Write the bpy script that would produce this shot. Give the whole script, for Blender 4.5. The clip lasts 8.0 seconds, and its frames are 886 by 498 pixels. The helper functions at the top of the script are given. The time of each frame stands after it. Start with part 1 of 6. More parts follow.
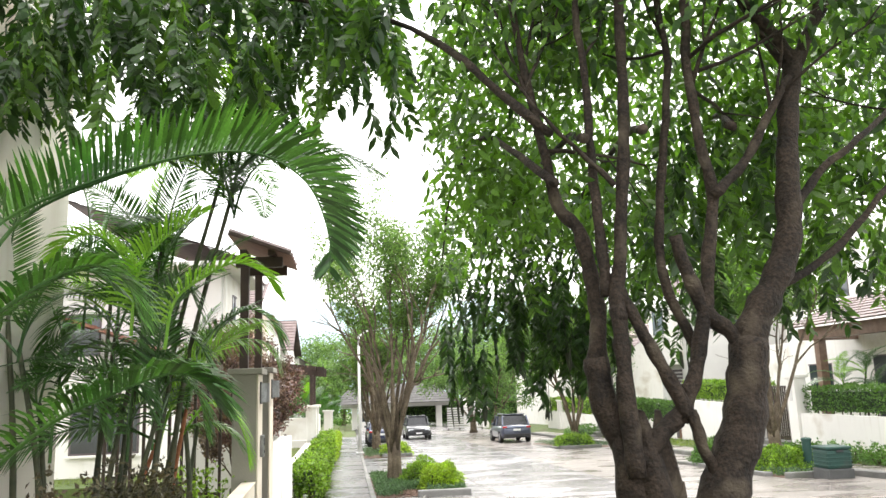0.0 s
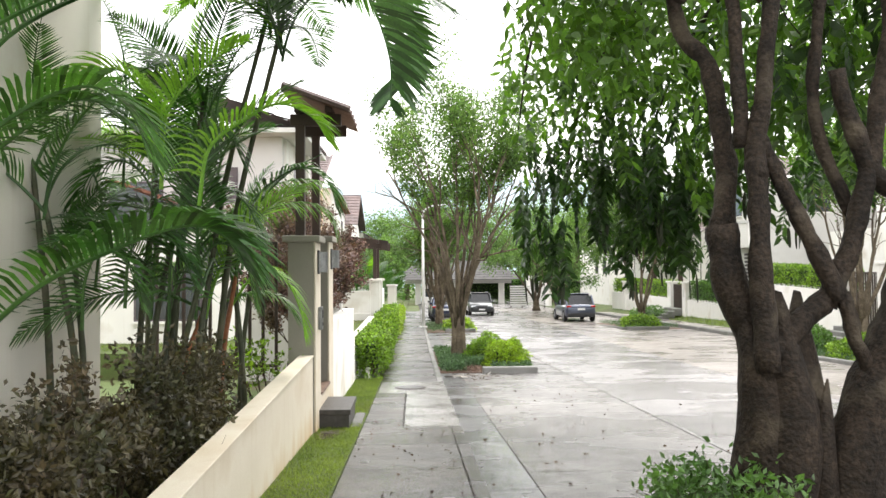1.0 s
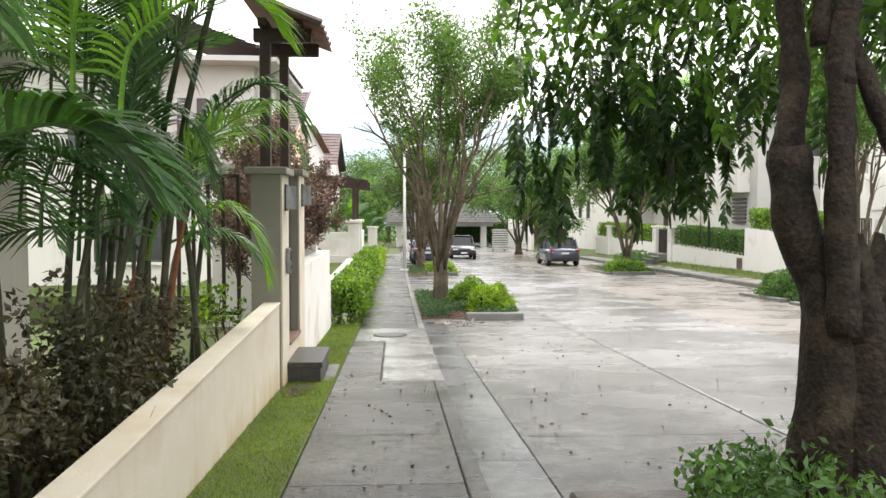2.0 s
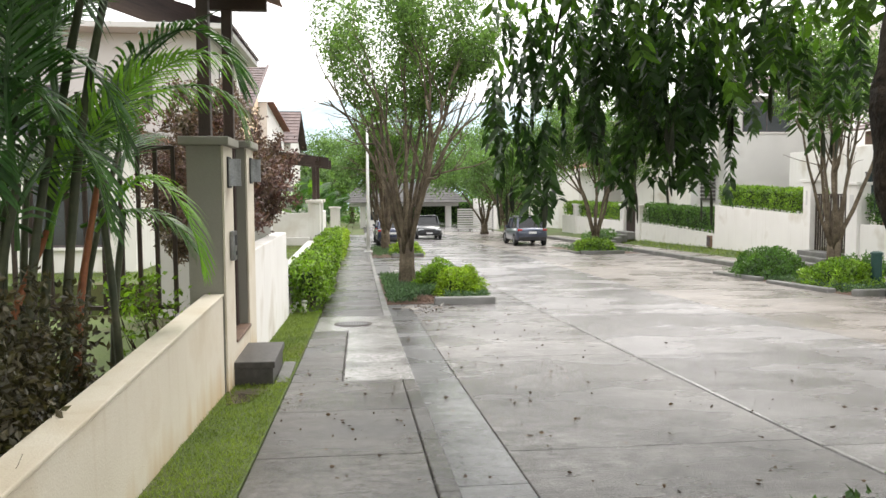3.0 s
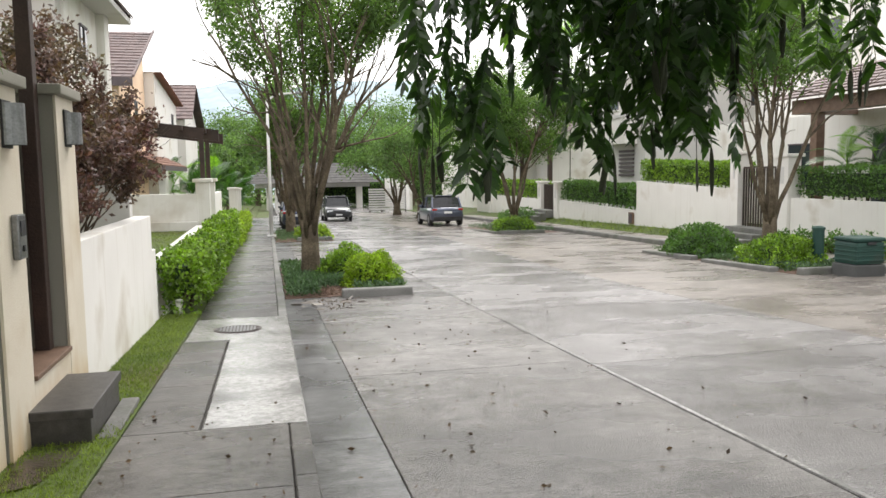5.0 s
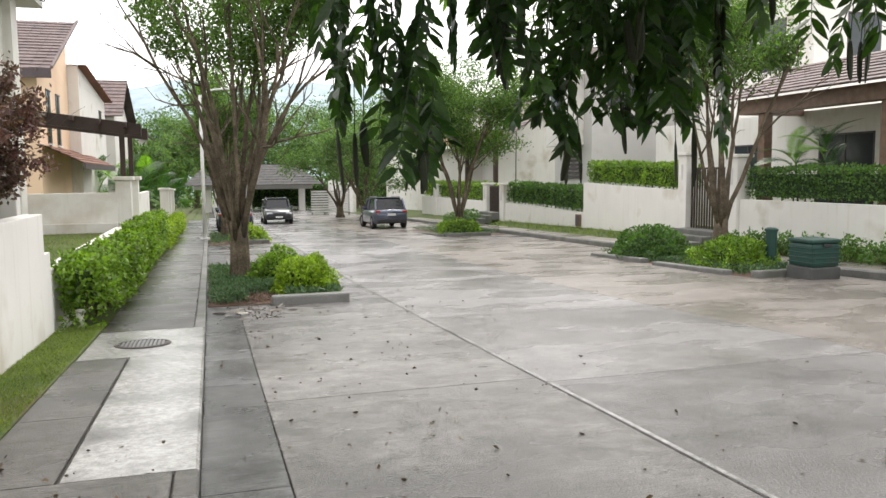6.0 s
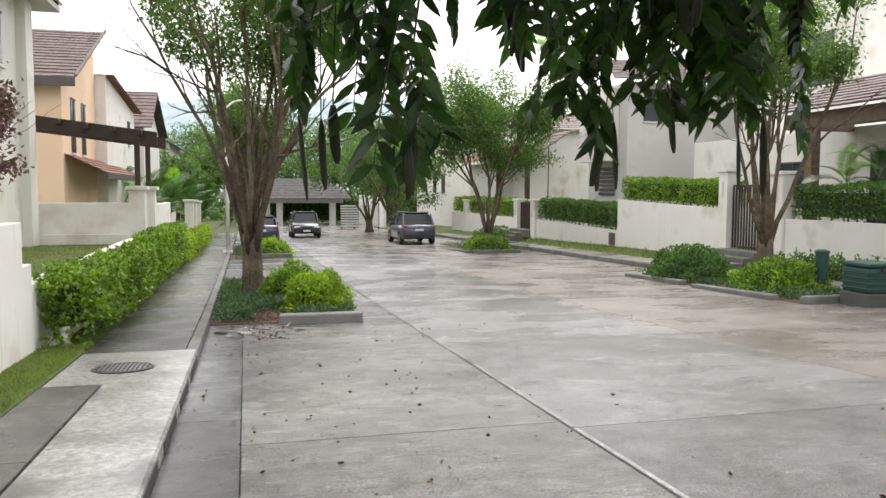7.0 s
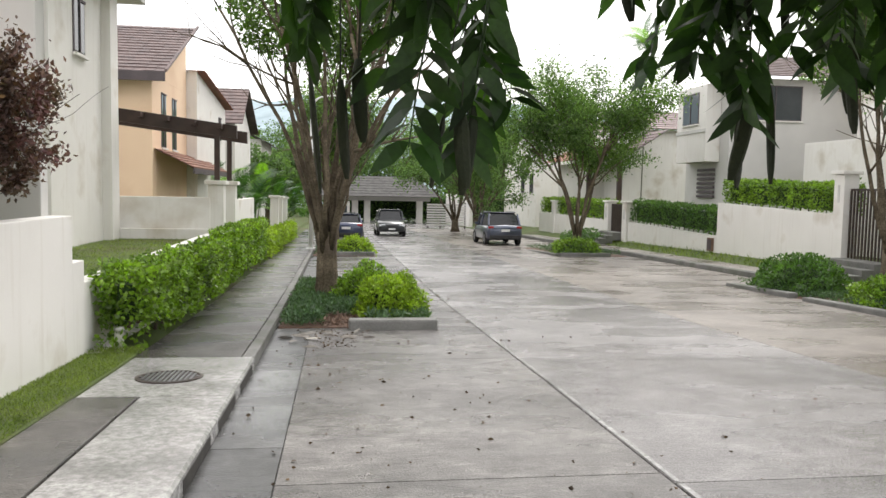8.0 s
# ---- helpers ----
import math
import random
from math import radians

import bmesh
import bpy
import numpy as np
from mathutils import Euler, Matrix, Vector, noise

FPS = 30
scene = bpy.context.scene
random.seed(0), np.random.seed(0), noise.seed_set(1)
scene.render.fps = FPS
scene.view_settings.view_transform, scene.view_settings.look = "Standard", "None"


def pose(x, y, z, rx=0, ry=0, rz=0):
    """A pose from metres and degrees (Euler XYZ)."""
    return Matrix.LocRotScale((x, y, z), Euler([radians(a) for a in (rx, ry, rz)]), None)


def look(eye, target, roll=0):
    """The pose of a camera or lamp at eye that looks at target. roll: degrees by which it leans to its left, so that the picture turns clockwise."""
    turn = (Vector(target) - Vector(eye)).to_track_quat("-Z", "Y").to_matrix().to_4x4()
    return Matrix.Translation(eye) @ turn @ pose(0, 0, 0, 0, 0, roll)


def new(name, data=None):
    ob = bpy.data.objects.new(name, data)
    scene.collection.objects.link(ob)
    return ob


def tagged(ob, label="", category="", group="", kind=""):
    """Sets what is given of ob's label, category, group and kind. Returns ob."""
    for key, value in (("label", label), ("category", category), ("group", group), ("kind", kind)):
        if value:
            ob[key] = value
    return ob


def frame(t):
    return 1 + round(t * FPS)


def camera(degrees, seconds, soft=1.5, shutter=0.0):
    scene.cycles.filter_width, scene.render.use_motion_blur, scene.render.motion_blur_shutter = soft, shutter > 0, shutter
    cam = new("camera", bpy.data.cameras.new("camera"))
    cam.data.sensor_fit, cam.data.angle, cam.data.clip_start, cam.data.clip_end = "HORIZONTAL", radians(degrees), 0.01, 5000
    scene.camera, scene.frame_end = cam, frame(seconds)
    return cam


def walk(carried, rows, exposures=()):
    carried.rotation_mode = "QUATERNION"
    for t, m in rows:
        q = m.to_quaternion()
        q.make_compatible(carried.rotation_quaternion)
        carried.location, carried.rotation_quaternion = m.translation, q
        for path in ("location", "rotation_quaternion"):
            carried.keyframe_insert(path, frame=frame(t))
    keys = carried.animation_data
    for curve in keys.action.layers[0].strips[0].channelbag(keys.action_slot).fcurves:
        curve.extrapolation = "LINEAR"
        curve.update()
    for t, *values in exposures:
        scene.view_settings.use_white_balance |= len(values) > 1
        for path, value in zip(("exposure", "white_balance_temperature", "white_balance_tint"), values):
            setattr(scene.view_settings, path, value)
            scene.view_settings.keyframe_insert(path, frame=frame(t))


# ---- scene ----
cam = camera(59.4, 8.0)
METRES, EYE, TILT, LEAN, TURN = 8.919, 1.65, 0.0, 0.0, -7.1
ROWS = [
    (0.0, 0.0, 0.0, 0.0, 0.34, 10.27, 1.9),
    (0.5, -0.0063, 0.0643, -0.0029, 2.38, 6.48, 0.85),
    (1.0, -0.0171, 0.1291, -0.0062, 4.89, 1.46, 0.41),
    (1.5, -0.0209, 0.1921, -0.0094, 4.9, -1.23, 0.09),
    (2.0, -0.0299, 0.2496, -0.0126, 3.53, -2.74, -0.21),
    (3.5, -0.0452, 0.4391, -0.0197, -0.14, -4.38, 0.75),
    (4.0, -0.0432, 0.5062, -0.0227, -1.27, -4.27, 1.25),
    (4.5, -0.0429, 0.5753, -0.0275, -3.12, -4.7, 1.42),
    (5.0, -0.0369, 0.6394, -0.0332, -5.64, -5.68, 0.81),
    (6.5, 0.006, 0.8151, -0.0519, -10.29, -5.25, 0.63),
    (7.0, 0.0262, 0.8683, -0.0545, -7.19, -4.27, -0.18),
    (7.5, 0.0394, 0.9253, -0.056, -3.73, -4.34, -1.21),
    (8.0, 0.0471, 0.9828, -0.0572, -0.69, -4.36, -1.05),
]
walk(cam, [(t, pose(0, 0, EYE, TILT, LEAN, TURN) @ pose(METRES * x, METRES * y, METRES * z, 90 + pitch, roll, yaw)) for t, x, y, z, yaw, pitch, roll in ROWS],
     [(0.0, 1.35), (0.7, 1.2), (1.5, 0.98), (3.5, 0.74), (4.5, 0.62), (6.5, 0.46), (8.0, 0.38)])

# ---- light ----
world = bpy.data.worlds.new("overcast")
scene.world = world
world.use_nodes = True
wn, wl = world.node_tree.nodes, world.node_tree.links
wn.clear()
sky = wn.new("ShaderNodeTexSky")
sky.sky_type, sky.sun_disc = "NISHITA", False
SUN_EL, SUN_AZ = radians(52), radians(25)
sky.sun_elevation, sky.sun_rotation = SUN_EL, SUN_AZ
sky.dust_density, sky.air_density = 4.0, 1.0
cloud = wn.new("ShaderNodeMix")
cloud.data_type = "RGBA"
cloud.inputs[0].default_value = 0.8
cloud.inputs[7].default_value = (13.0, 12.7, 12.6, 1)
bg = wn.new("ShaderNodeBackground")
bg.inputs[1].default_value = 0.125
wo = wn.new("ShaderNodeOutputWorld")
wl.new(sky.outputs[0], cloud.inputs[6])
wl.new(cloud.outputs[2], bg.inputs[0])
wl.new(bg.outputs[0], wo.inputs[0])
sun = new("sun", bpy.data.lights.new("sun", "SUN"))
sun.data.energy, sun.data.angle, sun.data.color = 1.2, radians(25), (1.0, 0.97, 0.92)
sun.matrix_world = look((0, 0, 50), (-50 * math.sin(SUN_AZ) / math.tan(SUN_EL), -50 * math.cos(SUN_AZ) / math.tan(SUN_EL), 0))


# ---- materials ----
def material(name, c1, c2, scale=3.0, rough=0.7, bump=0.2, fine=60.0, stain=None, stain_scale=0.7, stain_amount=0.5,
             metal=0.0, spread=0.0, wet=0.0, streak=0.0, translucent=0.0, island=False, clear=0.0, relief=0.01, mottle=0.0, gloss=0.5, splash=None, broom=0.0, grit=0.0, speck=0.35):
    """Two tones mixed by noise, a fine grain, optional stains, wet patches, streaks and piece-to-piece spread."""
    m = bpy.data.materials.new(name)
    m.use_nodes = True
    n, l = m.node_tree.nodes, m.node_tree.links
    p = n["Principled BSDF"]
    co = n.new("ShaderNodeTexCoord")
    geo = n.new("ShaderNodeNewGeometry")

    def noise_tex(s, detail=4.0, vec=None):
        t = n.new("ShaderNodeTexNoise")
        t.inputs["Scale"].default_value, t.inputs["Detail"].default_value = s, detail
        l.new(vec if vec else geo.outputs["Position"], t.inputs["Vector"])
        return t.outputs["Fac"]

    def ramp(v, a, b):
        r = n.new("ShaderNodeMapRange")
        r.inputs["From Min"].default_value, r.inputs["From Max"].default_value = a, b
        l.new(v, r.inputs["Value"])
        return r.outputs["Result"]

    def mix(f, a, b, kind="MIX"):
        x = n.new("ShaderNodeMix")
        x.data_type, x.blend_type = "RGBA", kind
        for v, i in ((f, 0), (a, 6), (b, 7)):
            if isinstance(v, (int, float)):
                x.inputs[i].default_value = v
            elif isinstance(v, tuple):
                x.inputs[i].default_value = (*v, 1)
            else:
                l.new(v, x.inputs[i])
        return x.outputs[2]

    col = mix(ramp(noise_tex(scale), 0.3, 0.7), c1, c2)
    grain = noise_tex(fine, 3.0)
    col = mix(speck, col, mix(ramp(grain, 0.3, 0.7), (0.25, 0.25, 0.25), (0.75, 0.75, 0.75)), "OVERLAY")
    if mottle:
        col = mix(mottle, col, mix(ramp(noise_tex(scale * 9, 6.0), 0.36, 0.64), (0.12, 0.12, 0.12), (0.88, 0.88, 0.88)), "OVERLAY")
    if grit:
        # exposed sand and small stones
        col = mix(grit, col, mix(ramp(noise_tex(130.0, 8.0), 0.38, 0.62), (0.03, 0.03, 0.03), (0.97, 0.97, 0.97)), "OVERLAY")
    if broom:
        # broomed finish across the lane, and blotches of wear
        mp = n.new("ShaderNodeMapping")
        mp.inputs["Scale"].default_value = (3.0, 34.0, 1.0)
        l.new(geo.outputs["Position"], mp.inputs["Vector"])
        col = mix(broom, col, mix(ramp(noise_tex(1.8, 8.0, mp.outputs["Vector"]), 0.34, 0.66), (0.08, 0.08, 0.08), (0.92, 0.92, 0.92)), "OVERLAY")
        col = mix(broom * 0.9, col, mix(ramp(noise_tex(1.7, 9.0), 0.36, 0.64), (0.1, 0.1, 0.1), (0.9, 0.9, 0.9)), "OVERLAY")
    if stain:
        col = mix(ramp(noise_tex(stain_scale, 6.0), 0.62 - 0.2 * stain_amount, 0.75), col, stain)
    if streak:
        mp = n.new("ShaderNodeMapping")
        mp.inputs["Scale"].default_value = (5.0, 5.0, 0.35)
        l.new(geo.outputs["Position"], mp.inputs["Vector"])
        col = mix(ramp(noise_tex(1.6, 5.0, mp.outputs["Vector"]), 0.55, 1.5 - streak), col, stain if stain else c2)
    if splash:
        # rusty splash marks that climb unevenly from the foot of the wall
        sx = n.new("ShaderNodeSeparateXYZ")
        l.new(geo.outputs["Position"], sx.inputs[0])
        mp = n.new("ShaderNodeMapping")
        mp.inputs["Scale"].default_value = (4.0, 4.0, 0.5)
        l.new(geo.outputs["Position"], mp.inputs["Vector"])
        ad = n.new("ShaderNodeMath")
        ad.operation = "MULTIPLY_ADD"
        l.new(noise_tex(1.3, 6.0, mp.outputs["Vector"]), ad.inputs[0])
        ad.inputs[1].default_value = -splash[1]
        l.new(sx.outputs["Z"], ad.inputs[2])
        col = mix(ramp(ad.outputs[0], splash[0], splash[0] - 0.5), col, splash[2])
    if spread:
        rnd = geo.outputs["Random Per Island"] if island else n.new("ShaderNodeObjectInfo").outputs["Random"]
        hs = n.new("ShaderNodeHueSaturation")
        l.new(ramp(rnd, 0.0, 1.0), hs.inputs["Value"])
        hs.inputs["Value"].links[0].from_node.inputs["To Min"].default_value = 1 - spread
        hs.inputs["Value"].links[0].from_node.inputs["To Max"].default_value = 1 + spread
        l.new(col, hs.inputs["Color"])
        col = hs.outputs["Color"]
    l.new(col, p.inputs["Base Color"])
    p.inputs["Metallic"].default_value = metal
    p.inputs["Specular IOR Level"].default_value = gloss
    p.inputs["Coat Weight"].default_value = clear
    p.inputs["Roughness"].default_value = rough
    if wet:
        mp = n.new("ShaderNodeMapping")
        mp.inputs["Scale"].default_value = (0.6, 1.0, 1.0)
        l.new(geo.outputs["Position"], mp.inputs["Vector"])
        r = n.new("ShaderNodeMapRange")
        r.inputs["From Min"].default_value, r.inputs["From Max"].default_value = 0.4, 0.62
        r.inputs["To Min"].default_value, r.inputs["To Max"].default_value = rough, rough - wet
        l.new(noise_tex(0.9, 5.0, mp.outputs["Vector"]), r.inputs["Value"])
        l.new(r.outputs["Result"], p.inputs["Roughness"])
    if bump:
        b = n.new("ShaderNodeBump")
        b.inputs["Strength"].default_value, b.inputs["Distance"].default_value = bump, relief
        l.new(grain, b.inputs["Height"])
        l.new(b.outputs["Normal"], p.inputs["Normal"])
    if translucent:
        tr = n.new("ShaderNodeBsdfTranslucent")
        bright = mix(1.0, col, (1.9, 2.2, 0.7), "MULTIPLY")
        l.new(bright, tr.inputs["Color"])
        ms = n.new("ShaderNodeMixShader")
        ms.inputs[0].default_value = translucent
        l.new(p.outputs[0], ms.inputs[1])
        l.new(tr.outputs[0], ms.inputs[2])
        l.new(ms.outputs[0], n["Material Output"].inputs["Surface"])
    return m


def leafy(name, c1, c2, rough=0.45, spread=0.45, translucent=0.35):
    return material(name, c1, c2, scale=1.5, rough=rough, bump=0.0, spread=spread, translucent=translucent, island=True)


CONCRETE = material("wet_concrete", (0.118, 0.11, 0.105), (0.19, 0.179, 0.17), 0.6, 0.42, 0.8, 70, (0.062, 0.058, 0.054), 0.5, 0.8, spread=0.28, wet=0.33, mottle=0.25, broom=0.26, grit=0.6)
LANE = material("worn_concrete_lane", (0.162, 0.154, 0.153), (0.238, 0.227, 0.224), 0.45, 0.36, 0.8, 60, (0.1, 0.091, 0.085), 0.4, 0.7, spread=0.28, wet=0.3, mottle=0.16, broom=0.18, grit=0.55)
TANLANE = material("tan_concrete_lane", (0.158, 0.14, 0.124), (0.222, 0.198, 0.176), 0.4, 0.45, 0.7, 60, (0.13, 0.112, 0.098), 0.35, 0.7, spread=0.2, wet=0.3, mottle=0.14, broom=0.16, grit=0.5)
WALKWAY = material("wet_sidewalk", (0.07, 0.064, 0.059), (0.11, 0.102, 0.094), 1.2, 0.42, 0.6, 70, (0.058, 0.057, 0.057), 1.0, 0.6, spread=0.22, wet=0.28, mottle=0.3, broom=0.25)
RAMPWET = material("wet_smooth_concrete", (0.32, 0.315, 0.305), (0.47, 0.46, 0.45), 2.0, 0.18, 0.25, 60, (0.13, 0.126, 0.122), 1.5, 0.7, wet=0.18, mottle=0.3)
GUTTER = material("smooth_wet_gutter", (0.1, 0.1, 0.1), (0.15, 0.149, 0.147), 0.8, 0.38, 0.3, 60, (0.07, 0.07, 0.07), 0.7, 0.7, spread=0.3, wet=0.26, mottle=0.3, broom=0.25)
SILL = material("brown_stone_sill", (0.13, 0.075, 0.048), (0.2, 0.125, 0.085), 6, 0.5, 0.3)
KERB = material("kerb_concrete", (0.12, 0.12, 0.112), (0.2, 0.197, 0.185), 2.0, 0.7, 0.5, 40, (0.08, 0.09, 0.06), 1.6, 0.6, spread=0.12)
JOINT = material("joint_dirt", (0.03, 0.028, 0.025), (0.05, 0.046, 0.04), 5, 0.9, 0.3)
EARTH = material("grass_ground", (0.07, 0.105, 0.026), (0.1, 0.135, 0.035), 0.8, 0.9, 0.6, 30, (0.11, 0.08, 0.045), 0.5, 0.5)
SOIL = material("wet_soil", (0.035, 0.023, 0.016), (0.075, 0.05, 0.036), 2.5, 0.4, 0.9, 25, (0.025, 0.018, 0.013), 1.2, 0.6, wet=0.34)
MULCH = material("bark_mulch", (0.09, 0.05, 0.032), (0.17, 0.1, 0.07), 9, 0.8, 1.0, 35)
PLASTER = material("cream_plaster", (0.62, 0.56, 0.45), (0.7, 0.64, 0.53), 1.0, 0.85, 0.25, 90, (0.52, 0.43, 0.3), 1.0, 0.35, streak=0.4, splash=(-0.45, 0.7, (0.5, 0.34, 0.15)), speck=0.1)
WHITEWALL = material("white_plaster", (0.74, 0.72, 0.68), (0.8, 0.78, 0.74), 0.9, 0.85, 0.2, 90, (0.55, 0.5, 0.42), 0.9, 0.25, streak=0.25, speck=0.1)
STAINED = material("stained_plaster", (0.72, 0.68, 0.6), (0.77, 0.74, 0.67), 0.8, 0.85, 0.3, 80, (0.6, 0.52, 0.42), 0.8, 0.4, streak=0.3, splash=(-0.2, 1.05, (0.48, 0.31, 0.18)), speck=0.1)
GREYWALL = material("grey_plaster", (0.56, 0.55, 0.53), (0.62, 0.61, 0.585), 0.8, 0.85, 0.2, 90, (0.5, 0.48, 0.45), 0.8, 0.3, speck=0.1)
# pillar plaster darkened to carry the shade on the sides off the street
SHADED_TAUPE = material("shaded_taupe_plaster", (0.26, 0.25, 0.21), (0.31, 0.295, 0.25), 1.2, 0.85, 0.2, 90, (0.3, 0.28, 0.24), 1.0, 0.4, speck=0.1)
PEACH = material("peach_plaster", (0.78, 0.57, 0.4), (0.82, 0.62, 0.44), 0.7, 0.85, 0.2, 80, (0.72, 0.5, 0.34), 0.6, 0.4, speck=0.1)
DARKTILE = material("dark_roof_tile", (0.13, 0.09, 0.085), (0.2, 0.14, 0.13), 2.0, 0.6, 0.4, 30, (0.09, 0.07, 0.07), 1.5, 0.5, spread=0.2)
GREYTILE = material("grey_roof_tile", (0.085, 0.083, 0.08), (0.14, 0.136, 0.13), 2.0, 0.95, 0.4, 30, (0.1, 0.095, 0.09), 1.5, 0.5, spread=0.15)
REDTILE = material("terracotta_tile", (0.3, 0.14, 0.095), (0.42, 0.22, 0.15), 2.5, 0.7, 0.4, 30, (0.24, 0.12, 0.09), 1.5, 0.5, spread=0.25)
TIMBER = material("dark_stained_timber", (0.028, 0.016, 0.012), (0.055, 0.029, 0.021), 3.0, 0.55, 0.4, 60, spread=0.1)
FASCIA = material("dark_fascia", (0.07, 0.055, 0.06), (0.1, 0.08, 0.085), 2.0, 0.6, 0.2)
IRON = material("brown_painted_iron", (0.035, 0.024, 0.02), (0.06, 0.04, 0.032), 6.0, 0.45, 0.2)
STEEL = material("brushed_steel", (0.2, 0.205, 0.21), (0.28, 0.285, 0.29), 8.0, 0.35, 0.1, metal=0.9)
GRANITE = material("dark_granite", (0.035, 0.032, 0.03), (0.07, 0.065, 0.062), 14, 0.4, 0.2, 120)
GALV = material("galvanised_pole", (0.62, 0.62, 0.6), (0.72, 0.72, 0.7), 2.0, 0.5, 0.1)
GLASS = material("window_glass", (0.03, 0.04, 0.045), (0.05, 0.06, 0.065), 0.6, 0.06, 0.0)
CARGLASS = material("car_glass", (0.01, 0.012, 0.014), (0.02, 0.022, 0.025), 1.0, 0.05, 0.0)
BLUEPAINT = material("slate_blue_car_paint", (0.065, 0.078, 0.12), (0.075, 0.088, 0.13), 1.0, 0.3, 0.0, metal=0.5, clear=1.0)
DARKPAINT = material("charcoal_car_paint", (0.05, 0.055, 0.06), (0.06, 0.065, 0.07), 1.0, 0.3, 0.0, metal=0.5, clear=1.0)
NAVYPAINT = material("navy_car_paint", (0.02, 0.03, 0.07), (0.025, 0.035, 0.08), 1.0, 0.3, 0.0, metal=0.4, clear=1.0)
RUBBER = material("tyre_rubber", (0.015, 0.015, 0.015), (0.03, 0.03, 0.03), 10, 0.85, 0.3)
PLASTIC = material("black_plastic", (0.02, 0.02, 0.022), (0.035, 0.035, 0.037), 5, 0.6, 0.2)
REDLENS = material("red_lamp_lens", (0.35, 0.02, 0.02), (0.45, 0.03, 0.03), 5, 0.2, 0.0)
CLEARLENS = material("clear_lamp_lens", (0.7, 0.72, 0.75), (0.8, 0.82, 0.85), 5, 0.15, 0.0)
WHITEPLATE = material("white_plate", (0.7, 0.7, 0.7), (0.78, 0.78, 0.78), 5, 0.5, 0.0)
GREENBOX = material("green_painted_steel", (0.01, 0.045, 0.035), (0.015, 0.06, 0.047), 1.5, 0.55, 0.2, 40, (0.03, 0.05, 0.04), 2, 0.3)
DARKBASE = material("dark_base_concrete", (0.06, 0.062, 0.06), (0.09, 0.092, 0.09), 3, 0.8, 0.4)
BARK = material("dark_wet_bark", (0.0085, 0.006, 0.004), (0.034, 0.024, 0.016), 5.0, 0.8, 1.0, 30, (0.085, 0.069, 0.048), 3.2, 0.4, relief=0.02, mottle=0.6, gloss=0.3)
LIMBBARK = material("grey_brown_bark", (0.05, 0.035, 0.026), (0.11, 0.08, 0.06), 6.0, 0.9, 1.0, 30, (0.13, 0.118, 0.098), 3.0, 0.35, relief=0.012, mottle=0.35, gloss=0.2)
TANBARK = material("smooth_tan_bark", (0.07, 0.056, 0.037), (0.175, 0.142, 0.1), 4.0, 0.85, 0.9, 20, (0.065, 0.05, 0.038), 2.5, 0.6, relief=0.015, mottle=0.4, gloss=0.2)
CANE = material("palm_cane", (0.03, 0.04, 0.018), (0.07, 0.075, 0.035), 6.0, 0.6, 0.4, 30, (0.1, 0.085, 0.05), 3, 0.4)
RINGCANE = material("red_palm_cane", (0.2, 0.06, 0.02), (0.26, 0.09, 0.03), 4.0, 0.6, 0.3, 30)
# next two: one tree's leaf in dark and light copies, shade and sun painted in
LEAF_SHADE = leafy("shaded_leaf", (0.016, 0.044, 0.012), (0.043, 0.09, 0.018), 0.42, 0.5, 0.32)
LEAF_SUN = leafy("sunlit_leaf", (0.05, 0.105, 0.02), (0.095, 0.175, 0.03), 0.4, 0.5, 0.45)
LEAF_MID = leafy("mid_green_leaf", (0.06, 0.11, 0.036), (0.11, 0.175, 0.055), 0.5, 0.55, 0.48)
LEAF_FAR = leafy("far_tree_leaf", (0.07, 0.125, 0.045), (0.11, 0.175, 0.06), 0.6, 0.5, 0.35)
LEAF_PALM = leafy("palm_leaflet", (0.021, 0.066, 0.016), (0.068, 0.15, 0.034), 0.36, 0.6, 0.28)
LEAF_FRESH = leafy("fresh_palm_leaflet", (0.05, 0.12, 0.024), (0.1, 0.19, 0.036), 0.4, 0.45, 0.35)
LEAF_LIGHT = leafy("young_palm_leaflet", (0.13, 0.26, 0.028), (0.19, 0.34, 0.045), 0.4, 0.25, 0.42)
LEAF_HEDGE = leafy("hedge_leaf", (0.08, 0.15, 0.017), (0.2, 0.31, 0.032), 0.33, 0.6, 0.3)
LEAF_DHEDGE = leafy("dark_hedge_leaf", (0.05, 0.11, 0.025), (0.085, 0.16, 0.035), 0.45, 0.5, 0.3)
LEAF_LIME = leafy("lime_bush_leaf", (0.18, 0.27, 0.022), (0.27, 0.37, 0.035), 0.4, 0.45, 0.3)
LEAF_COVER = leafy("ground_cover_leaf", (0.045, 0.092, 0.04), (0.082, 0.142, 0.066), 0.5, 0.4, 0.2)
LEAF_RED = leafy("bronze_shrub_leaf", (0.14, 0.062, 0.066), (0.13, 0.105, 0.075), 0.5, 0.55, 0.15)
LEAF_BROWN = leafy("olive_brown_leaf", (0.036, 0.042, 0.017), (0.085, 0.06, 0.032), 0.45, 0.6, 0.15)
LEAF_DRY = leafy("fallen_leaf", (0.05, 0.03, 0.015), (0.1, 0.06, 0.025), 0.7, 0.5, 0.05)
CHIP = material("bark_chip", (0.09, 0.05, 0.032), (0.28, 0.2, 0.15), 7, 0.8, 0.3, spread=0.5, island=True)
STRIP = material("pale_bark_strip", (0.2, 0.18, 0.155), (0.4, 0.37, 0.33), 7, 0.8, 0.3, spread=0.4, island=True)
GRASS = leafy("grass_blade", (0.1, 0.145, 0.024), (0.19, 0.245, 0.04), 0.6, 0.45, 0.25)
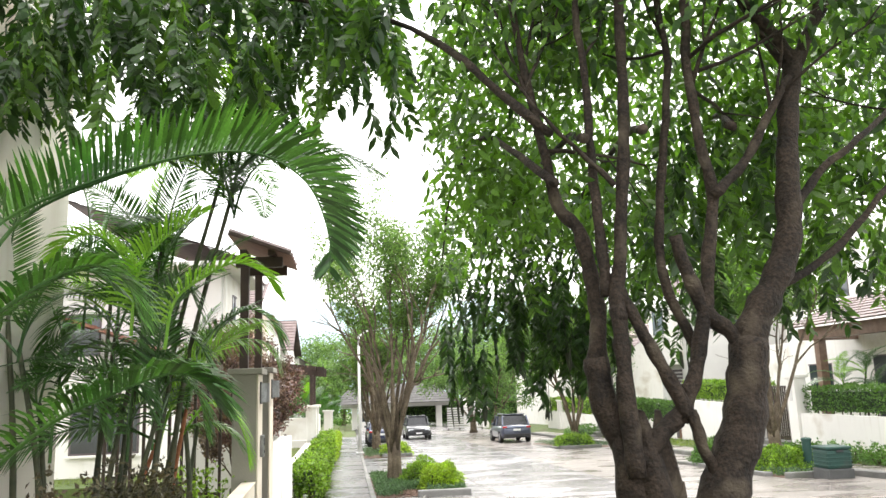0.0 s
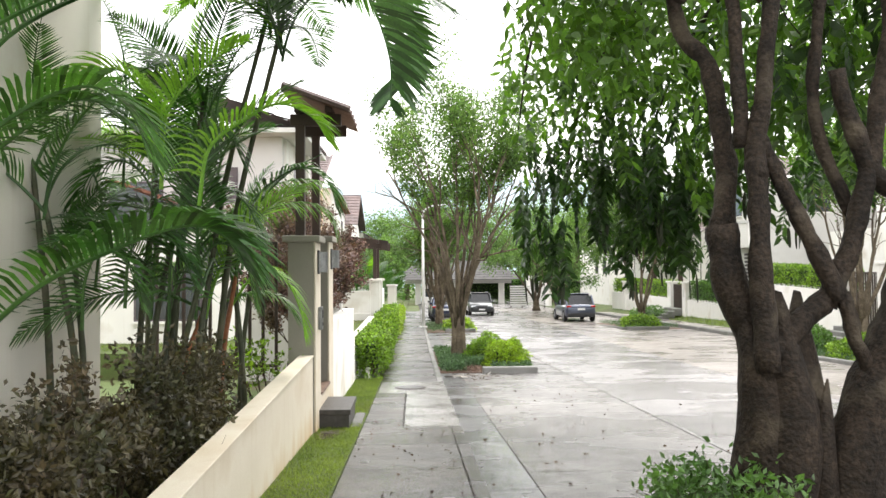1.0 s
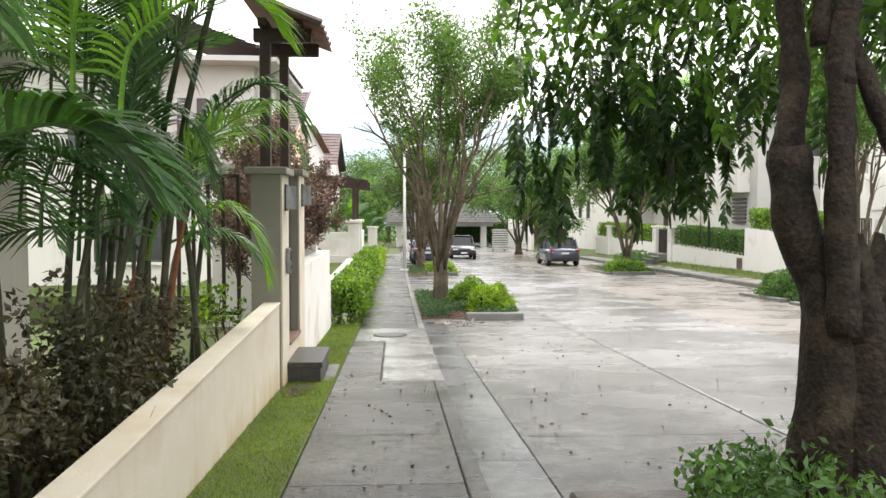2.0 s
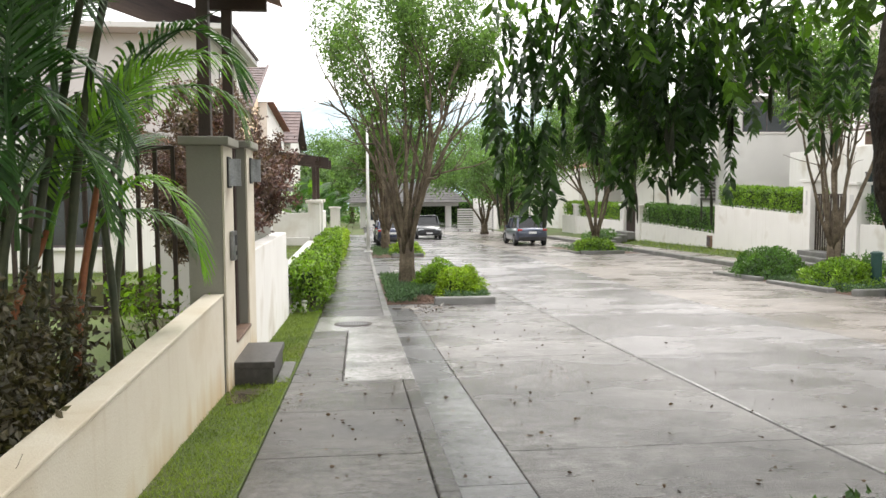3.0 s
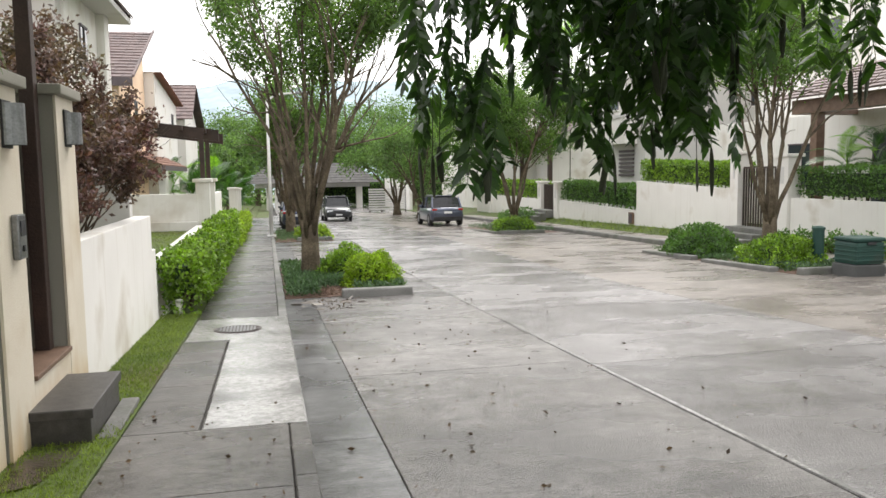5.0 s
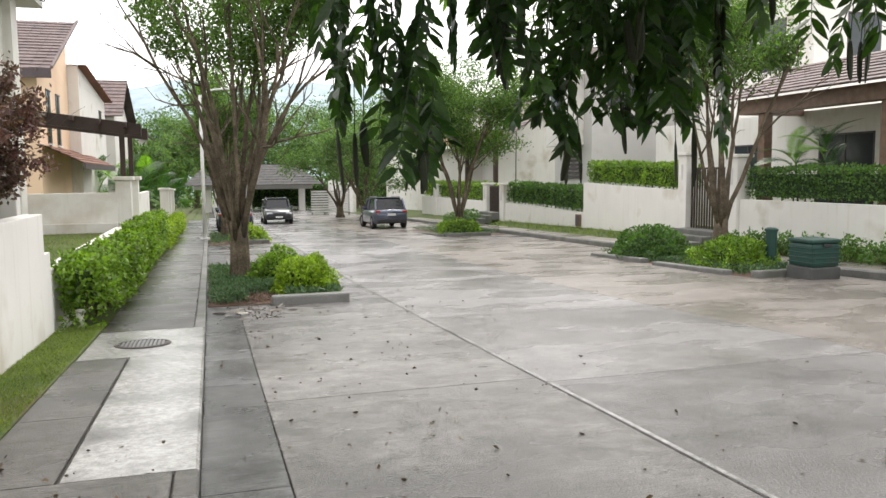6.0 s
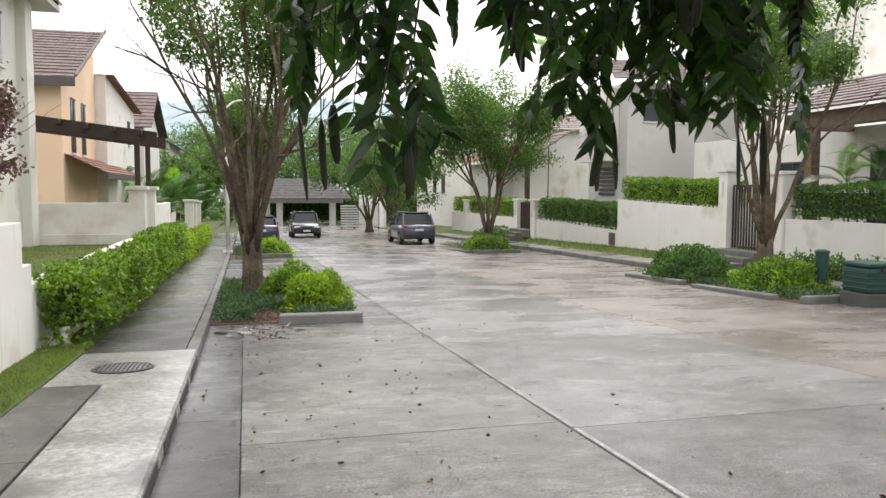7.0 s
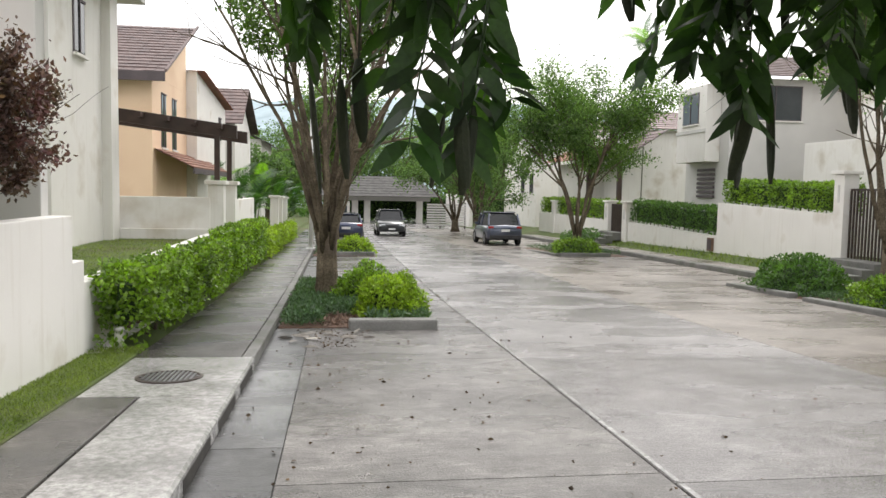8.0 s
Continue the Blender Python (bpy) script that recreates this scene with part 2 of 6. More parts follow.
# near-black green that imitates the shade inside hedges and bushes
SHADE_CORE = material("dark_shade_core", (0.012, 0.025, 0.008), (0.035, 0.07, 0.018), 14, 0.9, 1.0, 30)
POD = material("green_brown_pod", (0.014, 0.022, 0.007), (0.03, 0.036, 0.012), 8, 0.65, 0.4, 60, spread=0.3)
# distance haze is put into this pale blue base colour
HILL = material("haze_tinted_hillside", (0.3, 0.38, 0.42), (0.35, 0.43, 0.46), 0.01, 1.0, 0.0, 0.05)


# ---- building helpers ----
def road_z(y):
    """Height of the road along the street: a steady fall that eases into the valley."""
    if y < 9.9:
        return -0.509 - 0.057 * (y - 9.9)
    if y < 26.4:
        d = y - 9.9
        return -0.509 - (0.057 * d - 0.0318 * d * d / 30)
    return -1.161 - 0.022 * (y - 26.4)


def part(name, bm, mat, parent=None, label="", smooth=False):
    """One mesh object under a thing or part; the vertices are in world metres."""
    me = bpy.data.meshes.new(name)
    if isinstance(bm, tuple):
        me.from_pydata(bm[0], [], bm[1])
    else:
        bm.normal_update()
        bm.to_mesh(me)
        bm.free()
    me.materials.append(mat)
    if smooth:
        me.shade_smooth()
    ob = new(name, me)
    if parent:
        ob.parent = parent
        ob.matrix_parent_inverse = abs_matrix(parent).inverted()
    return tagged(ob, label)


def abs_matrix(ob):
    """World matrix from the parents, without waiting for an update."""
    if ob.parent:
        return abs_matrix(ob.parent) @ ob.matrix_parent_inverse @ ob.matrix_basis
    return ob.matrix_basis.copy()


def thing(name, base, label, category, group="", kind=""):
    e = new(name)
    e.location = base
    e.empty_display_size = 0.2
    e.matrix_basis = Matrix.Translation(base)
    return tagged(e, label, category, group, kind)


def box(x0, x1, y0, y1, z0, z1, bevel=0.0, slope=0.0, bm=None):
    """A box; slope lowers it along y as the street falls."""
    own = bm or bmesh.new()
    vs = [own.verts.new((x, y, z + slope * (y - y0))) for x in (x0, x1) for y in (y0, y1) for z in (z0, z1)]
    made = []
    for f in ((0, 1, 3, 2), (4, 6, 7, 5), (0, 4, 5, 1), (2, 3, 7, 6), (0, 2, 6, 4), (1, 5, 7, 3)):
        made.append(own.faces.new([vs[i] for i in f]))
    if bevel:
        bmesh.ops.bevel(own, geom=list({e for f in made for e in f.edges}), offset=bevel, segments=2, affect="EDGES", profile=0.6)
    return own


def laid(x0, x1, y0, y1, top, thick, bevel=0.006, step=None):
    """A slab that follows the street's fall: top(y) gives its upper face."""
    bm = bmesh.new()
    ys = [y0, y1] if not step else list(np.linspace(y0, y1, max(2, int((y1 - y0) / step) + 1)))
    rows = []
    for y in ys:
        z = top(y)
        rows.append([bm.verts.new(c) for c in ((x0, y, z - thick), (x0, y, z - bevel), (x0 + bevel, y, z), (x1 - bevel, y, z), (x1, y, z - bevel), (x1, y, z - thick))])
    for a, b in zip(rows, rows[1:]):
        for i in range(5):
            bm.faces.new((a[i], a[i + 1], b[i + 1], b[i]))
    bm.faces.new(rows[0])
    bm.faces.new(rows[-1][::-1])
    bmesh.ops.recalc_face_normals(bm, faces=bm.faces[:])
    return bm


def gable(x0, x1, outline):
    """A wall between x0 and x1 whose outline is given in y and z."""
    bm = bmesh.new()
    a = [bm.verts.new((x0, y, z)) for y, z in outline]
    b = [bm.verts.new((x1, y, z)) for y, z in outline]
    bm.faces.new(a)
    bm.faces.new(b[::-1])
    n = len(outline)
    for k in range(n):
        bm.faces.new((a[k], b[k], b[(k + 1) % n], a[(k + 1) % n]))
    bmesh.ops.recalc_face_normals(bm, faces=bm.faces[:])
    return bm


def tube(points, radii, sides=8, bm=None, closed=True):
    """A tapered tube along points."""
    own = bm or bmesh.new()
    pts = [Vector(p) for p in points]
    rings = []
    side = None
    for i, p in enumerate(pts):
        d = (pts[min(i + 1, len(pts) - 1)] - pts[max(i - 1, 0)]).normalized()
        if side is None:
            side = d.cross(Vector((0.31, 0.9, 0.2))).normalized()
        side = (side - d * side.dot(d)).normalized()
        up = d.cross(side)
        rings.append([own.verts.new(p + float(radii[i]) * (math.cos(a) * side + math.sin(a) * up)) for a in (2 * math.pi * k / sides for k in range(sides))])
    for a, b in zip(rings, rings[1:]):
        for k in range(sides):
            own.faces.new((a[k], a[(k + 1) % sides], b[(k + 1) % sides], b[k]))
    if closed:
        own.faces.new(rings[0][::-1])
        own.faces.new(rings[-1])
    return own


def smooth_line(points, per=4):
    """Catmull-Rom points through the given ones."""
    p = [Vector(q) for q in points]
    p = [2 * p[0] - p[1]] + p + [2 * p[-1] - p[-2]]
    out = []
    for i in range(1, len(p) - 2):
        for k in range(per):
            t = k / per
            out.append(0.5 * (2 * p[i] + (p[i + 1] - p[i - 1]) * t + (2 * p[i - 1] - 5 * p[i] + 4 * p[i + 1] - p[i + 2]) * t * t
                              + (3 * p[i] - p[i - 1] - 3 * p[i + 1] + p[i + 2]) * t ** 3))
    return out + [p[-2]]


def leaves(P, D, L, W, rng, full=False, droop=0.0):
    """Many leaves as one list of vertices and faces: kites folded along the rib, or pointed ovals."""
    P, D = np.asarray(P, float), np.asarray(D, float)
    n = len(P)
    D = D / np.linalg.norm(D, axis=1, keepdims=True)
    S = np.cross(D, rng.normal(size=(n, 3)))
    S /= np.linalg.norm(S, axis=1, keepdims=True) + 1e-9
    N = np.cross(S, D)
    L, W = np.asarray(L)[:, None] * np.ones((n, 1)), np.asarray(W)[:, None] * np.ones((n, 1))
    if full:
        prof = [(0.0, 0.0, 0), (0.22, 0.36, 0.06), (0.5, 0.5, 0.08), (0.8, 0.27, 0.05), (1.0, 0.0, 0)]
        V = [P]
        for a, w, f in prof[1:4]:
            c = P + D * L * a - np.array([0, 0, 1]) * droop * L * a * a
            V += [c - S * W * w + N * W * f * 2, c + S * W * w + N * W * f * 2]
        V.append(P + D * L - np.array([0, 0, 1]) * droop * L)
        F = [(0, 2, 1), (1, 2, 4, 3), (3, 4, 6, 5), (5, 6, 7)]
    else:
        V = [P, P + D * L * 0.45 - S * W * 0.5 + N * W * 0.15, P + D * L, P + D * L * 0.45 + S * W * 0.5 + N * W * 0.15]
        F = [(0, 3, 2), (0, 2, 1)]
    k = len(V)
    verts = np.stack(V, 1).reshape(-1, 3)
    off = np.arange(n) * k
    faces = []
    for f in F:
        faces += (off[:, None] + np.array(f)).tolist()
    return verts.tolist(), faces


def join(*lists):
    V, F = [], []
    for v, f in lists:
        o = len(V)
        V += v
        F += [[i + o for i in q] for q in f]
    return V, F


def scatter_dirs(rng, n, up=0.0):
    d = rng.normal(size=(n, 3))
    d[:, 2] += up
    return d / np.linalg.norm(d, axis=1, keepdims=True)


# ---- ground and street ----
def walk_z(y):
    return road_z(y) + 0.13


def make_ground():
    ys = [-400, -60, -20] + list(np.arange(-10, 61, 1.5)) + [65, 80, 100, 130, 200, 400, 900, 1600]
    prof = [(-900, 0.2), (-60, 0.2), (-3.0, 0.22), (-1.4, 0.2), (-1.3, 0.02), (-0.7, 0.02), (-0.6, -0.12), (0.5, -0.12), (1.0, -0.14), (7.5, -0.14), (13.55, -0.14),
            (13.62, 0.03), (14.7, 0.1), (15.75, 0.34), (30, 0.6), (60, 0.5), (900, 0.5)]
    V, F = [], []
    for y in ys:
        for x, dz in prof:
            V.append((x, y, road_z(y) + dz))
    w = len(prof)
    for j in range(len(ys) - 1):
        for i in range(w - 1):
            a = j * w + i
            F.append((a, a + 1, a + w + 1, a + w))
    g = part("ground", (V, F), EARTH)
    tagged(g, "sloping ground of short grass and bare earth beside the street", "ground", kind="structure")


def lane_bend(bm):
    """The joint between the first two lanes wanders a little off the straight."""
    for v in bm.verts:
        if abs(v.co.x - 3.66) < 0.06:
            v.co.x += float(np.interp(v.co.y, (9.0, 12.0, 16.0, 20.0, 25.0), (-0.13, -0.03, 0.04, 0.05, 0.0)))
    return bm


def make_street():
    road = thing("road", (6, 20, road_z(20)), "wet grey concrete street laid in large slabs", "road", kind="structure")
    part("road_bed", laid(0.62, 13.5, -12, 150, lambda y: road_z(y) - 0.03, 0.1, step=2.0), JOINT, road, "dark dirt in the slab joints")
    part("far_paving", laid(1.14, 13.4, 74.6, 150, road_z, 0.04, step=3.0), LANE, road)
    cols = ((1.135, 3.64, CONCRETE, 0.2), (3.655, 7.45, LANE, 0.0), (7.465, 11.35, TANLANE, 0.0), (11.365, 13.4, TANLANE, 0.3))
    for x0, x1, mat, shift in cols:
        for k in range(-5, 14):
            y0 = 13.2 + shift + 4.4 * k
            part("slab", lane_bend(laid(x0, x1, y0, y0 + 4.388, road_z, 0.04, 0.006, 1.1)), mat, road)
    for k in range(-5, 14):
        y0 = 13.2 + 4.4 * k
        part("edge_strip", lane_bend(laid(3.662, 3.7, y0 + 0.02, y0 + 4.36, lambda y: road_z(y) + 0.003, 0.006, 0.001, 1.1)), RAMPWET, road, "pale cement strip along the lane joint")
    gutter = thing("gutter", (0.85, 20, road_z(20)), "smooth wet concrete gutter strip along the kerb", "gutter", kind="structure")
    for k in range(-5, 21):
        y0 = 11.25 + 3.0 * k
        part("gutter_slab", laid(0.615, 1.13, y0, y0 + 2.99, lambda y: road_z(y) - 0.006, 0.04, 0.004, 1.0), GUTTER, gutter)
    kerb = thing("kerb", (0.54, 20, walk_z(20)), "worn grey concrete kerb beside the sidewalk", "kerb", kind="structure")
    for k in range(-9, 46):
        y0 = 11.36 + 1.2 * k
        if 11.3 <= y0 < 17.0:
            continue
        part("kerb_stone", laid(0.475, 0.612, y0, y0 + 1.192, lambda y: walk_z(y) + 0.002, 0.2, 0.012), KERB if y0 > 17 else WALKWAY, kerb)
    for y0 in (11.9, 13.3, 14.7, 16.1):
        part("inlet", laid(0.6, 0.616, y0, y0 + 1.0, lambda y: road_z(y) + 0.085, 0.09, 0.002), JOINT, kerb, "dark drainage inlet in the kerb face")
    pave = thing("pavement", (-0.1, 20, walk_z(20)), "dark damp concrete sidewalk in jointed slabs", "pavement", kind="structure")
    part("pavement_bed", laid(-0.69, 0.6, -10, 66, lambda y: walk_z(y) - 0.025, 0.08, step=2.0), JOINT, pave, "dirt in the pavement joints")
    cuts = [-9, -7.3, -5.6, -3.9, -2.2, -0.6, 1.0, 2.6, 4.2, 5.7, 7.2, 8.6, 10.0, 11.36]
    for a, b in zip(cuts, cuts[1:]):
        part("paving_slab", laid(-0.68, 0.468, a, b - 0.012, walk_z, 0.05, 0.006), WALKWAY, pave)
    for a, b in ((11.36, 12.92), (12.92, 15.42)):
        part("paving_slab", laid(-0.68, -0.162, a, b - 0.012, walk_z, 0.05, 0.006), WALKWAY, pave)
    part("ramp_slab", laid(-0.15, 0.612, 11.36, 15.42, walk_z, 0.2, 0.02, 1.0), RAMPWET, pave, "smooth pale wet concrete slab")
    part("ramp_slab", laid(-0.68, 0.612, 15.43, 17.352, walk_z, 0.2, 0.02, 0.8), RAMPWET, pave, "smooth pale wet concrete slab")
    y = 17.36
    while y < 64:
        part("paving_slab", laid(-0.68, 0.468, y, y + 1.6 - 0.012, walk_z, 0.05, 0.006), WALKWAY, pave)
        y += 1.6
    # low verge of grass between walls and pavement
    v = part("lawn_strip", laid(-1.26, -0.69, -8, 17.6, lambda y: walk_z(y) + 0.01, 0.1, 0.01, 1.0), EARTH)
    tagged(v, "narrow grass verge along the foot of the wall", "verge", kind="structure")
    right = thing("kerb", (13.5, 25, road_z(25)), "low mossy concrete kerb on the far side of the street", "kerb", kind="structure")
    for k in range(30):
        y0 = 6.0 + 2.0 * k
        part("kerb_stone", laid(13.41, 13.62, y0, y0 + 1.99, lambda y: road_z(y) + 0.17, 0.28, 0.03), KERB, right)
    foot = thing("pavement", (14.2, 25, road_z(25) + 0.14), "narrow damp concrete footway beyond the far kerb", "pavement", kind="structure")
    for k in range(17):
        y0 = 8.0 + 3.0 * k
        part("paving_slab", laid(13.63, 14.75, y0, y0 + 2.985, lambda y: road_z(y) + 0.15, 0.16, 0.01), TANLANE, foot)


def grate(x, y, r):
    z = walk_z(y)
    g = thing("drain_cover", (x, y, z), "round dark iron drain cover in the sidewalk", "drain cover")
    s = -0.045

    def at(a, rr):
        px, py = x + rr * math.cos(a), y + rr * math.sin(a)
        return px, py, walk_z(py)
    bm = bmesh.new()
    n = 28
    rows = [[bm.verts.new(Vector(at(2 * math.pi * k / n, rr)) + Vector((0, 0, h))) for k in range(n)] for rr, h in ((r, 0.002), (r, 0.012), (r - 0.03, 0.012), (r - 0.035, 0.003))]
    for a, b in zip(rows, rows[1:]):
        for k in range(n):
            bm.faces.new((a[k], a[(k + 1) % n], b[(k + 1) % n], b[k]))
    bm.faces.new(rows[-1])
    part("frame", bm, IRON, g)
    for k in range(-6, 7):
        c = k * 0.044
        h = math.sqrt(max(0.0, (r - 0.045) ** 2 - c * c))
        part("bar", box(x + c - 0.012, x + c + 0.012, y - h, y + h, walk_z(y - h) + 0.004, walk_z(y - h) + 0.014, 0, s), STEEL, g)


# ---- walls, gate and fence on the near side ----
def boundary_wall(name, x0, x1, y0, y1, top, mat, label, rise=0.0):
    w = thing(name, ((x0 + x1) / 2, y0, road_z(y0)), label, "wall", kind="structure")
    part("wall_body", box(x0, x1, y0, y1, road_z(y1) - 0.3 - rise * (y1 - y0), top, 0.012, rise), mat, w)
    return w


def pillar(x0, x1, y0, y1, top, label, street=PLASTER):
    p = thing("gate_pillar", ((x0 + x1) / 2, (y0 + y1) / 2, road_z(y1)), label, "pillar", "gate pillars")
    # shaft and cap darker than the street face: shade put into the plaster colour
    part("shaft", box(x0, x1 - 0.012, y0, y1, road_z(y1) - 0.2, top - 0.08, 0.008), SHADED_TAUPE, p)
    part("street_face", box(x1 - 0.01, x1 + 0.012, y0 - 0.004, y1 + 0.004, road_z(y1) - 0.2, top - 0.082, 0.004), street, p, "cream face of the pillar, kept lighter as its lit side")
    part("cap", box(x0 - 0.06, x1 + 0.07, y0 - 0.06, y1 + 0.06, top - 0.08, top, 0.012), SHADED_TAUPE, p)
    return p


def wall_lamp(x, y, z):
    w = thing("wall_lamp", (x, y, z), "half-round brushed metal wall lamp on the pillar", "lamp", "wall lamps")
    bm = bmesh.new()
    n = 12
    ring = [(x + 0.12 * math.sin(math.pi * k / n), y - 0.085 * math.cos(math.pi * k / n)) for k in range(n + 1)]
    lo = [bm.verts.new((a, b, z - 0.13)) for a, b in ring]
    hi = [bm.verts.new((a, b, z + 0.13)) for a, b in ring]
    for k in range(n):
        bm.faces.new((lo[k], lo[k + 1], hi[k + 1], hi[k]))
    part("shade", bm, STEEL, w)
    part("back_plate", box(x, x + 0.015, y - 0.09, y + 0.09, z - 0.15, z + 0.15, 0.004), PLASTIC, w)
    part("diffuser", tube([(x + 0.055, y, z - 0.1), (x + 0.055, y, z + 0.09)], [0.04, 0.04], 10), WHITEPLATE, w)


def gate_canopy():
    c = thing("gate_canopy", (-1.3, 12.0, road_z(12)), "timber gate canopy with dark posts and a tiled top", "canopy")
    part("post", box(-1.44, -1.33, 12.24, 12.35, -0.036, 3.5, 0.008), TIMBER, c)
    part("post", box(-1.55, -1.43, 11.42, 11.54, 0.0, 3.5, 0.008), TIMBER, c)
    for y in (11.48, 12.3):
        part("beam", box(-1.62, -0.95, y - 0.06, y + 0.06, 3.5, 3.65, 0.008), TIMBER, c)
    for x in (-1.1, -1.5):
        part("beam", box(x - 0.05, x + 0.05, 11.3, 12.6, 3.655, 3.74, 0.008), TIMBER, c)
    bm = bmesh.new()
    vs = [bm.verts.new(q) for q in ((-0.8, 11.2, 3.62), (-0.8, 12.65, 3.62), (-1.72, 12.65, 3.95), (-1.72, 11.2, 3.95))]
    f = bm.faces.new(vs)
    bmesh.ops.solidify(bm, geom=[f], thickness=0.06)
    part("roof_slope", bm, SILL, c, "boarded brown roof slope")
    for k in range(5):
        y = 11.28 + 0.3 * k
        part("tile_course", tube([(-0.82, y, 3.68), (-1.7, y, 4.0)], [0.05, 0.05], 6), DARKTILE, c)


def fence(x0, x1, y, z0, z1, gap=0.155, label="brown iron bar fence above the garden"):
    f = thing("fence", (x0, y, z0), label, "fence")
    for z in (z0 + 0.06, z1 - 0.02):
        part("rail", box(x0, x1, y - 0.02, y + 0.02, z - 0.02, z + 0.02, 0.003), IRON, f)
    n = int((x1 - x0) / gap)
    for k in range(n + 1):
        x = x0 + (x1 - x0) * k / n
        part("bar", box(x - 0.019, x + 0.019, y - 0.019, y + 0.019, z0, z1 - 0.005), IRON, f)
    return f


def near_side():
    boundary_wall("wall_garden", -1.41, -1.25, -6, 10.84, 0.085, PLASTER, "low cream plastered garden wall with rain streaks", 0.0255)
    t = part("wall_coping", box(-1.42, -1.238, -6, 10.83, 0.088, 0.112, 0.008, 0.0255), PLASTER)
    tagged(t, "flat cream coping on the low wall", "coping", kind="structure")
    pillar(-1.56, -1.23, 10.86, 11.38, 2.02, "gate pillar with a flat cap beside the low wall, coloured taupe as in shade")
    pillar(-1.6, -1.23, 12.4, 12.95, 2.08, "gate pillar with a flat cap beside the white wall, coloured taupe as in shade")
    s = part("gate_threshold", box(-1.75, -1.22, 11.39, 12.39, -0.9, -0.04, 0.01), PLASTER)
    tagged(s, "cream plaster threshold under the gate", "threshold", kind="structure")
    d = part("threshold_tile", box(-1.72, -1.2, 11.4, 12.38, -0.036, 0.0, 0.008), SILL)
    tagged(d, "brown tiled sill of the gate", "sill", kind="structure")
    gate = thing("gate", (-1.6, 11.9, 0.0), "dark brown timber garden gate, closed", "gate")
    for k in range(7):
        y = 11.4 + 0.141 * k
        part("board", box(-1.62, -1.58, y, y + 0.135, 0.02, 1.95, 0.005), TIMBER, gate)
    for z in (0.3, 1.6):
        part("cross_rail", box(-1.66, -1.625, 11.42, 12.36, z, z + 0.1, 0.005), TIMBER, gate)
    part("handle", tube([(-1.55, 11.5, 0.95), (-1.55, 11.5, 1.15)], [0.012, 0.012], 8), STEEL, gate, "steel pull handle")
    wall_lamp(-1.215, 11.12, 1.69)
    wall_lamp(-1.215, 12.68, 1.75)
    m = thing("intercom", (-1.21, 11.2, 0.95), "grey metal intercom box on the pillar", "intercom")
    part("housing", box(-1.215, -1.17, 11.1, 11.26, 0.83, 1.12, 0.01), STEEL, m)
    part("speaker_panel", box(-1.168, -1.164, 11.13, 11.23, 0.98, 1.08), PLASTIC, m)
    part("button", box(-1.168, -1.16, 11.16, 11.2, 0.88, 0.92, 0.003), PLASTIC, m)
    st = thing("step", (-1.0, 11.75, road_z(12) + 0.1), "dark granite entrance step in front of the gate", "step")
    part("tread", box(-1.24, -0.82, 11.2, 12.25, -0.27, -0.2, 0.01), GRANITE, st)
    part("riser", box(-1.23, -0.84, 11.22, 12.23, -0.75, -0.272, 0.006), GRANITE, st)
    part("footing", box(-0.835, -0.7, 11.3, 12.3, -0.85, -0.44, 0.01), KERB, st, "grey concrete footing")
    boundary_wall("wall_white", -1.45, -1.23, 12.96, 17.2, 0.8, WHITEWALL, "white plastered street wall with faint streaks")
    boundary_wall("wall_grey", -3.4, -1.46, 17.0, 17.2, 1.42, GREYWALL, "higher grey wall behind the white one")
    fence(-3.3, -1.78, 11.3, 0.3, 1.96)
    # pocket planter and ledges in front of the next house
    boundary_wall("wall_ledge", -2.6, -1.24, 17.22, 17.6, 0.3, WHITEWALL, "low white ledge at the end of the wall")
    boundary_wall("wall_lawn", -1.5, -1.3, 17.65, 27.3, 0.03, WHITEWALL, "low white kerb wall of the lawn behind the hedge")
    lw = part("front_lawn", laid(-9, -1.5, 17.6, 27.5, lambda y: -0.12, 1.2, 0.01, 2.0), EARTH)
    tagged(lw, "trimmed green front lawn of the next house", "lawn", kind="structure")
    boundary_wall("wall_front", -9.0, -1.45, 27.55, 27.75, 0.86, WHITEWALL, "plain white wall across the lawn")
    boundary_wall("wall_plinth", -9.0, -1.45, 27.35, 27.54, 0.12, WHITEWALL, "white plinth at the foot of the wall")
    boundary_wall("wall_front_return", -1.45, -1.3, 30.1, 36, 0.75, WHITEWALL, "white street wall past the pergola")


# ---- houses ----
def courses(p0, p1, q0, q1, n, mat, parent, label, name="roof"):
    """A tiled slope from the eave p0-p1 up to the ridge q0-q1, in n stepped courses of tiles."""
    p0, p1, q0, q1 = (Vector(v) for v in (p0, p1, q0, q1))
    nor = (p1 - p0).cross(q0 - p0).normalized()
    if nor.z < 0:
        nor = -nor
    V, F = [], []
    across = max(3, int((p1 - p0).length / 0.35))
    rr = random.Random(3)
    for i in range(n):
        a0, a1, b0, b1 = p0.lerp(q0, i / n), p1.lerp(q1, i / n), p0.lerp(q0, (i + 1.12) / n), p1.lerp(q1, (i + 1.12) / n)
        for k in range(across):
            s, e = (k + 0.02) / across, (k + 0.98) / across
            lift = 0.05 + rr.uniform(-0.008, 0.008)
            o = len(V)
            quad = [a0.lerp(a1, s), a0.lerp(a1, e), b0.lerp(b1, e), b0.lerp(b1, s)]
            V += [tuple(quad[0] + nor * lift), tuple(quad[1] + nor * lift), tuple(quad[2] + nor * 0.015), tuple(quad[3] + nor * 0.015),
                  tuple(quad[0]), tuple(quad[1])]
            F += [(o, o + 1, o + 2, o + 3), (o, o + 4, o + 5, o + 1)]
    part("tile_field", (V, F), mat, parent, label)
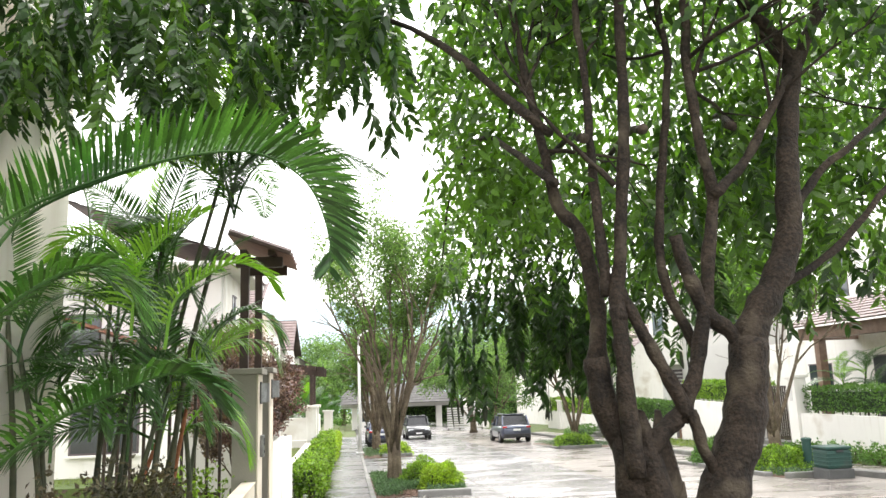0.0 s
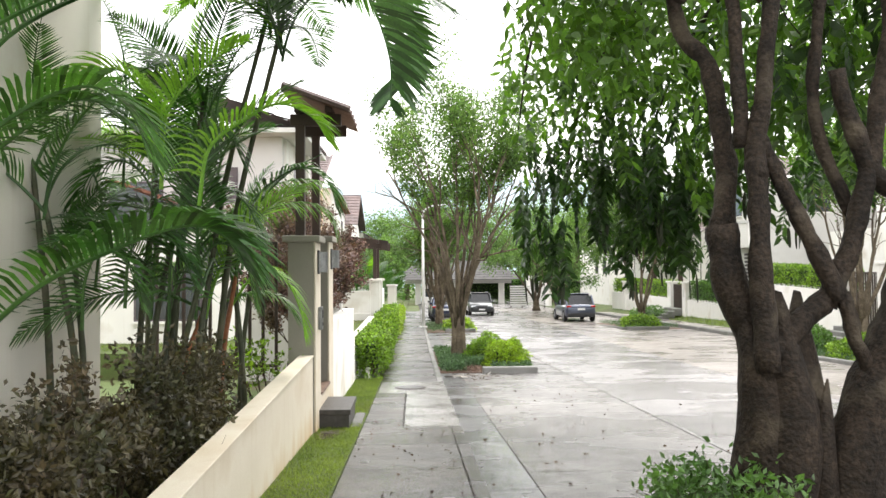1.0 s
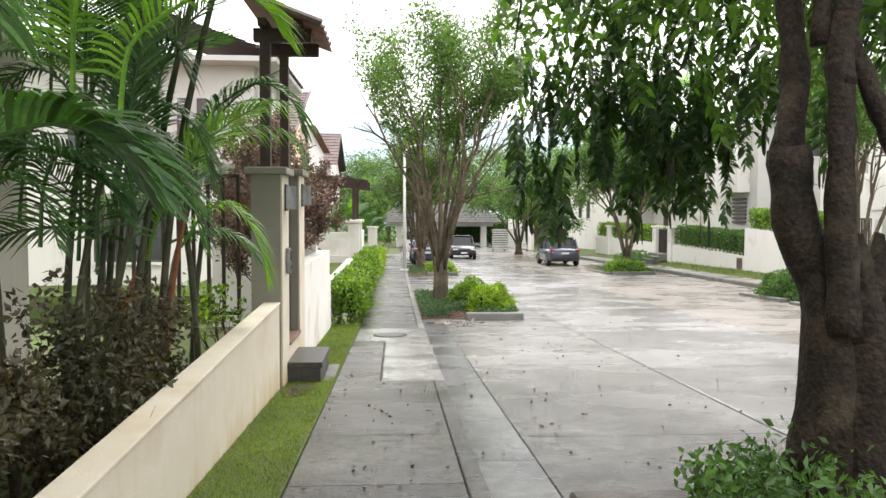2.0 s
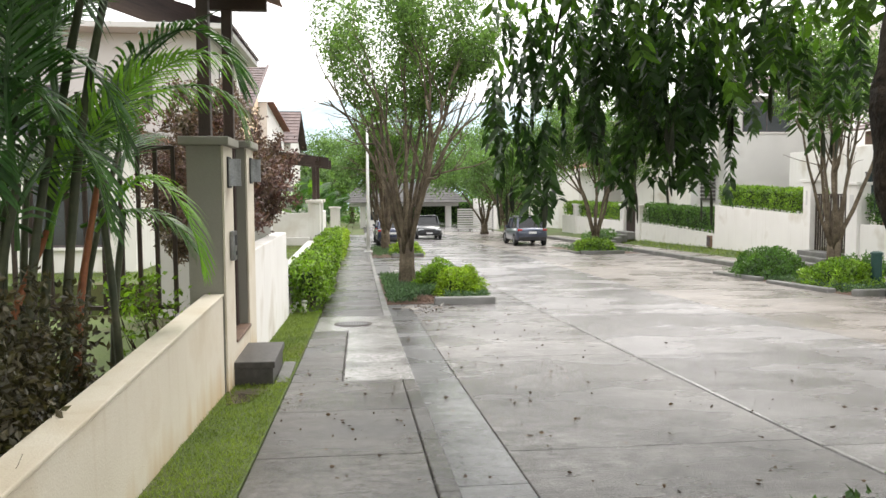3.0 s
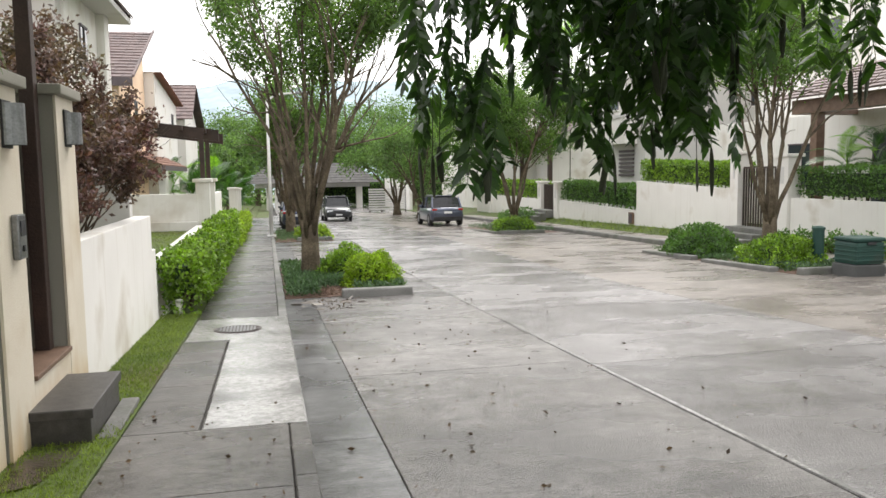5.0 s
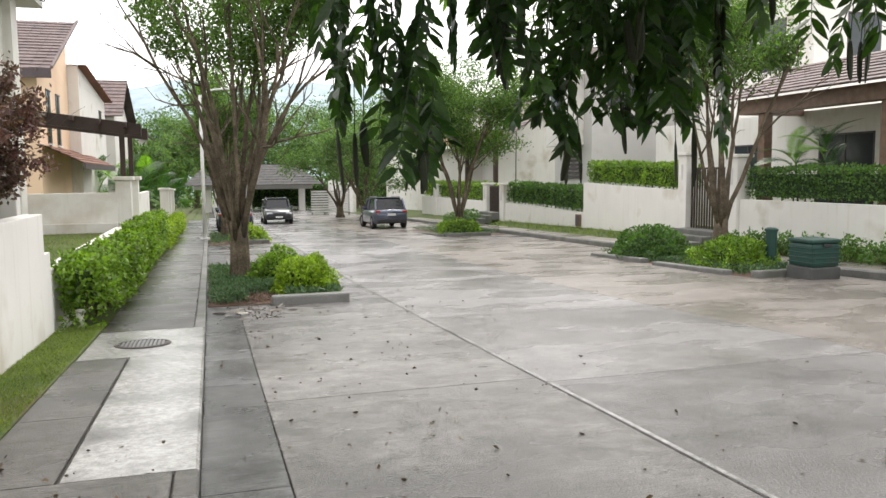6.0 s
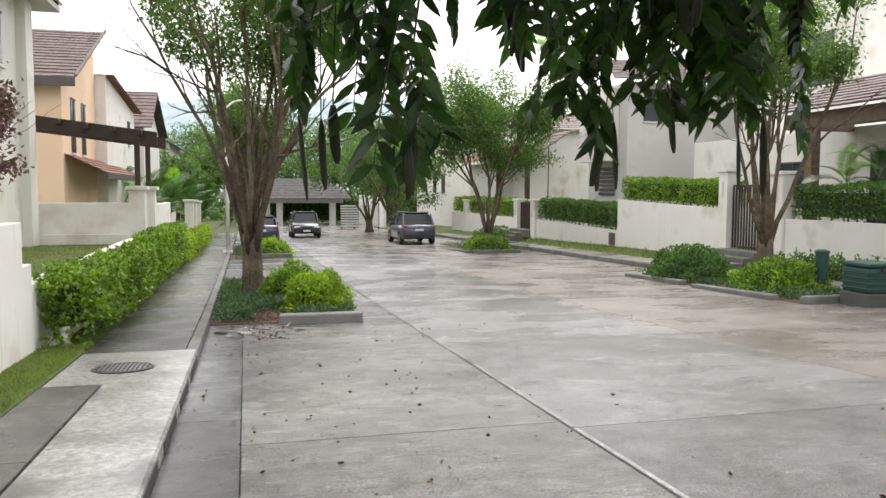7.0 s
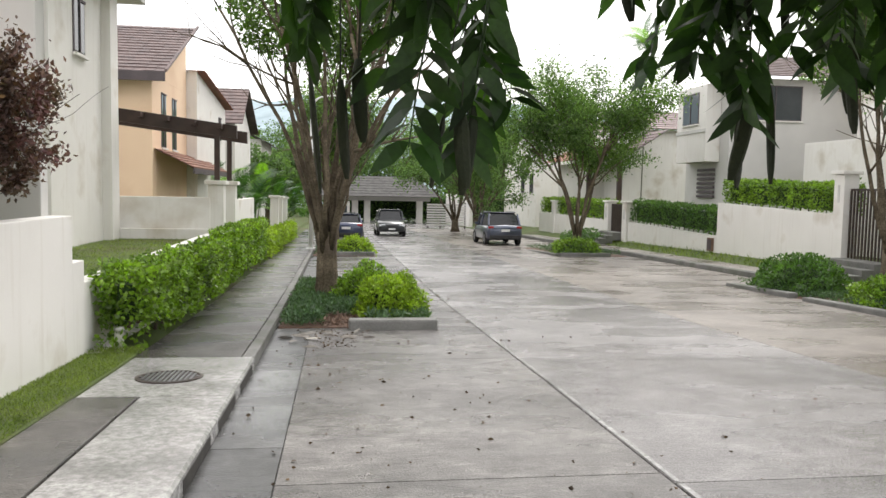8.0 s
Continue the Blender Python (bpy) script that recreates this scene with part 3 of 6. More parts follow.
    bm = bmesh.new()
    f = bm.faces.new([bm.verts.new(v - nor * 0.01) for v in (p0, p1, q1, q0)])
    bmesh.ops.solidify(bm, geom=[f], thickness=0.14)
    part("roof_deck", bm, mat, parent)


def window(parent, axis, c, a0, a1, z0, z1, out=1):
    """A window in a wall whose plane is axis=c; it spans a0..a1 and looks towards out."""
    def bx(d0, d1, s0, s1, h0, h1, bev=0.0):
        lo, hi = sorted((c + out * d0, c + out * d1))
        return box(lo, hi, s0, s1, h0, h1, bev) if axis == "x" else box(s0, s1, lo, hi, h0, h1, bev)
    w = part("window", bx(0.0, 0.02, a0, a1, z0, z1), FASCIA, parent)
    part("pane", bx(0.022, 0.026, a0 + 0.05, (a0 + a1) / 2 - 0.02, z0 + 0.05, z1 - 0.05), GLASS, w)
    part("pane", bx(0.022, 0.026, (a0 + a1) / 2 + 0.02, a1 - 0.05, z0 + 0.05, z1 - 0.05), GLASS, w)
    part("frame", bx(0.022, 0.05, a0, a1, z1 - 0.05, z1, 0.004), FASCIA, w)
    part("frame", bx(0.022, 0.05, (a0 + a1) / 2 - 0.02, (a0 + a1) / 2 + 0.02, z0 + 0.05, z1 - 0.052, 0.004), FASCIA, w)
    part("sill", bx(0.022, 0.09, a0 - 0.04, a1 + 0.04, z0 - 0.06, z0, 0.006), WHITEWALL, w)


def left_houses():
    h = thing("house", (-6, 4, -0.2), "white plastered house wall with rust-brown rain stains", "house", "houses")
    part("wall", box(-11, -3.3, -4, 9.5, -1.0, 6.5, 0.02), STAINED, h)
    part("plinth", box(-3.298, -3.22, -4, 9.52, -1.0, -0.05, 0.01), STAINED, h)
    # white house across the lawn
    h = thing("house", (-7, 24, -0.5), "white two-storey house with a grey front and tiled eaves", "house", "houses")
    part("wall", box(-13, -3.69, 23.2, 27.3, -1.2, 5.36, 0.015), GREYWALL, h)
    part("street_wall", box(-3.7, -3.62, 23.6, 27.3, -1.2, 5.35, 0.01), WHITEWALL, h)
    part("corner_pier", box(-3.9, -3.42, 26.75, 27.33, -1.2, 5.35, 0.01), WHITEWALL, h)
    window(h, "x", -3.62, 24.9, 25.6, 3.7, 4.8)
    for a in (-5.68, -5.17):
        part("shutter", box(a, a + 0.25, 23.12, 23.19, 3.51, 4.49, 0.01), FASCIA, h, "dark louvred shutter")
    window(h, "y", 23.2, -8.5, -7.0, 2.9, 4.1, -1)
    part("eave", box(-13.4, -3.0, 22.5, 28.2, 5.36, 5.5, 0.02), GREYWALL, h)
    courses((-2.95, 28.2, 5.52), (-2.95, 22.4, 5.52), (-8.0, 28.2, 7.3), (-8.0, 22.4, 7.3), 12, DARKTILE, h, "dark roof tiles")
    part("porch_wall", box(-8.5, -4.5, 19.8, 23.19, -1.2, 2.62, 0.015), WHITEWALL, h)
    part("lean_to_fascia", box(-4.16, -4.1, 19.6, 23.15, 2.4, 2.58, 0.008), FASCIA, h)
    courses((-4.1, 19.6, 2.6), (-4.1, 23.15, 2.6), (-7.5, 19.6, 3.85), (-7.5, 23.15, 3.85), 9, REDTILE, h, "terracotta tiles of the lean-to")
    window(h, "y", 19.8, -6.6, -5.0, 0.4, 1.8, -1)
    # peach house
    h = thing("house", (-8, 41, -1.4), "peach plastered house with a steep dark tiled roof", "house", "houses")
    part("wall", box(-14, -4.88, 37.1, 43.4, -2, 5.0, 0.015), PEACH, h)
    part("gable", gable(-9.0, -4.885, ((37.15, 5.002), (43.4, 5.002), (43.4, 7.45), (42.6, 7.42))), PEACH, h)
    courses((-14.3, 36.5, 4.95), (-4.3, 36.5, 4.95), (-14.3, 42.8, 7.65), (-4.3, 42.8, 7.65), 16, DARKTILE, h, "dark brown roof tiles")
    part("verge", box(-4.33, -4.24, 36.5, 42.8, 4.97, 5.07, 0.01, 0.43), DARKTILE, h, "brown verge tiles")
    part("fascia", box(-14.3, -4.3, 36.42, 36.49, 4.65, 4.97, 0.01), FASCIA, h)
    for y in (38.5, 40.4):
        window(h, "x", -4.88, y, y + 0.8, 3.6, 4.5)
        window(h, "x", -4.88, y, y + 0.8, 2.5, 3.4)
    courses((-3.5, 37.3, 1.75), (-3.5, 46.5, 1.75), (-4.86, 37.3, 2.4), (-4.86, 46.5, 2.4), 5, REDTILE, h, "terracotta canopy tiles")
    part("canopy_edge", box(-3.54, -3.47, 37.3, 46.5, 1.55, 1.75, 0.01), FASCIA, h)
    # further houses down the street
    h = thing("house", (-8, 48, -1.7), "off-white house with sloping red-tiled verge", "house", "houses")
    part("wall", box(-14, -4.45, 43.45, 52.0, -2.4, 5.2, 0.015), WHITEWALL, h)
    courses((-14.3, 52.6, 5.25), (-4.1, 52.6, 5.25), (-14.3, 43.45, 6.0), (-4.1, 43.45, 6.0), 10, REDTILE, h, "red roof tiles")
    part("gable", gable(-14, -4.455, ((43.46, 5.202), (51.9, 5.202), (43.46, 6.02))), WHITEWALL, h)
    window(h, "x", -4.45, 49.5, 50.4, 3.4, 4.6)
    h = thing("house", (-8, 56, -1.9), "off-white house with a dark tiled roof", "house", "houses")
    part("wall", box(-14, -4.2, 54.0, 62.0, -2.6, 4.6, 0.015), WHITEWALL, h)
    courses((-14.5, 53.4, 4.6), (-3.7, 53.4, 4.6), (-14.5, 57, 6.9), (-3.7, 57, 6.9), 10, DARKTILE, h, "dark roof tiles")
    courses((-14.5, 62.6, 4.6), (-3.7, 62.6, 4.6), (-14.5, 57, 6.9), (-3.7, 57, 6.9), 10, DARKTILE, h, "dark roof tiles")
    part("gable", gable(-13.9, -4.21, ((54.05, 4.602), (61.9, 4.602), (57.0, 6.75))), WHITEWALL, h)
    h = thing("house", (-8, 78, -2.3), "pale grey house with a brown tiled roof", "house", "houses")
    part("wall", box(-14, -4.6, 74.0, 84.0, -3, 5.0, 0.015), GREYWALL, h)
    courses((-3.9, 73.4, 4.6), (-3.9, 84.6, 4.6), (-8, 73.4, 6.6), (-8, 84.6, 6.6), 10, DARKTILE, h, "brown roof tiles")
    courses((-12, 73.4, 4.6), (-12, 84.6, 4.6), (-8, 73.4, 6.6), (-8, 84.6, 6.6), 10, DARKTILE, h, "brown roof tiles")


def pergola():
    p = thing("pergola", (-1.3, 28.6, road_z(28)), "dark timber pergola over the white gate pillars", "pergola")
    for y in (27.75, 29.9):
        part("post", box(-1.37, -1.25, y - 0.06, y + 0.06, 1.27, 2.5, 0.008), TIMBER, p)
        bm = bmesh.new()
        vs = [(-4.2, 2.68), (-0.85, 2.26), (-0.85, 2.56), (-4.2, 2.98)]
        a = [bm.verts.new((x, y - 0.07, z)) for x, z in vs]
        b = [bm.verts.new((x, y + 0.07, z)) for x, z in vs]
        bm.faces.new(a)
        bm.faces.new(b[::-1])
        for k in range(4):
            bm.faces.new((a[k], b[k], b[(k + 1) % 4], a[(k + 1) % 4]))
        part("beam", bm, TIMBER, p)
    for k in range(5):
        x = -1.2 - 0.6 * k
        z = 2.44 - (x + 0.85) * 0.125
        part("rafter", box(x - 0.04, x + 0.04, 27.4, 30.3, z - 0.02, z + 0.1, 0.006), TIMBER, p)
    for y in (27.75, 29.9):
        c = thing("gate_pillar", (-1.3, y, road_z(y)), "white plastered gate pillar with a moulded cap", "pillar", "white gate pillars")
        part("shaft", box(-1.5, -1.14, y - 0.18, y + 0.18, road_z(y) - 0.2, 1.16, 0.01), WHITEWALL, c)
        part("cap", box(-1.57, -1.07, y - 0.25, y + 0.25, 1.162, 1.26, 0.02), WHITEWALL, c)
    for y in (44.0, 46.5, 50.0):
        c = thing("gate_pillar", (-1.2, y, road_z(y)), "white plastered gate pillar with a moulded cap", "pillar", "white gate pillars")
        part("shaft", box(-1.4, -1.04, y - 0.18, y + 0.18, road_z(y) - 0.2, road_z(y) + 2.2, 0.01), WHITEWALL, c)
        part("cap", box(-1.47, -0.97, y - 0.25, y + 0.25, road_z(y) + 2.202, road_z(y) + 2.3, 0.02), WHITEWALL, c)


def bar_gate(x, y0, y1, z0, z1, label):
    g = thing("metal_gate", (x, y0, z0), label, "gate", "metal gates")
    for z in (z0, z1):
        part("rail", box(x - 0.03, x + 0.03, y0, y1, z - 0.03, z + 0.03, 0.004), IRON, g)
    n = int((y1 - y0) / 0.13)
    for k in range(n + 1):
        y = y0 + (y1 - y0) * k / n
        part("bar", box(x - 0.02, x + 0.02, y - 0.025, y + 0.025, z0 + 0.031, z1 - 0.031), IRON, g)


def right_side():
    boundary_wall("wall_right_1", 15.7, 15.95, 4.0, 26.19, 0.42, WHITEWALL, "white garden wall with streaks beneath a hedge")
    boundary_wall("wall_right_2", 15.7, 15.95, 29.21, 36.2, 0.63, WHITEWALL, "white garden wall with streaks beneath a hedge", 0.03)
    boundary_wall("wall_right_3", 15.7, 15.95, 36.21, 45.2, -0.42, WHITEWALL, "lower white garden wall beneath a hedge", 0.016)
    mb = thing("meter_box", (15.66, 36.6, -0.9), "small brown meter box set in the white wall", "meter box")
    part("housing", box(15.6, 15.69, 36.35, 36.75, -1.0, -0.5, 0.01), SILL, mb)
    part("cover", box(15.585, 15.598, 36.4, 36.7, -0.95, -0.55, 0.003), FASCIA, mb)
    boundary_wall("wall_right_4", 15.7, 15.95, 48.4, 62, -0.3, WHITEWALL, "far white garden wall beneath a hedge")
    for y0, y1, top in ((26.2, 26.75, 1.75), (28.75, 29.2, 1.88), (45.21, 45.8, 0.75), (47.8, 48.39, 0.75), (58.0, 58.6, 0.6)):
        p = thing("gate_pillar", (15.8, (y0 + y1) / 2, road_z(y0)), "white plastered gate pillar with a niche and a cap", "pillar", "far gate pillars")
        part("shaft", box(15.6, 16.05, y0, y1, road_z(y0) - 0.2, top - 0.1, 0.012), WHITEWALL, p)
        part("cap", box(15.52, 16.13, y0 - 0.07, y1 + 0.07, top - 0.098, top, 0.015), WHITEWALL, p)
        part("niche", box(15.585, 15.598, y0 + 0.18, y1 - 0.18, top - 0.9, top - 0.4), GREYWALL, p, "grey recessed niche")
    bar_gate(15.8, 26.8, 28.7, -0.62, 1.35, "brown metal bar gate between white pillars")
    bar_gate(15.8, 45.85, 47.75, -1.15, 0.55, "brown metal bar gate between white pillars")
    for y0, y1, n in ((26.75, 28.75, 3), (45.8, 47.8, 4)):
        for k in range(n):
            x = 15.5 - 0.34 * k
            z = road_z(y1) + 0.2 + 0.15 * (n - k)
            s = part("step", box(x - 0.34, x + (0.3 if k == 0 else -0.004), y0, y1, z - 0.4, z, 0.012), KERB)
            tagged(s, "pale concrete step up to the gate", "step", "gate steps")
    # houses
    h = thing("house", (22, 30, -0.8), "white house with a brown timber porch and tiled roof", "house", "houses")
    part("wall", box(19.6, 32, 28.0, 37, -1.2, 3.2, 0.015), WHITEWALL, h)
    part("upper_wall", box(22.5, 33, 31, 38, 3.2, 9.0, 0.015), WHITEWALL, h)
    part("porch_wall", box(19.6, 32, 14.0, 27.99, -1.2, 3.2, 0.015), WHITEWALL, h)
    window(h, "x", 19.6, 25.2, 27.4, -0.2, 2.4, -1)
    window(h, "x", 19.6, 30.0, 31.6, 0.6, 2.2, -1)
    for y in (18.0, 22.6, 27.3):
        part("porch_post", box(17.4, 17.7, y, y + 0.3, -1.0, 3.05, 0.01), SILL, h)
    part("porch_beam", box(17.3, 17.75, 14.0, 28.4, 3.05, 3.5, 0.01), SILL, h)
    part("porch_beam", box(17.76, 19.59, 28.1, 28.4, 3.05, 3.45, 0.01), SILL, h)
    courses((16.9, 28.8, 3.52), (16.9, 13.5, 3.52), (19.7, 28.8, 4.7), (19.7, 13.5, 4.7), 9, DARKTILE, h, "dark porch roof tiles")
    window(h, "y", 31.0, 24, 25.6, 5.2, 7.2, -1)
    window(h, "x", 22.5, 32.5, 34, 5.2, 7.2, -1)
    h = thing("house", (21, 44, -1.2), "pale grey two-storey house with wide windows", "house", "houses")
    part("wall", box(18.3, 30, 40.5, 44.6, -1.6, 6.2, 0.015), GREYWALL, h)
    part("bay", box(17.6, 18.29, 41.3, 44.2, 2.6, 6.0, 0.015), WHITEWALL, h)
    part("string_course", box(17.55, 17.59, 41.25, 44.25, 3.9, 4.05, 0.005), GREYWALL, h)
    window(h, "y", 40.5, 19.1, 21.6, 4.4, 5.9, -1)
    window(h, "x", 17.6, 42.0, 43.6, 4.3, 5.7, -1)
    window(h, "y", 40.5, 24.0, 26.5, 4.4, 5.9, -1)
    for k in range(7):
        z = 2.2 + 0.2 * k
        part("louvre", box(18.2, 18.28, 41.6, 43.2, z - 1.2, z - 1.08, 0.004, 0), FASCIA, h)
    courses((17.2, 39.7, 6.2), (30.4, 39.7, 6.2), (18.4, 43.0, 7.6), (30.4, 43.0, 7.6), 12, DARKTILE, h, "dark roof tiles")
    h = thing("house", (20, 55, -1.7), "white house with a dark tiled carport roof", "house", "houses")
    part("wall", box(18.6, 30, 54, 64, -2, 5.0, 0.015), WHITEWALL, h)
    part("front_wing", box(17.6, 18.59, 57, 64, -2, 3.1, 0.015), WHITEWALL, h)
    window(h, "x", 18.6, 54.8, 56.4, 3.2, 4.6, -1)
    courses((16.9, 50.2, 2.8), (16.9, 57, 2.8), (19.8, 50.2, 4.7), (19.8, 57, 4.7), 9, DARKTILE, h, "dark carport roof tiles")
    courses((16.6, 64.6, 3.2), (16.6, 57, 3.2), (18.6, 64.6, 4.2), (18.6, 57, 4.2), 7, REDTILE, h, "red-brown canopy tiles")
    for y in (50.8, 56.2):
        part("carport_post", box(17.2, 17.45, y, y + 0.25, -1.8, 2.9, 0.01), TIMBER, h)
    courses((18.0, 53.4, 5.0), (30.4, 53.4, 5.0), (18.0, 59, 6.6), (30.4, 59, 6.6), 9, DARKTILE, h, "brown roof tiles")
    h = thing("house", (21, 76, -2.2), "white block of a house behind the street trees", "house", "houses")
    part("wall", box(17.5, 28, 70, 82, -2.6, 5.6, 0.015), WHITEWALL, h)
    window(h, "x", 17.5, 71, 72.2, 1.0, 2.6, -1)
    window(h, "x", 17.5, 74, 75.2, 1.0, 2.6, -1)
    courses((17.0, 69.4, 5.6), (28.4, 69.4, 5.6), (17.0, 76, 7.4), (28.4, 76, 7.4), 8, DARKTILE, h, "dark roof tiles")


def gatehouse():
    h = thing("gatehouse", (8, 100, road_z(98)), "grey-roofed gatehouse spanning the end of the street", "gatehouse")
    z = road_z(98)
    for x in (0.6, 3.6, 5.0, 11.0):
        part("column", box(x - 0.35, x + 0.35, 97.6, 98.4, z - 0.2, z + 2.5, 0.03), WHITEWALL, h)
    part("beam", box(-1, 12.2, 97.4, 98.6, z + 2.5, z + 3.0, 0.03), GREYWALL, h)
    part("booth", box(1.2, 3.0, 96.5, 99, z - 0.1, z + 2.4, 0.03), WHITEWALL, h)
    part("booth_window", box(1.5, 2.7, 96.45, 96.49, z + 0.9, z + 1.9), GLASS, h)
    courses((-2, 95.5, z + 3.0), (13.2, 95.5, z + 3.0), (0.5, 100, z + 5.3), (10.5, 100, z + 5.3), 8, GREYTILE, h, "grey roof tiles")
    courses((13.2, 104, z + 3.0), (-2, 104, z + 3.0), (10.5, 100, z + 5.3), (0.5, 100, z + 5.3), 8, GREYTILE, h, "grey roof tiles")
    courses((13.2, 95.5, z + 3.0), (13.2, 104, z + 3.0), (10.5, 100, z + 5.3), (10.5, 100.1, z + 5.3), 8, GREYTILE, h, "grey roof tiles")
    x0, x1, zf = 9.43, 12.71, road_z(76)
    f = thing("slat_fence", (x0, 76, zf), "horizontal grey slat fence beside the far kerb", "fence")
    for k in range(4):
        x = x0 + (x1 - x0) * k / 3
        part("post", box(x - 0.05, x + 0.05, 76.04, 76.14, zf - 0.2, zf + 2.3, 0.005), IRON, f)
    for k in range(9):
        part("slat", box(x0 - 0.1, x1 + 0.1, 75.98, 76.03, zf + 0.25 + 0.22 * k, zf + 0.39 + 0.22 * k, 0.004), GREYWALL, f)
    w = boundary_wall("wall_far", 13.8, 14.1, 80, 96, road_z(88) + 3.2, WHITEWALL, "white boundary wall near the gatehouse")


make_ground()
make_street()
grate(-0.07, 16.25, 0.31)
near_side()
gate_canopy()
left_houses()
pergola()
right_side()
gatehouse()

# hills, with the haze of distance in their colour
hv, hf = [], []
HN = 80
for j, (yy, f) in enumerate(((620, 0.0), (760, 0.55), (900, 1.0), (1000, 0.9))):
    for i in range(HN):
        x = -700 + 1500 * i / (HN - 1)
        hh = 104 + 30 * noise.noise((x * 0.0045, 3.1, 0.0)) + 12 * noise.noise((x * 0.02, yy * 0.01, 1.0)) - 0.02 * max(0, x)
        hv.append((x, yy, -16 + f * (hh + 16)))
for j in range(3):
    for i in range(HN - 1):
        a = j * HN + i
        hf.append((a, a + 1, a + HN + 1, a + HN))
tagged(part("backdrop", (hv, hf), HILL, None, "", True), "distant wooded hills tinted pale blue as by haze", "hills", kind="structure")


# ---- plants ----
def grow(bm, p, d, length, r, depth, rng, tips, spread=0.5, up=0.25, sides=6, kids=3):
    """A limb with side limbs; the ends are collected in tips."""
    p, d = Vector(p), Vector(d).normalized()
    pts, rad = [p.copy()], [r]
    n = 5
    for i in range(n):
        d = (d + Vector(rng.normal(size=3)) * 0.13 + Vector((0, 0, up * 0.2))).normalized()
        p = p + d * length / n
        pts.append(p.copy())
        rad.append(r * (1 - 0.6 * (i + 1) / n))
    tube(pts, rad, sides, bm)
    if depth == 0:
        tips += [(q, d.copy()) for q in pts[2:]]
        return
    for k in range(kids):
        i = 2 + int(rng.integers(0, n - 1))
        side = Vector(rng.normal(size=3))
        nd = (d + side.normalized() * spread + Vector((0, 0, up))).normalized()
        grow(bm, pts[i], nd, length * rng.uniform(0.5, 0.75), rad[i] * 0.7, depth - 1, rng, tips, spread, up, max(4, sides - 1), kids)
    tips.append((pts[-1], d.copy()))


def street_tree(name, base, height, stems, lean, seed, n_leaves, leaf, label, bark=TANBARK, mat=LEAF_MID, trunk_h=0.9, trunk_r=0.2, droop=-0.5, cluster=0.55, group="", cone=None):
    """A short trunk that fans into many slender stems under an open crown."""
    rng = np.random.default_rng(seed)
    bx, by, bz = base
    t = thing(name, base, label, "tree", group)
    bm = bmesh.new()
    for k in range(4):
        a = k * 1.7
        ox, oy = 0.42 * trunk_r * math.cos(a), 0.42 * trunk_r * math.sin(a)
        tube([(bx + ox * 1.7, by + oy * 1.7, bz - 0.15), (bx + ox * 1.1, by + oy * 1.1, bz + 0.25 * trunk_h), (bx + ox, by + oy, bz + trunk_h * 0.7), (bx + ox * 1.3, by + oy * 1.3, bz + trunk_h * 1.15)],
             [trunk_r * 0.85, trunk_r * 0.66, trunk_r * 0.6, trunk_r * 0.42], 9, bm)
    part("trunk", bm, bark, t, "", True)
    tips = []
    for s in range(stems):
        bm = bmesh.new()
        a = 2 * math.pi * s / stems + rng.uniform(-0.3, 0.3)
        out = Vector((math.cos(a), math.sin(a), 0))
        tl = lean * rng.uniform(0.5, 1.15)
        l1 = height * rng.uniform(0.46, 0.58)
        p = Vector((bx, by, bz + trunk_h * rng.uniform(0.7, 1.0))) + out * trunk_r * 0.5
        pts, rad = [p.copy()], [trunk_r * rng.uniform(0.26, 0.4)]
        d = (out * tl + Vector((0, 0, 1))).normalized()
        n = 8
        for i in range(n):
            d = (d + Vector(rng.normal(size=3)) * 0.1 + out * 0.012).normalized()
            p = p + d * l1 / n
            pts.append(p.copy())
            rad.append(rad[0] * (1 - 0.55 * (i + 1) / n))
        tube(pts, rad, 7, bm)
        for i in (4, 6, 7, 8):
            nd = (d + Vector(rng.normal(size=3)) * 0.4 + out * 0.08).normalized()
            grow(bm, pts[i], nd, height * rng.uniform(0.15, 0.23), rad[i] * 0.75, 1, rng, tips, 0.6, 0.15, 5, 3)
        part("stem", bm, bark, t, "", True)
    idx = rng.integers(0, len(tips), n_leaves)
    P = np.array([tips[i][0] for i in idx]) + rng.normal(size=(n_leaves, 3)) * cluster * np.array([0.6, 0.6, 0.5])
    if cone:
        # the crown opens upwards from bare stems
        hgt = P[:, 2] - bz
        far = np.hypot(P[:, 0] - bx, P[:, 1] - by)
        P = P[(hgt > cone[0] + rng.normal(size=n_leaves) * 0.25) & (far < (cone[2] + cone[1] * (hgt - cone[0])) * (1 + 0.5 * np.array([noise.noise(Vector(q) * 0.9) for q in P])))]
    n_leaves = len(P)
    D = scatter_dirs(rng, n_leaves, droop)
    L = leaf * rng.uniform(0.7, 1.3, n_leaves)
    part("crown", leaves(P, D, L, L * 0.42, rng), mat, t)
    return t


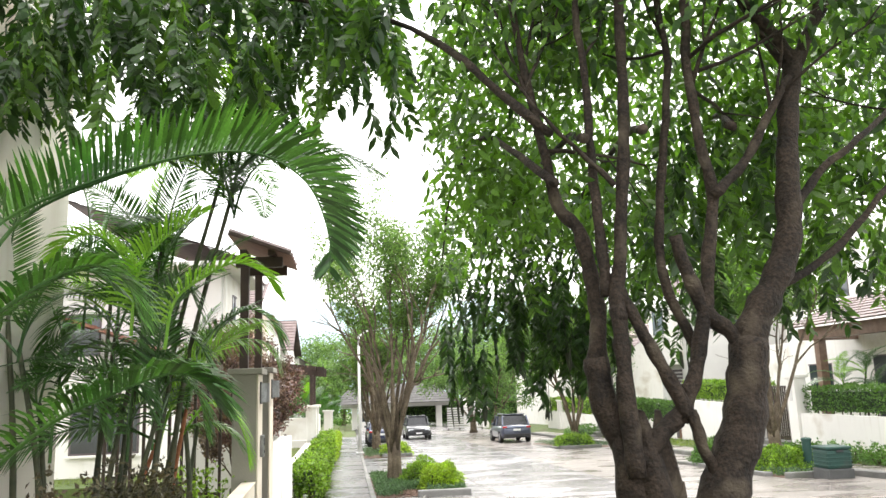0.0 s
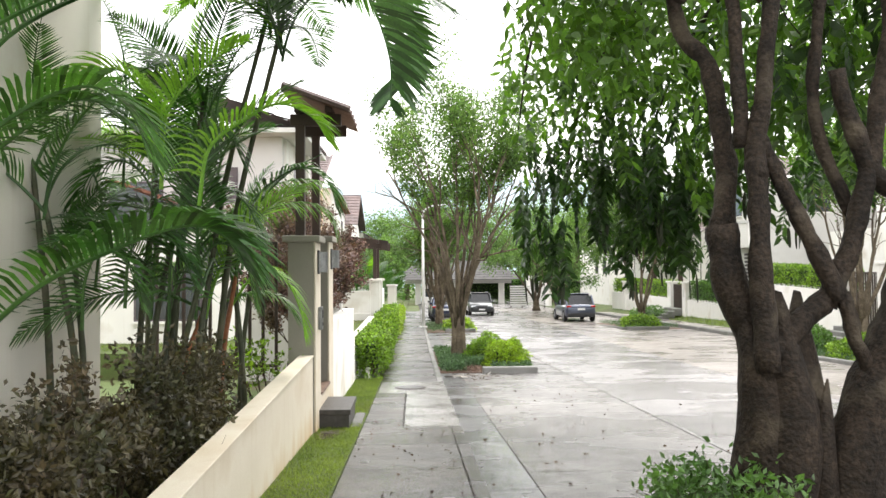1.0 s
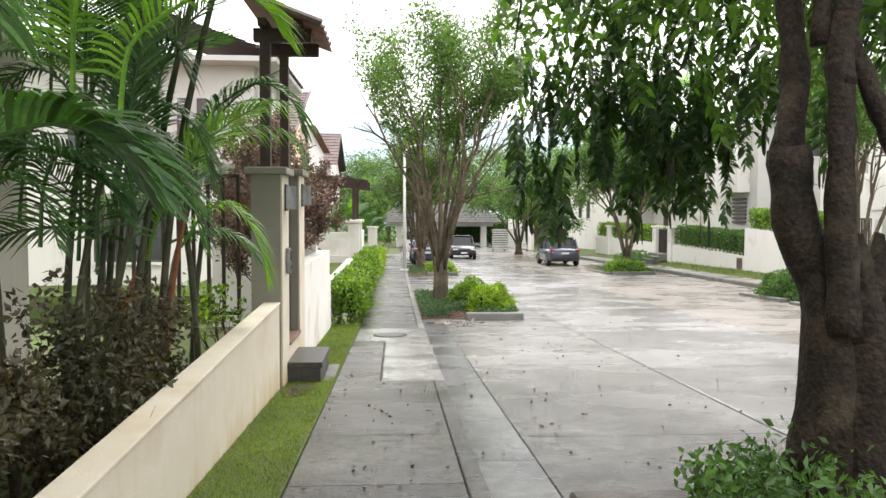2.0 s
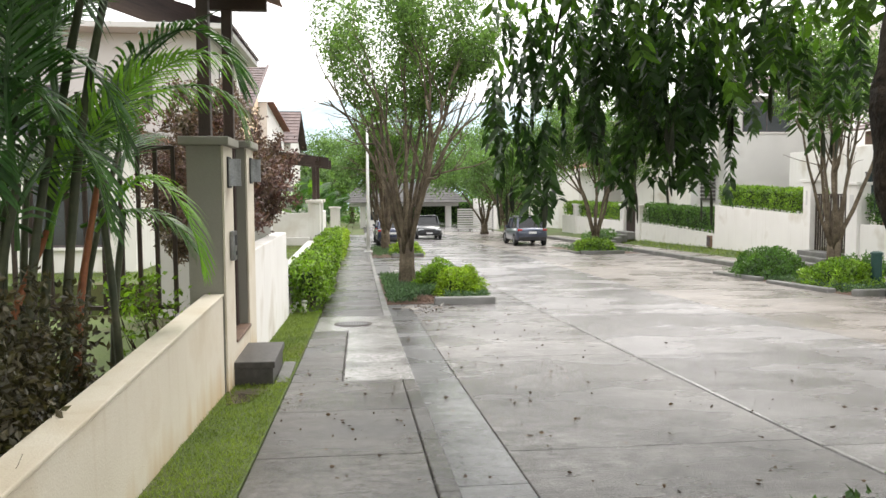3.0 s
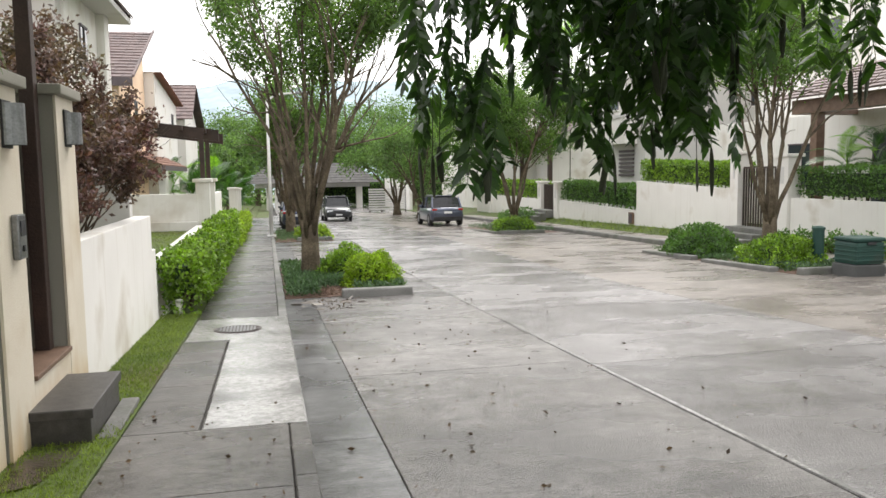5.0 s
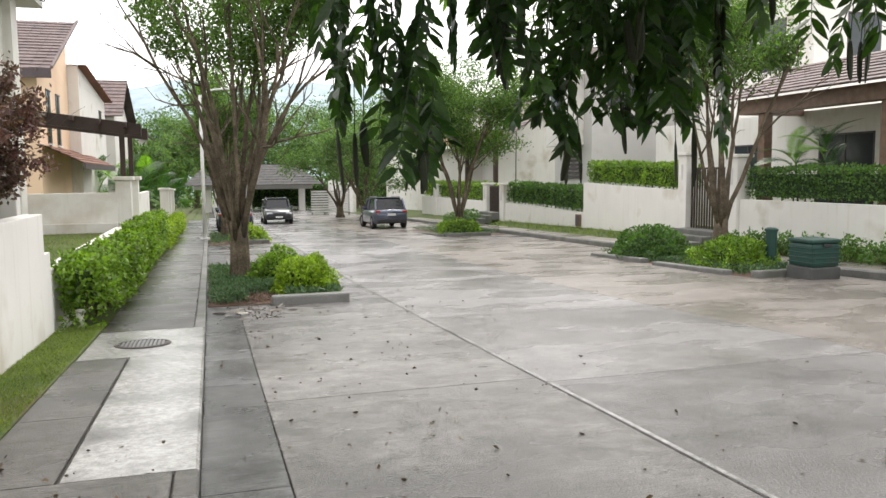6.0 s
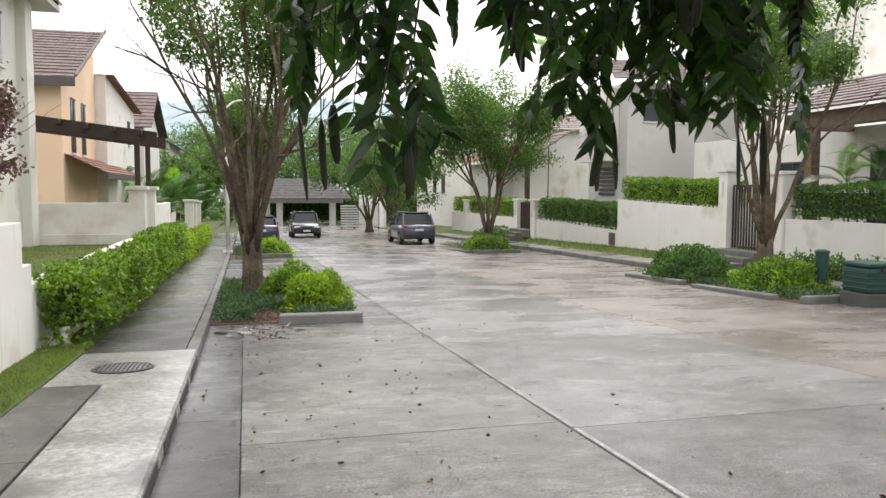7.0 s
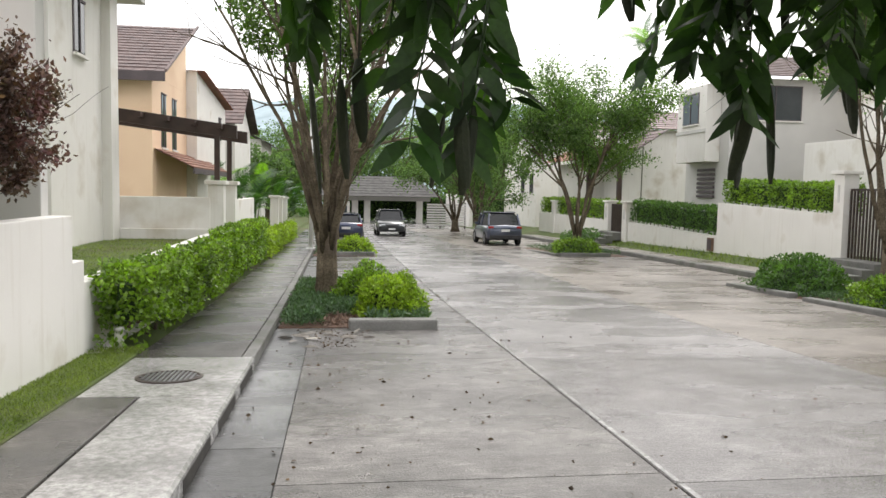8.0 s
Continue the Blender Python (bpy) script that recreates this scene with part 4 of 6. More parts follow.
def far_tree(base, height, width, seed, n, leaf, mat=LEAF_FAR, label="broad green tree behind the houses", name="tree"):
    """A tree of the distance: trunk, limbs and an uneven crown of leaf clumps."""
    rng = np.random.default_rng(seed)
    bx, by, bz = base
    t = thing(name, base, label, "tree", "background trees")
    bm = tube([(bx, by, bz - 0.3), (bx + 0.1, by, bz + height * 0.3), (bx, by, bz + height * 0.6)], [0.03 * height, 0.024 * height, 0.012 * height], 7)
    for k in range(6):
        a = k * 1.05
        tube([(bx, by, bz + height * 0.3), (bx + width * 0.2 * math.cos(a), by + width * 0.2 * math.sin(a), bz + height * 0.5),
              (bx + width * 0.36 * math.cos(a), by + width * 0.36 * math.sin(a), bz + height * 0.7)], [0.014 * height, 0.01 * height, 0.004 * height], 5, bm)
    part("trunk", bm, TANBARK, t)
    m = 34
    c = scatter_dirs(rng, m) * rng.uniform(0.45, 1.0, (m, 1)) * np.array([width / 2, width / 2, height * 0.32]) + np.array([bx, by, bz + height * 0.66])
    idx = rng.integers(0, m, n)
    rad = rng.uniform(0.1, 0.2, m)[idx][:, None] * width
    off = scatter_dirs(rng, n) * rad * rng.uniform(0.55, 1.0, (n, 1)) * np.array([1, 1, 0.7])
    L = leaf * rng.uniform(0.6, 1.3, n)
    part("crown", leaves(c[idx] + off, scatter_dirs(rng, n, -0.3), L, L * 0.55, rng), mat, t)


def bush(base, rx, ry, h, seed, n, leaf, mat, label, name="bush", group="planter bushes", rough=0.12, core=True):
    """A clipped mound: twigs, a dark core for the shade within and an uneven skin of leaves."""
    rng = np.random.default_rng(seed)
    t = thing(name, base, label, "bush", group)
    bx, by, bz = base
    bm = bmesh.new()
    for k in range(9):
        a = 2.4 * k
        tube([(bx + 0.1 * rx * math.cos(a), by + 0.1 * ry * math.sin(a), bz - 0.05), (bx + 0.45 * rx * math.cos(a), by + 0.45 * ry * math.sin(a), bz + h * 0.4),
              (bx + 0.7 * rx * math.cos(a), by + 0.7 * ry * math.sin(a), bz + h * 0.7)], [0.02, 0.014, 0.006], 5, bm)
    part("branches", bm, LIMBBARK, t)
    # solid dark core: the shade between the leaves is put into its colour
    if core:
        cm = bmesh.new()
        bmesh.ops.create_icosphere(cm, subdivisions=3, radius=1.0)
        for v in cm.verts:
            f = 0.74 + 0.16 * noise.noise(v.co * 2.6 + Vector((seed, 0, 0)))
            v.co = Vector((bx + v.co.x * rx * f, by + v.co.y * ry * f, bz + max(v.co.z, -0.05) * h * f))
        part("inner_foliage", cm, SHADE_CORE, t, "solid dark core that stands in for the shade among the leaves")
    d = scatter_dirs(rng, n, 0.25)
    d[:, 2] = np.abs(d[:, 2])
    lump = np.array([1 + rough * 2.2 * noise.noise(Vector(v) * 2.6 + Vector((seed, 0, 0))) for v in d])[:, None]
    r = (1 - 0.4 * rng.random((n, 1)) ** 2.2) * lump
    P = d * r * np.array([rx, ry, h]) + np.array([bx, by, bz])
    D = d * 0.4 + scatter_dirs(rng, n, 0.25)
    L = leaf * rng.uniform(0.7, 1.3, n)
    part("foliage", leaves(P, D, L, L * 0.55, rng), mat, t)
    return t


def hedge(name, x0, x1, y0, y1, zlo, zhi, seed, n, leaf, mat, label, wob=0.06):
    """A clipped hedge; zlo and zhi are functions of y."""
    rng = np.random.default_rng(seed)
    t = thing(name, ((x0 + x1) / 2, y0, zlo(y0)), label, "hedge", "hedges")
    # stems inside
    bm = bmesh.new()
    k = y0 + 0.2
    while k < y1:
        xm = (x0 + x1) / 2
        tube([(xm, k, zlo(k) - 0.05), (xm + 0.05, k + 0.05, zlo(k) + 0.3 * (zhi(k) - zlo(k))), (xm + rng.uniform(-0.15, 0.15), k + 0.1, zlo(k) + 0.8 * (zhi(k) - zlo(k)))], [0.025, 0.018, 0.008], 5, bm)
        k += 0.45
    tagged(part("stems", bm, LIMBBARK, t), kind="stuff")
    # inset solid core, coloured dark in place of the hedge's inner shade
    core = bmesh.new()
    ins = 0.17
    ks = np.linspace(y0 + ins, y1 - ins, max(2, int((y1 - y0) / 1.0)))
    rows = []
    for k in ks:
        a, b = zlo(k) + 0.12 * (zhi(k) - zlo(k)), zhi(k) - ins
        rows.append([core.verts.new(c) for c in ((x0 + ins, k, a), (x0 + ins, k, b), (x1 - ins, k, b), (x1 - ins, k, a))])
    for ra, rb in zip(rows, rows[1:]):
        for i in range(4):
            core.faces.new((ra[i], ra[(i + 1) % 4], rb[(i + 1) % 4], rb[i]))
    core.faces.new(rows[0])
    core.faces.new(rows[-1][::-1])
    part("inner_foliage", core, SHADE_CORE, t, "solid dark core that stands in for the shade among the leaves")
    u = rng.random((n, 3))
    w, l = x1 - x0, y1 - y0
    hgt = zhi(y0) - zlo(y0)
    areas = np.array([w * l, hgt * l, hgt * l, hgt * w * 2])
    face = rng.choice(4, n, p=areas / areas.sum())
    depth = rng.random(n) ** 2 * 0.14
    X, Y, Z = u[:, 0].copy(), u[:, 1].copy(), u[:, 2].copy()
    X, Y = x0 + X * w, y0 + Y * l
    lo, hi = np.array([zlo(v) for v in Y]), np.array([zhi(v) for v in Y])
    Z = lo + (hi - lo) * (0.08 + 0.92 * Z)
    N = np.zeros((n, 3))
    m = face == 0
    Z[m], N[m] = (hi - depth)[m], (0, 0, 1)
    m = face == 1
    X[m], N[m] = (x1 - depth)[m], (1, 0, 0)
    m = face == 2
    X[m], N[m] = (x0 + depth)[m], (-1, 0, 0)
    m = face == 3
    ends = rng.random(n) < 0.6
    Y = np.where(m, np.where(ends, y0 + depth, y1 - depth), Y)
    N[m] = np.where(ends[m][:, None], (0, -1, 0), (0, 1, 0))
    P = np.stack([X, Y, Z], 1)
    off = np.array([noise.noise(Vector(p) * 2.2 + Vector((seed * 3.1, 0, 0))) for p in P])[:, None]
    P = P + N * off * wob * 2 + rng.normal(size=(n, 3)) * 0.015
    L = leaf * rng.uniform(0.7, 1.35, n)
    part("foliage", leaves(P, N * 0.35 + scatter_dirs(rng, n, 0.35), L, L * 0.66, rng, leaf < 0.08, 0.1), mat, t)
    return t


def frond_mesh(length, leaflets, width, sag, seed, leaf_l):
    """A feather palm frond along +x, arching; rachis and leaflets as one vertex list."""
    rng = np.random.default_rng(seed)
    n = 14
    line = [Vector((length * (s - 0.12 * s * s * sag), 0, length * (0.42 * s - sag * s * s * 0.75))) for s in np.linspace(0, 1, n)]
    bm = tube(line, [0.016 * (1 - 0.85 * i / (n - 1)) + 0.002 for i in range(n)], 5)
    bm.verts.ensure_lookup_table()
    V = [tuple(v.co) for v in bm.verts]
    bm.verts.index_update()
    F = [[v.index for v in f.verts] for f in bm.faces]
    bm.free()
    for side in (-1, 1):
        for k in range(leaflets):
            s = 0.16 + 0.84 * (k + rng.uniform(-0.2, 0.2)) / leaflets
            f = s * (n - 1)
            i = min(n - 2, int(f))
            p = line[i].lerp(line[i + 1], f - i)
            tan = (line[i + 1] - line[i]).normalized()
            ll = leaf_l * (math.sin(math.pi * min(1, 0.18 + 0.86 * s)) ** 0.6) * rng.uniform(0.85, 1.1)
            d = (tan * (0.35 + 0.55 * s) + Vector((0, side, 0)) * 0.85 + Vector((0, 0, 0.42 - 0.25 * s + rng.uniform(-0.12, 0.12)))).normalized()
            wv = tan.cross(d).cross(d).normalized() * width * 0.5
            o = len(V)
            for a, w in ((0, 0.4), (0.35, 1.0), (0.7, 0.7), (1.0, 0.05)):
                c = p + d * ll * a - Vector((0, 0, 1)) * ll * (0.26 if sag < 1.2 else 0.62) * a * a
                V += [tuple(c - wv * w), tuple(c + wv * w)]
            F += [[o + 2 * j, o + 2 * j + 1, o + 2 * j + 3, o + 2 * j + 2] for j in range(3)]
    return V, F


def arched_frond(parent, points, leaflets, leaf_l, mat, seed, lift=0.45, width=0.024, fall=0.35, label=""):
    """One feather frond along a line of its own: a stalk and two rows of leaflets that stand up in a V and droop at their tips."""
    rng = np.random.default_rng(seed)
    line = smooth_line(points, 6)
    n = len(line)
    bm = tube(line, [0.014 * (1 - 0.85 * i / (n - 1)) + 0.002 for i in range(n)], 5)
    bm.verts.index_update()
    V = [tuple(v.co) for v in bm.verts]
    F = [[v.index for v in f.verts] for f in bm.faces]
    bm.free()
    for side in (-1, 1):
        for k in range(leaflets):
            s = 0.1 + 0.9 * (k + rng.uniform(-0.25, 0.25)) / leaflets
            f = s * (n - 1)
            i = max(0, min(n - 2, int(f)))
            p = line[i].lerp(line[i + 1], f - i)
            tan = (line[i + 1] - line[i]).normalized()
            across = tan.cross(Vector((0, 0, 1))).normalized() * side
            up = across.cross(tan) * side
            if up.z < 0:
                up = -up
            ll = leaf_l * (math.sin(math.pi * min(1, 0.2 + 0.78 * s)) ** 0.6) * rng.uniform(0.85, 1.1)
            d = (tan * (0.35 + 0.6 * s) + across * 0.8 + up * (lift + rng.uniform(-0.15, 0.15))).normalized()
            wv = tan.cross(d).cross(d).normalized() * width * 0.5
            o = len(V)
            for a, w in ((0, 0.4), (0.35, 1.0), (0.7, 0.7), (1.0, 0.05)):
                c = p + d * ll * a - Vector((0, 0, 1)) * ll * fall * a * a
                V += [tuple(c - wv * w), tuple(c + wv * w)]
            F += [[o + 2 * j, o + 2 * j + 1, o + 2 * j + 3, o + 2 * j + 2] for j in range(3)]
    return part("frond", (V, F), mat, parent, label)


FRONDS = []
for i, (ln, lf, wd, sg, ll) in enumerate(((1.7, 44, 0.024, 0.75, 0.44), (1.9, 48, 0.025, 1.0, 0.47), (1.5, 40, 0.023, 0.5, 0.4), (1.3, 38, 0.022, 0.9, 0.38), (1.45, 50, 0.025, 1.3, 0.46))):
    V, F = frond_mesh(ln, lf, wd, sg, 40 + i, ll)
    me = bpy.data.meshes.new("frond")
    me.from_pydata(V, [], F)
    me.materials.append(LEAF_PALM)
    FRONDS.append(me)
YOUNG = FRONDS[0].copy()
YOUNG.materials.clear()
YOUNG.materials.append(LEAF_LIGHT)


def frond(parent, at, heading, lift, mesh, scale=1.0, roll=0):
    ob = new("frond", mesh)
    ob.parent = parent
    ob.matrix_parent_inverse = abs_matrix(parent).inverted()
    ob.matrix_basis = pose(*at) @ pose(0, 0, 0, roll, -lift, heading) @ Matrix.Scale(scale, 4)
    if mesh == YOUNG:
        tagged(ob, "bright yellow-green young frond")
    return ob


def palm_clump(base, canes, seed, label, fronds=5, name="palm", scale=1.0, upright=True):
    rng = np.random.default_rng(seed)
    t = thing(name, base, label, "palm", "garden palms")
    for k, (dx, dy, h, lx, ly) in enumerate(canes):
        b = Vector(base) + Vector((dx, dy, -0.1))
        top = b + Vector((lx, ly, h))
        mid = (b + top) / 2 + Vector((-lx * 0.18, -ly * 0.18, 0.1))
        line = smooth_line([b, mid, top], 6)
        c = part("cane", tube(line, [0.033 - 0.013 * i / (len(line) - 1) + (0.003 if i % 2 else 0) for i in range(len(line))], 8), RINGCANE if k % 5 == 4 else CANE, t, "", True)
        a0 = rng.uniform(0, 360)
        for f in range(fronds):
            mesh = FRONDS[int(rng.integers(0, 4))] if rng.random() < 0.86 else YOUNG
            ang = a0 + f * 137.5
            low = 5
            if upright and math.cos(radians(ang)) > 0.3:
                low = 48
            frond(t, top - Vector((0, 0, 0.06 * f)), ang, rng.uniform(low, low + 40), mesh, scale * rng.uniform(0.8, 1.1), rng.uniform(-20, 20))
    return t


# ---- the large tree by the sidewalk ----
def big_tree():
    rng = np.random.default_rng(7)
    bx, by, bz = 2.24, 5.82, road_z(5.82)
    t = thing("tree", (bx, by, bz), "large forked street tree with dark wet bark and hanging leaf sprays", "tree")
    bm = bmesh.new()
    for dx, dy, r, tx in ((-0.1, 0.0, 0.18, -0.24), (0.12, 0.05, 0.15, 0.1), (0.0, -0.08, 0.16, -0.06), (-0.03, 0.08, 0.16, -0.14)):
        tube(smooth_line([(bx + dx * 1.5, by + dy * 1.5, bz - 0.25), (bx + dx * 1.15, by + dy * 1.1, bz + 0.3), (bx + dx, by + dy, bz + 1.0), (bx + tx, by + dy * 0.5, bz + 1.72)], 4),
             [r * q for q in (1.3, 1.24, 1.18, 1.12, 1.06, 1.02, 1.0, 0.97, 0.93, 0.86, 0.72, 0.5, 0.15)], 14, bm)
    for v in bm.verts:
        v.co += noise.noise_vector(v.co * Vector((7, 7, 2.5))) * 0.04
    part("trunk", bm, BARK, t, "dark wet lower trunk", True)
    bm = tube([(2.4, 5.65, -0.1), (2.4, 5.67, 0.4), (2.41, 5.67, 0.7), (2.43, 5.67, 0.93)], [0.1, 0.075, 0.05, 0.006], 7)
    part("stub", bm, BARK, t, "broken stub of a cut stem", True)
    tips = []

    def limb(points, r0, r1, name="limb", kids=0, per=5, mat=BARK):
        line = smooth_line(points, per)
        radii = [(r0 + (r1 - r0) * i / (len(line) - 1)) * (0.95 if r0 > 0.1 else 0.78) * (1 + 0.07 * math.sin(i * 1.9)) for i in range(len(line))]
        bm2 = tube(line, radii, 12)
        for v in bm2.verts:
            v.co += noise.noise_vector(v.co * 6.0) * 0.016 + noise.noise_vector(v.co * 19.0) * 0.006
        for k in range(kids):
            i = int(len(line) * rng.uniform(0.68, 0.99))
            i = min(i, len(line) - 1)
            grow(bm2, line[i], Vector(rng.normal(size=3)) * 0.6 + Vector((-0, 0.27, 0.86)), rng.uniform(0.8, 1.5), radii[i] * 0.5, 1, rng, tips, 0.7, 0.1, 6, 3)
        part(name, bm2, mat, t, "", True)

    limb([(2.05, 5.86, 0.23), (2.11, 5.86, 1.06), (1.93, 5.86, 1.49), (1.89, 5.86, 1.85)], 0.145, 0.1, "limb", 0)
    limb([(1.92, 5.94, 1.78), (1.95, 5.94, 2.12), (1.93, 5.94, 2.43), (1.85, 5.94, 2.86), (1.7, 6, 3.08), (1.61, 6, 3.55), (1.5, 6, 4.15), (1.39, 6, 4.92)], 0.1, 0.035, "limb", 4)
    limb([(2.08, 5.68, 0.98), (2.05, 5.68, 1.41), (2.04, 5.68, 1.84), (2.03, 5.68, 2.28)], 0.1, 0.075, "limb", 0)
    limb([(2.04, 5.68, 2.13), (2.03, 5.68, 2.33), (2.08, 5.68, 2.62), (2.1, 5.68, 2.86), (2.19, 5.68, 3.7), (2.22, 5.68, 4.57), (2.25, 5.68, 5.39), (2.19, 5.68, 6.46)], 0.08, 0.045, "limb", 4)
    limb([(1.97, 5.73, 2.31), (1.95, 5.73, 2.74), (1.92, 5.73, 3.33), (1.92, 5.73, 3.95), (1.88, 5.73, 4.49), (1.86, 5.73, 5.56)], 0.06, 0.03, "limb", 4)
    limb([(2.12, 5.73, 1.04), (2.32, 5.73, 1.28), (2.5, 5.73, 1.44), (2.57, 5.73, 1.62)], 0.1, 0.075, "limb", 0)
    limb([(2.52, 5.68, 1.4), (2.37, 5.68, 1.71), (2.22, 5.68, 2), (2.11, 5.68, 2.24), (2.04, 5.68, 2.39)], 0.075, 0.05, "limb", 0)
    limb([(2.46, 5.73, 1.36), (2.62, 5.73, 1.71), (2.74, 5.73, 2.15), (2.83, 5.73, 2.68), (2.9, 5.73, 3.12), (2.83, 5.73, 3.63), (2.79, 5.73, 4.26), (2.82, 5.73, 4.92), (2.86, 5.73, 6.15)], 0.085, 0.04, "limb", 5)
    limb([(2.87, 5.68, 3.09), (3.15, 5.68, 3.34), (3.4, 5.68, 3.73), (3.64, 5.68, 4.1)], 0.06, 0.035, "limb", 3)
    limb([(2.71, 5.84, 1.89), (2.51, 5.84, 2.34), (2.47, 5.84, 2.75), (2.56, 5.84, 3.46), (2.67, 5.84, 4.26), (2.62, 5.84, 4.86), (2.62, 5.84, 5.94)], 0.055, 0.035, "limb", 4)
    limb([(2.54, 5.73, -0.45), (2.57, 5.73, 0.13), (2.74, 5.73, 0.78), (2.94, 5.73, 1.24), (3.03, 5.73, 1.62), (3.07, 5.73, 1.97)], 0.215, 0.15, "limb", 0)
    limb([(3.04, 5.73, 1.79), (3.14, 5.73, 2.09), (3.35, 5.73, 2.41), (3.51, 5.73, 2.78), (3.56, 5.73, 3.34), (3.64, 5.73, 3.88), (3.74, 5.73, 4.33)], 0.14, 0.075, "limb", 2)
    limb([(3.73, 5.73, 4.22), (3.6, 5.73, 4.48), (3.34, 5.73, 4.78), (3.13, 5.73, 5.3), (3.12, 5.73, 6.22)], 0.07, 0.04, "limb", 4)
    limb([(3.74, 5.73, 4.22), (3.9, 5.73, 4.54), (4.14, 5.73, 4.91), (4.44, 5.73, 5.67), (4.9, 5.73, 6.67)], 0.07, 0.04, "limb", 4)
    limb([(3.04, 5.73, 1.79), (2.94, 5.73, 2.01), (2.77, 5.73, 2.15), (2.64, 5.73, 2.46), (2.55, 5.73, 2.78)], 0.09, 0.06, "limb", 0)
    limb([(3.4, 5.84, 2.36), (3.79, 5.84, 2.55), (4.12, 5.84, 2.81), (4.53, 5.84, 3.22), (5.47, 6.15, 3.84), (6.82, 6.57, 4.64)], 0.05, 0.02, "limb", 4)
    limb([(3.53, 5.73, 2.91), (3.81, 5.73, 3.27), (4.21, 5.73, 3.58), (4.84, 5.94, 4.02), (5.96, 6.26, 4.84)], 0.05, 0.02, "limb", 4)
    limb([(2.06, 5.63, 3.16), (1.78, 5.63, 3.45), (1.48, 5.63, 3.78), (1.23, 5.63, 4.09)], 0.03, 0.012, "limb", 2)
    limb([(2.54, 5.68, 1.43), (2.6, 5.68, 1.2), (2.69, 5.68, 0.95), (2.75, 5.68, 0.72)], 0.06, 0.05, "limb", 0)
    # long limbs that carry the sprays over the street
    limb([(1.8, 5.5, 3.5), (2.2, 7.4, 4.1), (2.1, 9.4, 4.0), (2.0, 10.6, 3.4), (1.95, 11.1, 2.5)], 0.05, 0.01, "limb", 3)
    limb([(2.3, 5.55, 3.6), (2.9, 7.6, 4.2), (3.0, 9.6, 4.0), (3.0, 10.8, 3.3), (3.0, 11.4, 2.5)], 0.05, 0.01, "limb", 3)
    limb([(3.0, 5.5, 3.6), (3.9, 7.6, 4.4), (4.3, 9.8, 4.1), (4.4, 11.0, 3.2)], 0.05, 0.01, "limb", 3)
    limb([(1.6, 5.7, 3.2), (1.4, 7.6, 4.2), (1.3, 9.5, 4.1), (1.3, 10.7, 3.3)], 0.045, 0.01, "limb", 3)
    limb([(1.6, 5.7, 3.6), (0.6, 6.6, 4.9), (-0.8, 7.2, 5.5), (-2.6, 7.8, 5.7)], 0.05, 0.015, "limb", 3)

    # upper crown; its sunlit and shaded looks come from two leaf colours
    n = 15000
    P0 = np.array([p for p, _ in tips])
    idx = rng.integers(0, len(P0), n)
    P = P0[idx] + np.clip(rng.normal(size=(n, 3)), -1.8, 1.8) * 0.33
    P = P[((P[:, 1] > 6.3) | (P[:, 2] > 4.4) | (P[:, 0] < 0.33 * P[:, 1])) & (P[:, 2] > 2.3) & (P[:, 0] > 0.12 * P[:, 1])]
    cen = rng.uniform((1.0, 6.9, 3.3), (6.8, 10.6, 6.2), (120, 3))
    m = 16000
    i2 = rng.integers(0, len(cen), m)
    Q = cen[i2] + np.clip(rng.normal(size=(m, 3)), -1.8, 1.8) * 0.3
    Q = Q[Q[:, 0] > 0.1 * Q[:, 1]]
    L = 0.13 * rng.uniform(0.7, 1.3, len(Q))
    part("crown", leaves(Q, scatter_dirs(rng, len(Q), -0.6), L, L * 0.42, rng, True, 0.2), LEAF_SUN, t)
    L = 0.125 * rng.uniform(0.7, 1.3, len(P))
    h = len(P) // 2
    part("crown", leaves(P[:h], scatter_dirs(rng, h, -0.6), L[:h], L[:h] * 0.42, rng, True, 0.2), LEAF_SHADE, t)
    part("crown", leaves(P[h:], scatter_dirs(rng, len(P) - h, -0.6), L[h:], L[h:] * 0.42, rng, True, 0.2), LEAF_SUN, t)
    return t


def spray_mesh(seed, length):
    """A hanging twig with paired pointed leaves, along -z from the origin."""
    rng = np.random.default_rng(seed)
    line = [Vector((0.05 * math.sin(2.2 * s + seed), 0.05 * math.cos(1.7 * s + seed) - 0.05, -length * s)) for s in np.linspace(0, 1, 9)]
    bm = tube(line, list(np.linspace(0.007, 0.002, 9)), 5)
    bm.verts.index_update()
    V = [tuple(v.co) for v in bm.verts]
    F = [[v.index for v in f.verts] for f in bm.faces]
    bm.free()
    P, D, L = [], [], []
    k = 0.06
    while k < length:
        f = k / length * 8
        i = min(7, int(f))
        p = line[i].lerp(line[i + 1], f - i)
        a = seed * 1.3 + k * 1.2 + rng.uniform(-0.35, 0.35)
        for b in (a, a + math.pi):
            P.append(p)
            D.append((math.cos(b) * 0.9, math.sin(b) * 0.9, rng.uniform(-0.8, -0.3)))
            L.append(rng.uniform(0.115, 0.165) * (0.8 + 0.2 * k / length))
        k += 0.046
    v2, f2 = leaves(P, D, np.array(L), np.array(L) * 0.42, rng, True, 0.3)
    return join((V, F), (v2, f2))


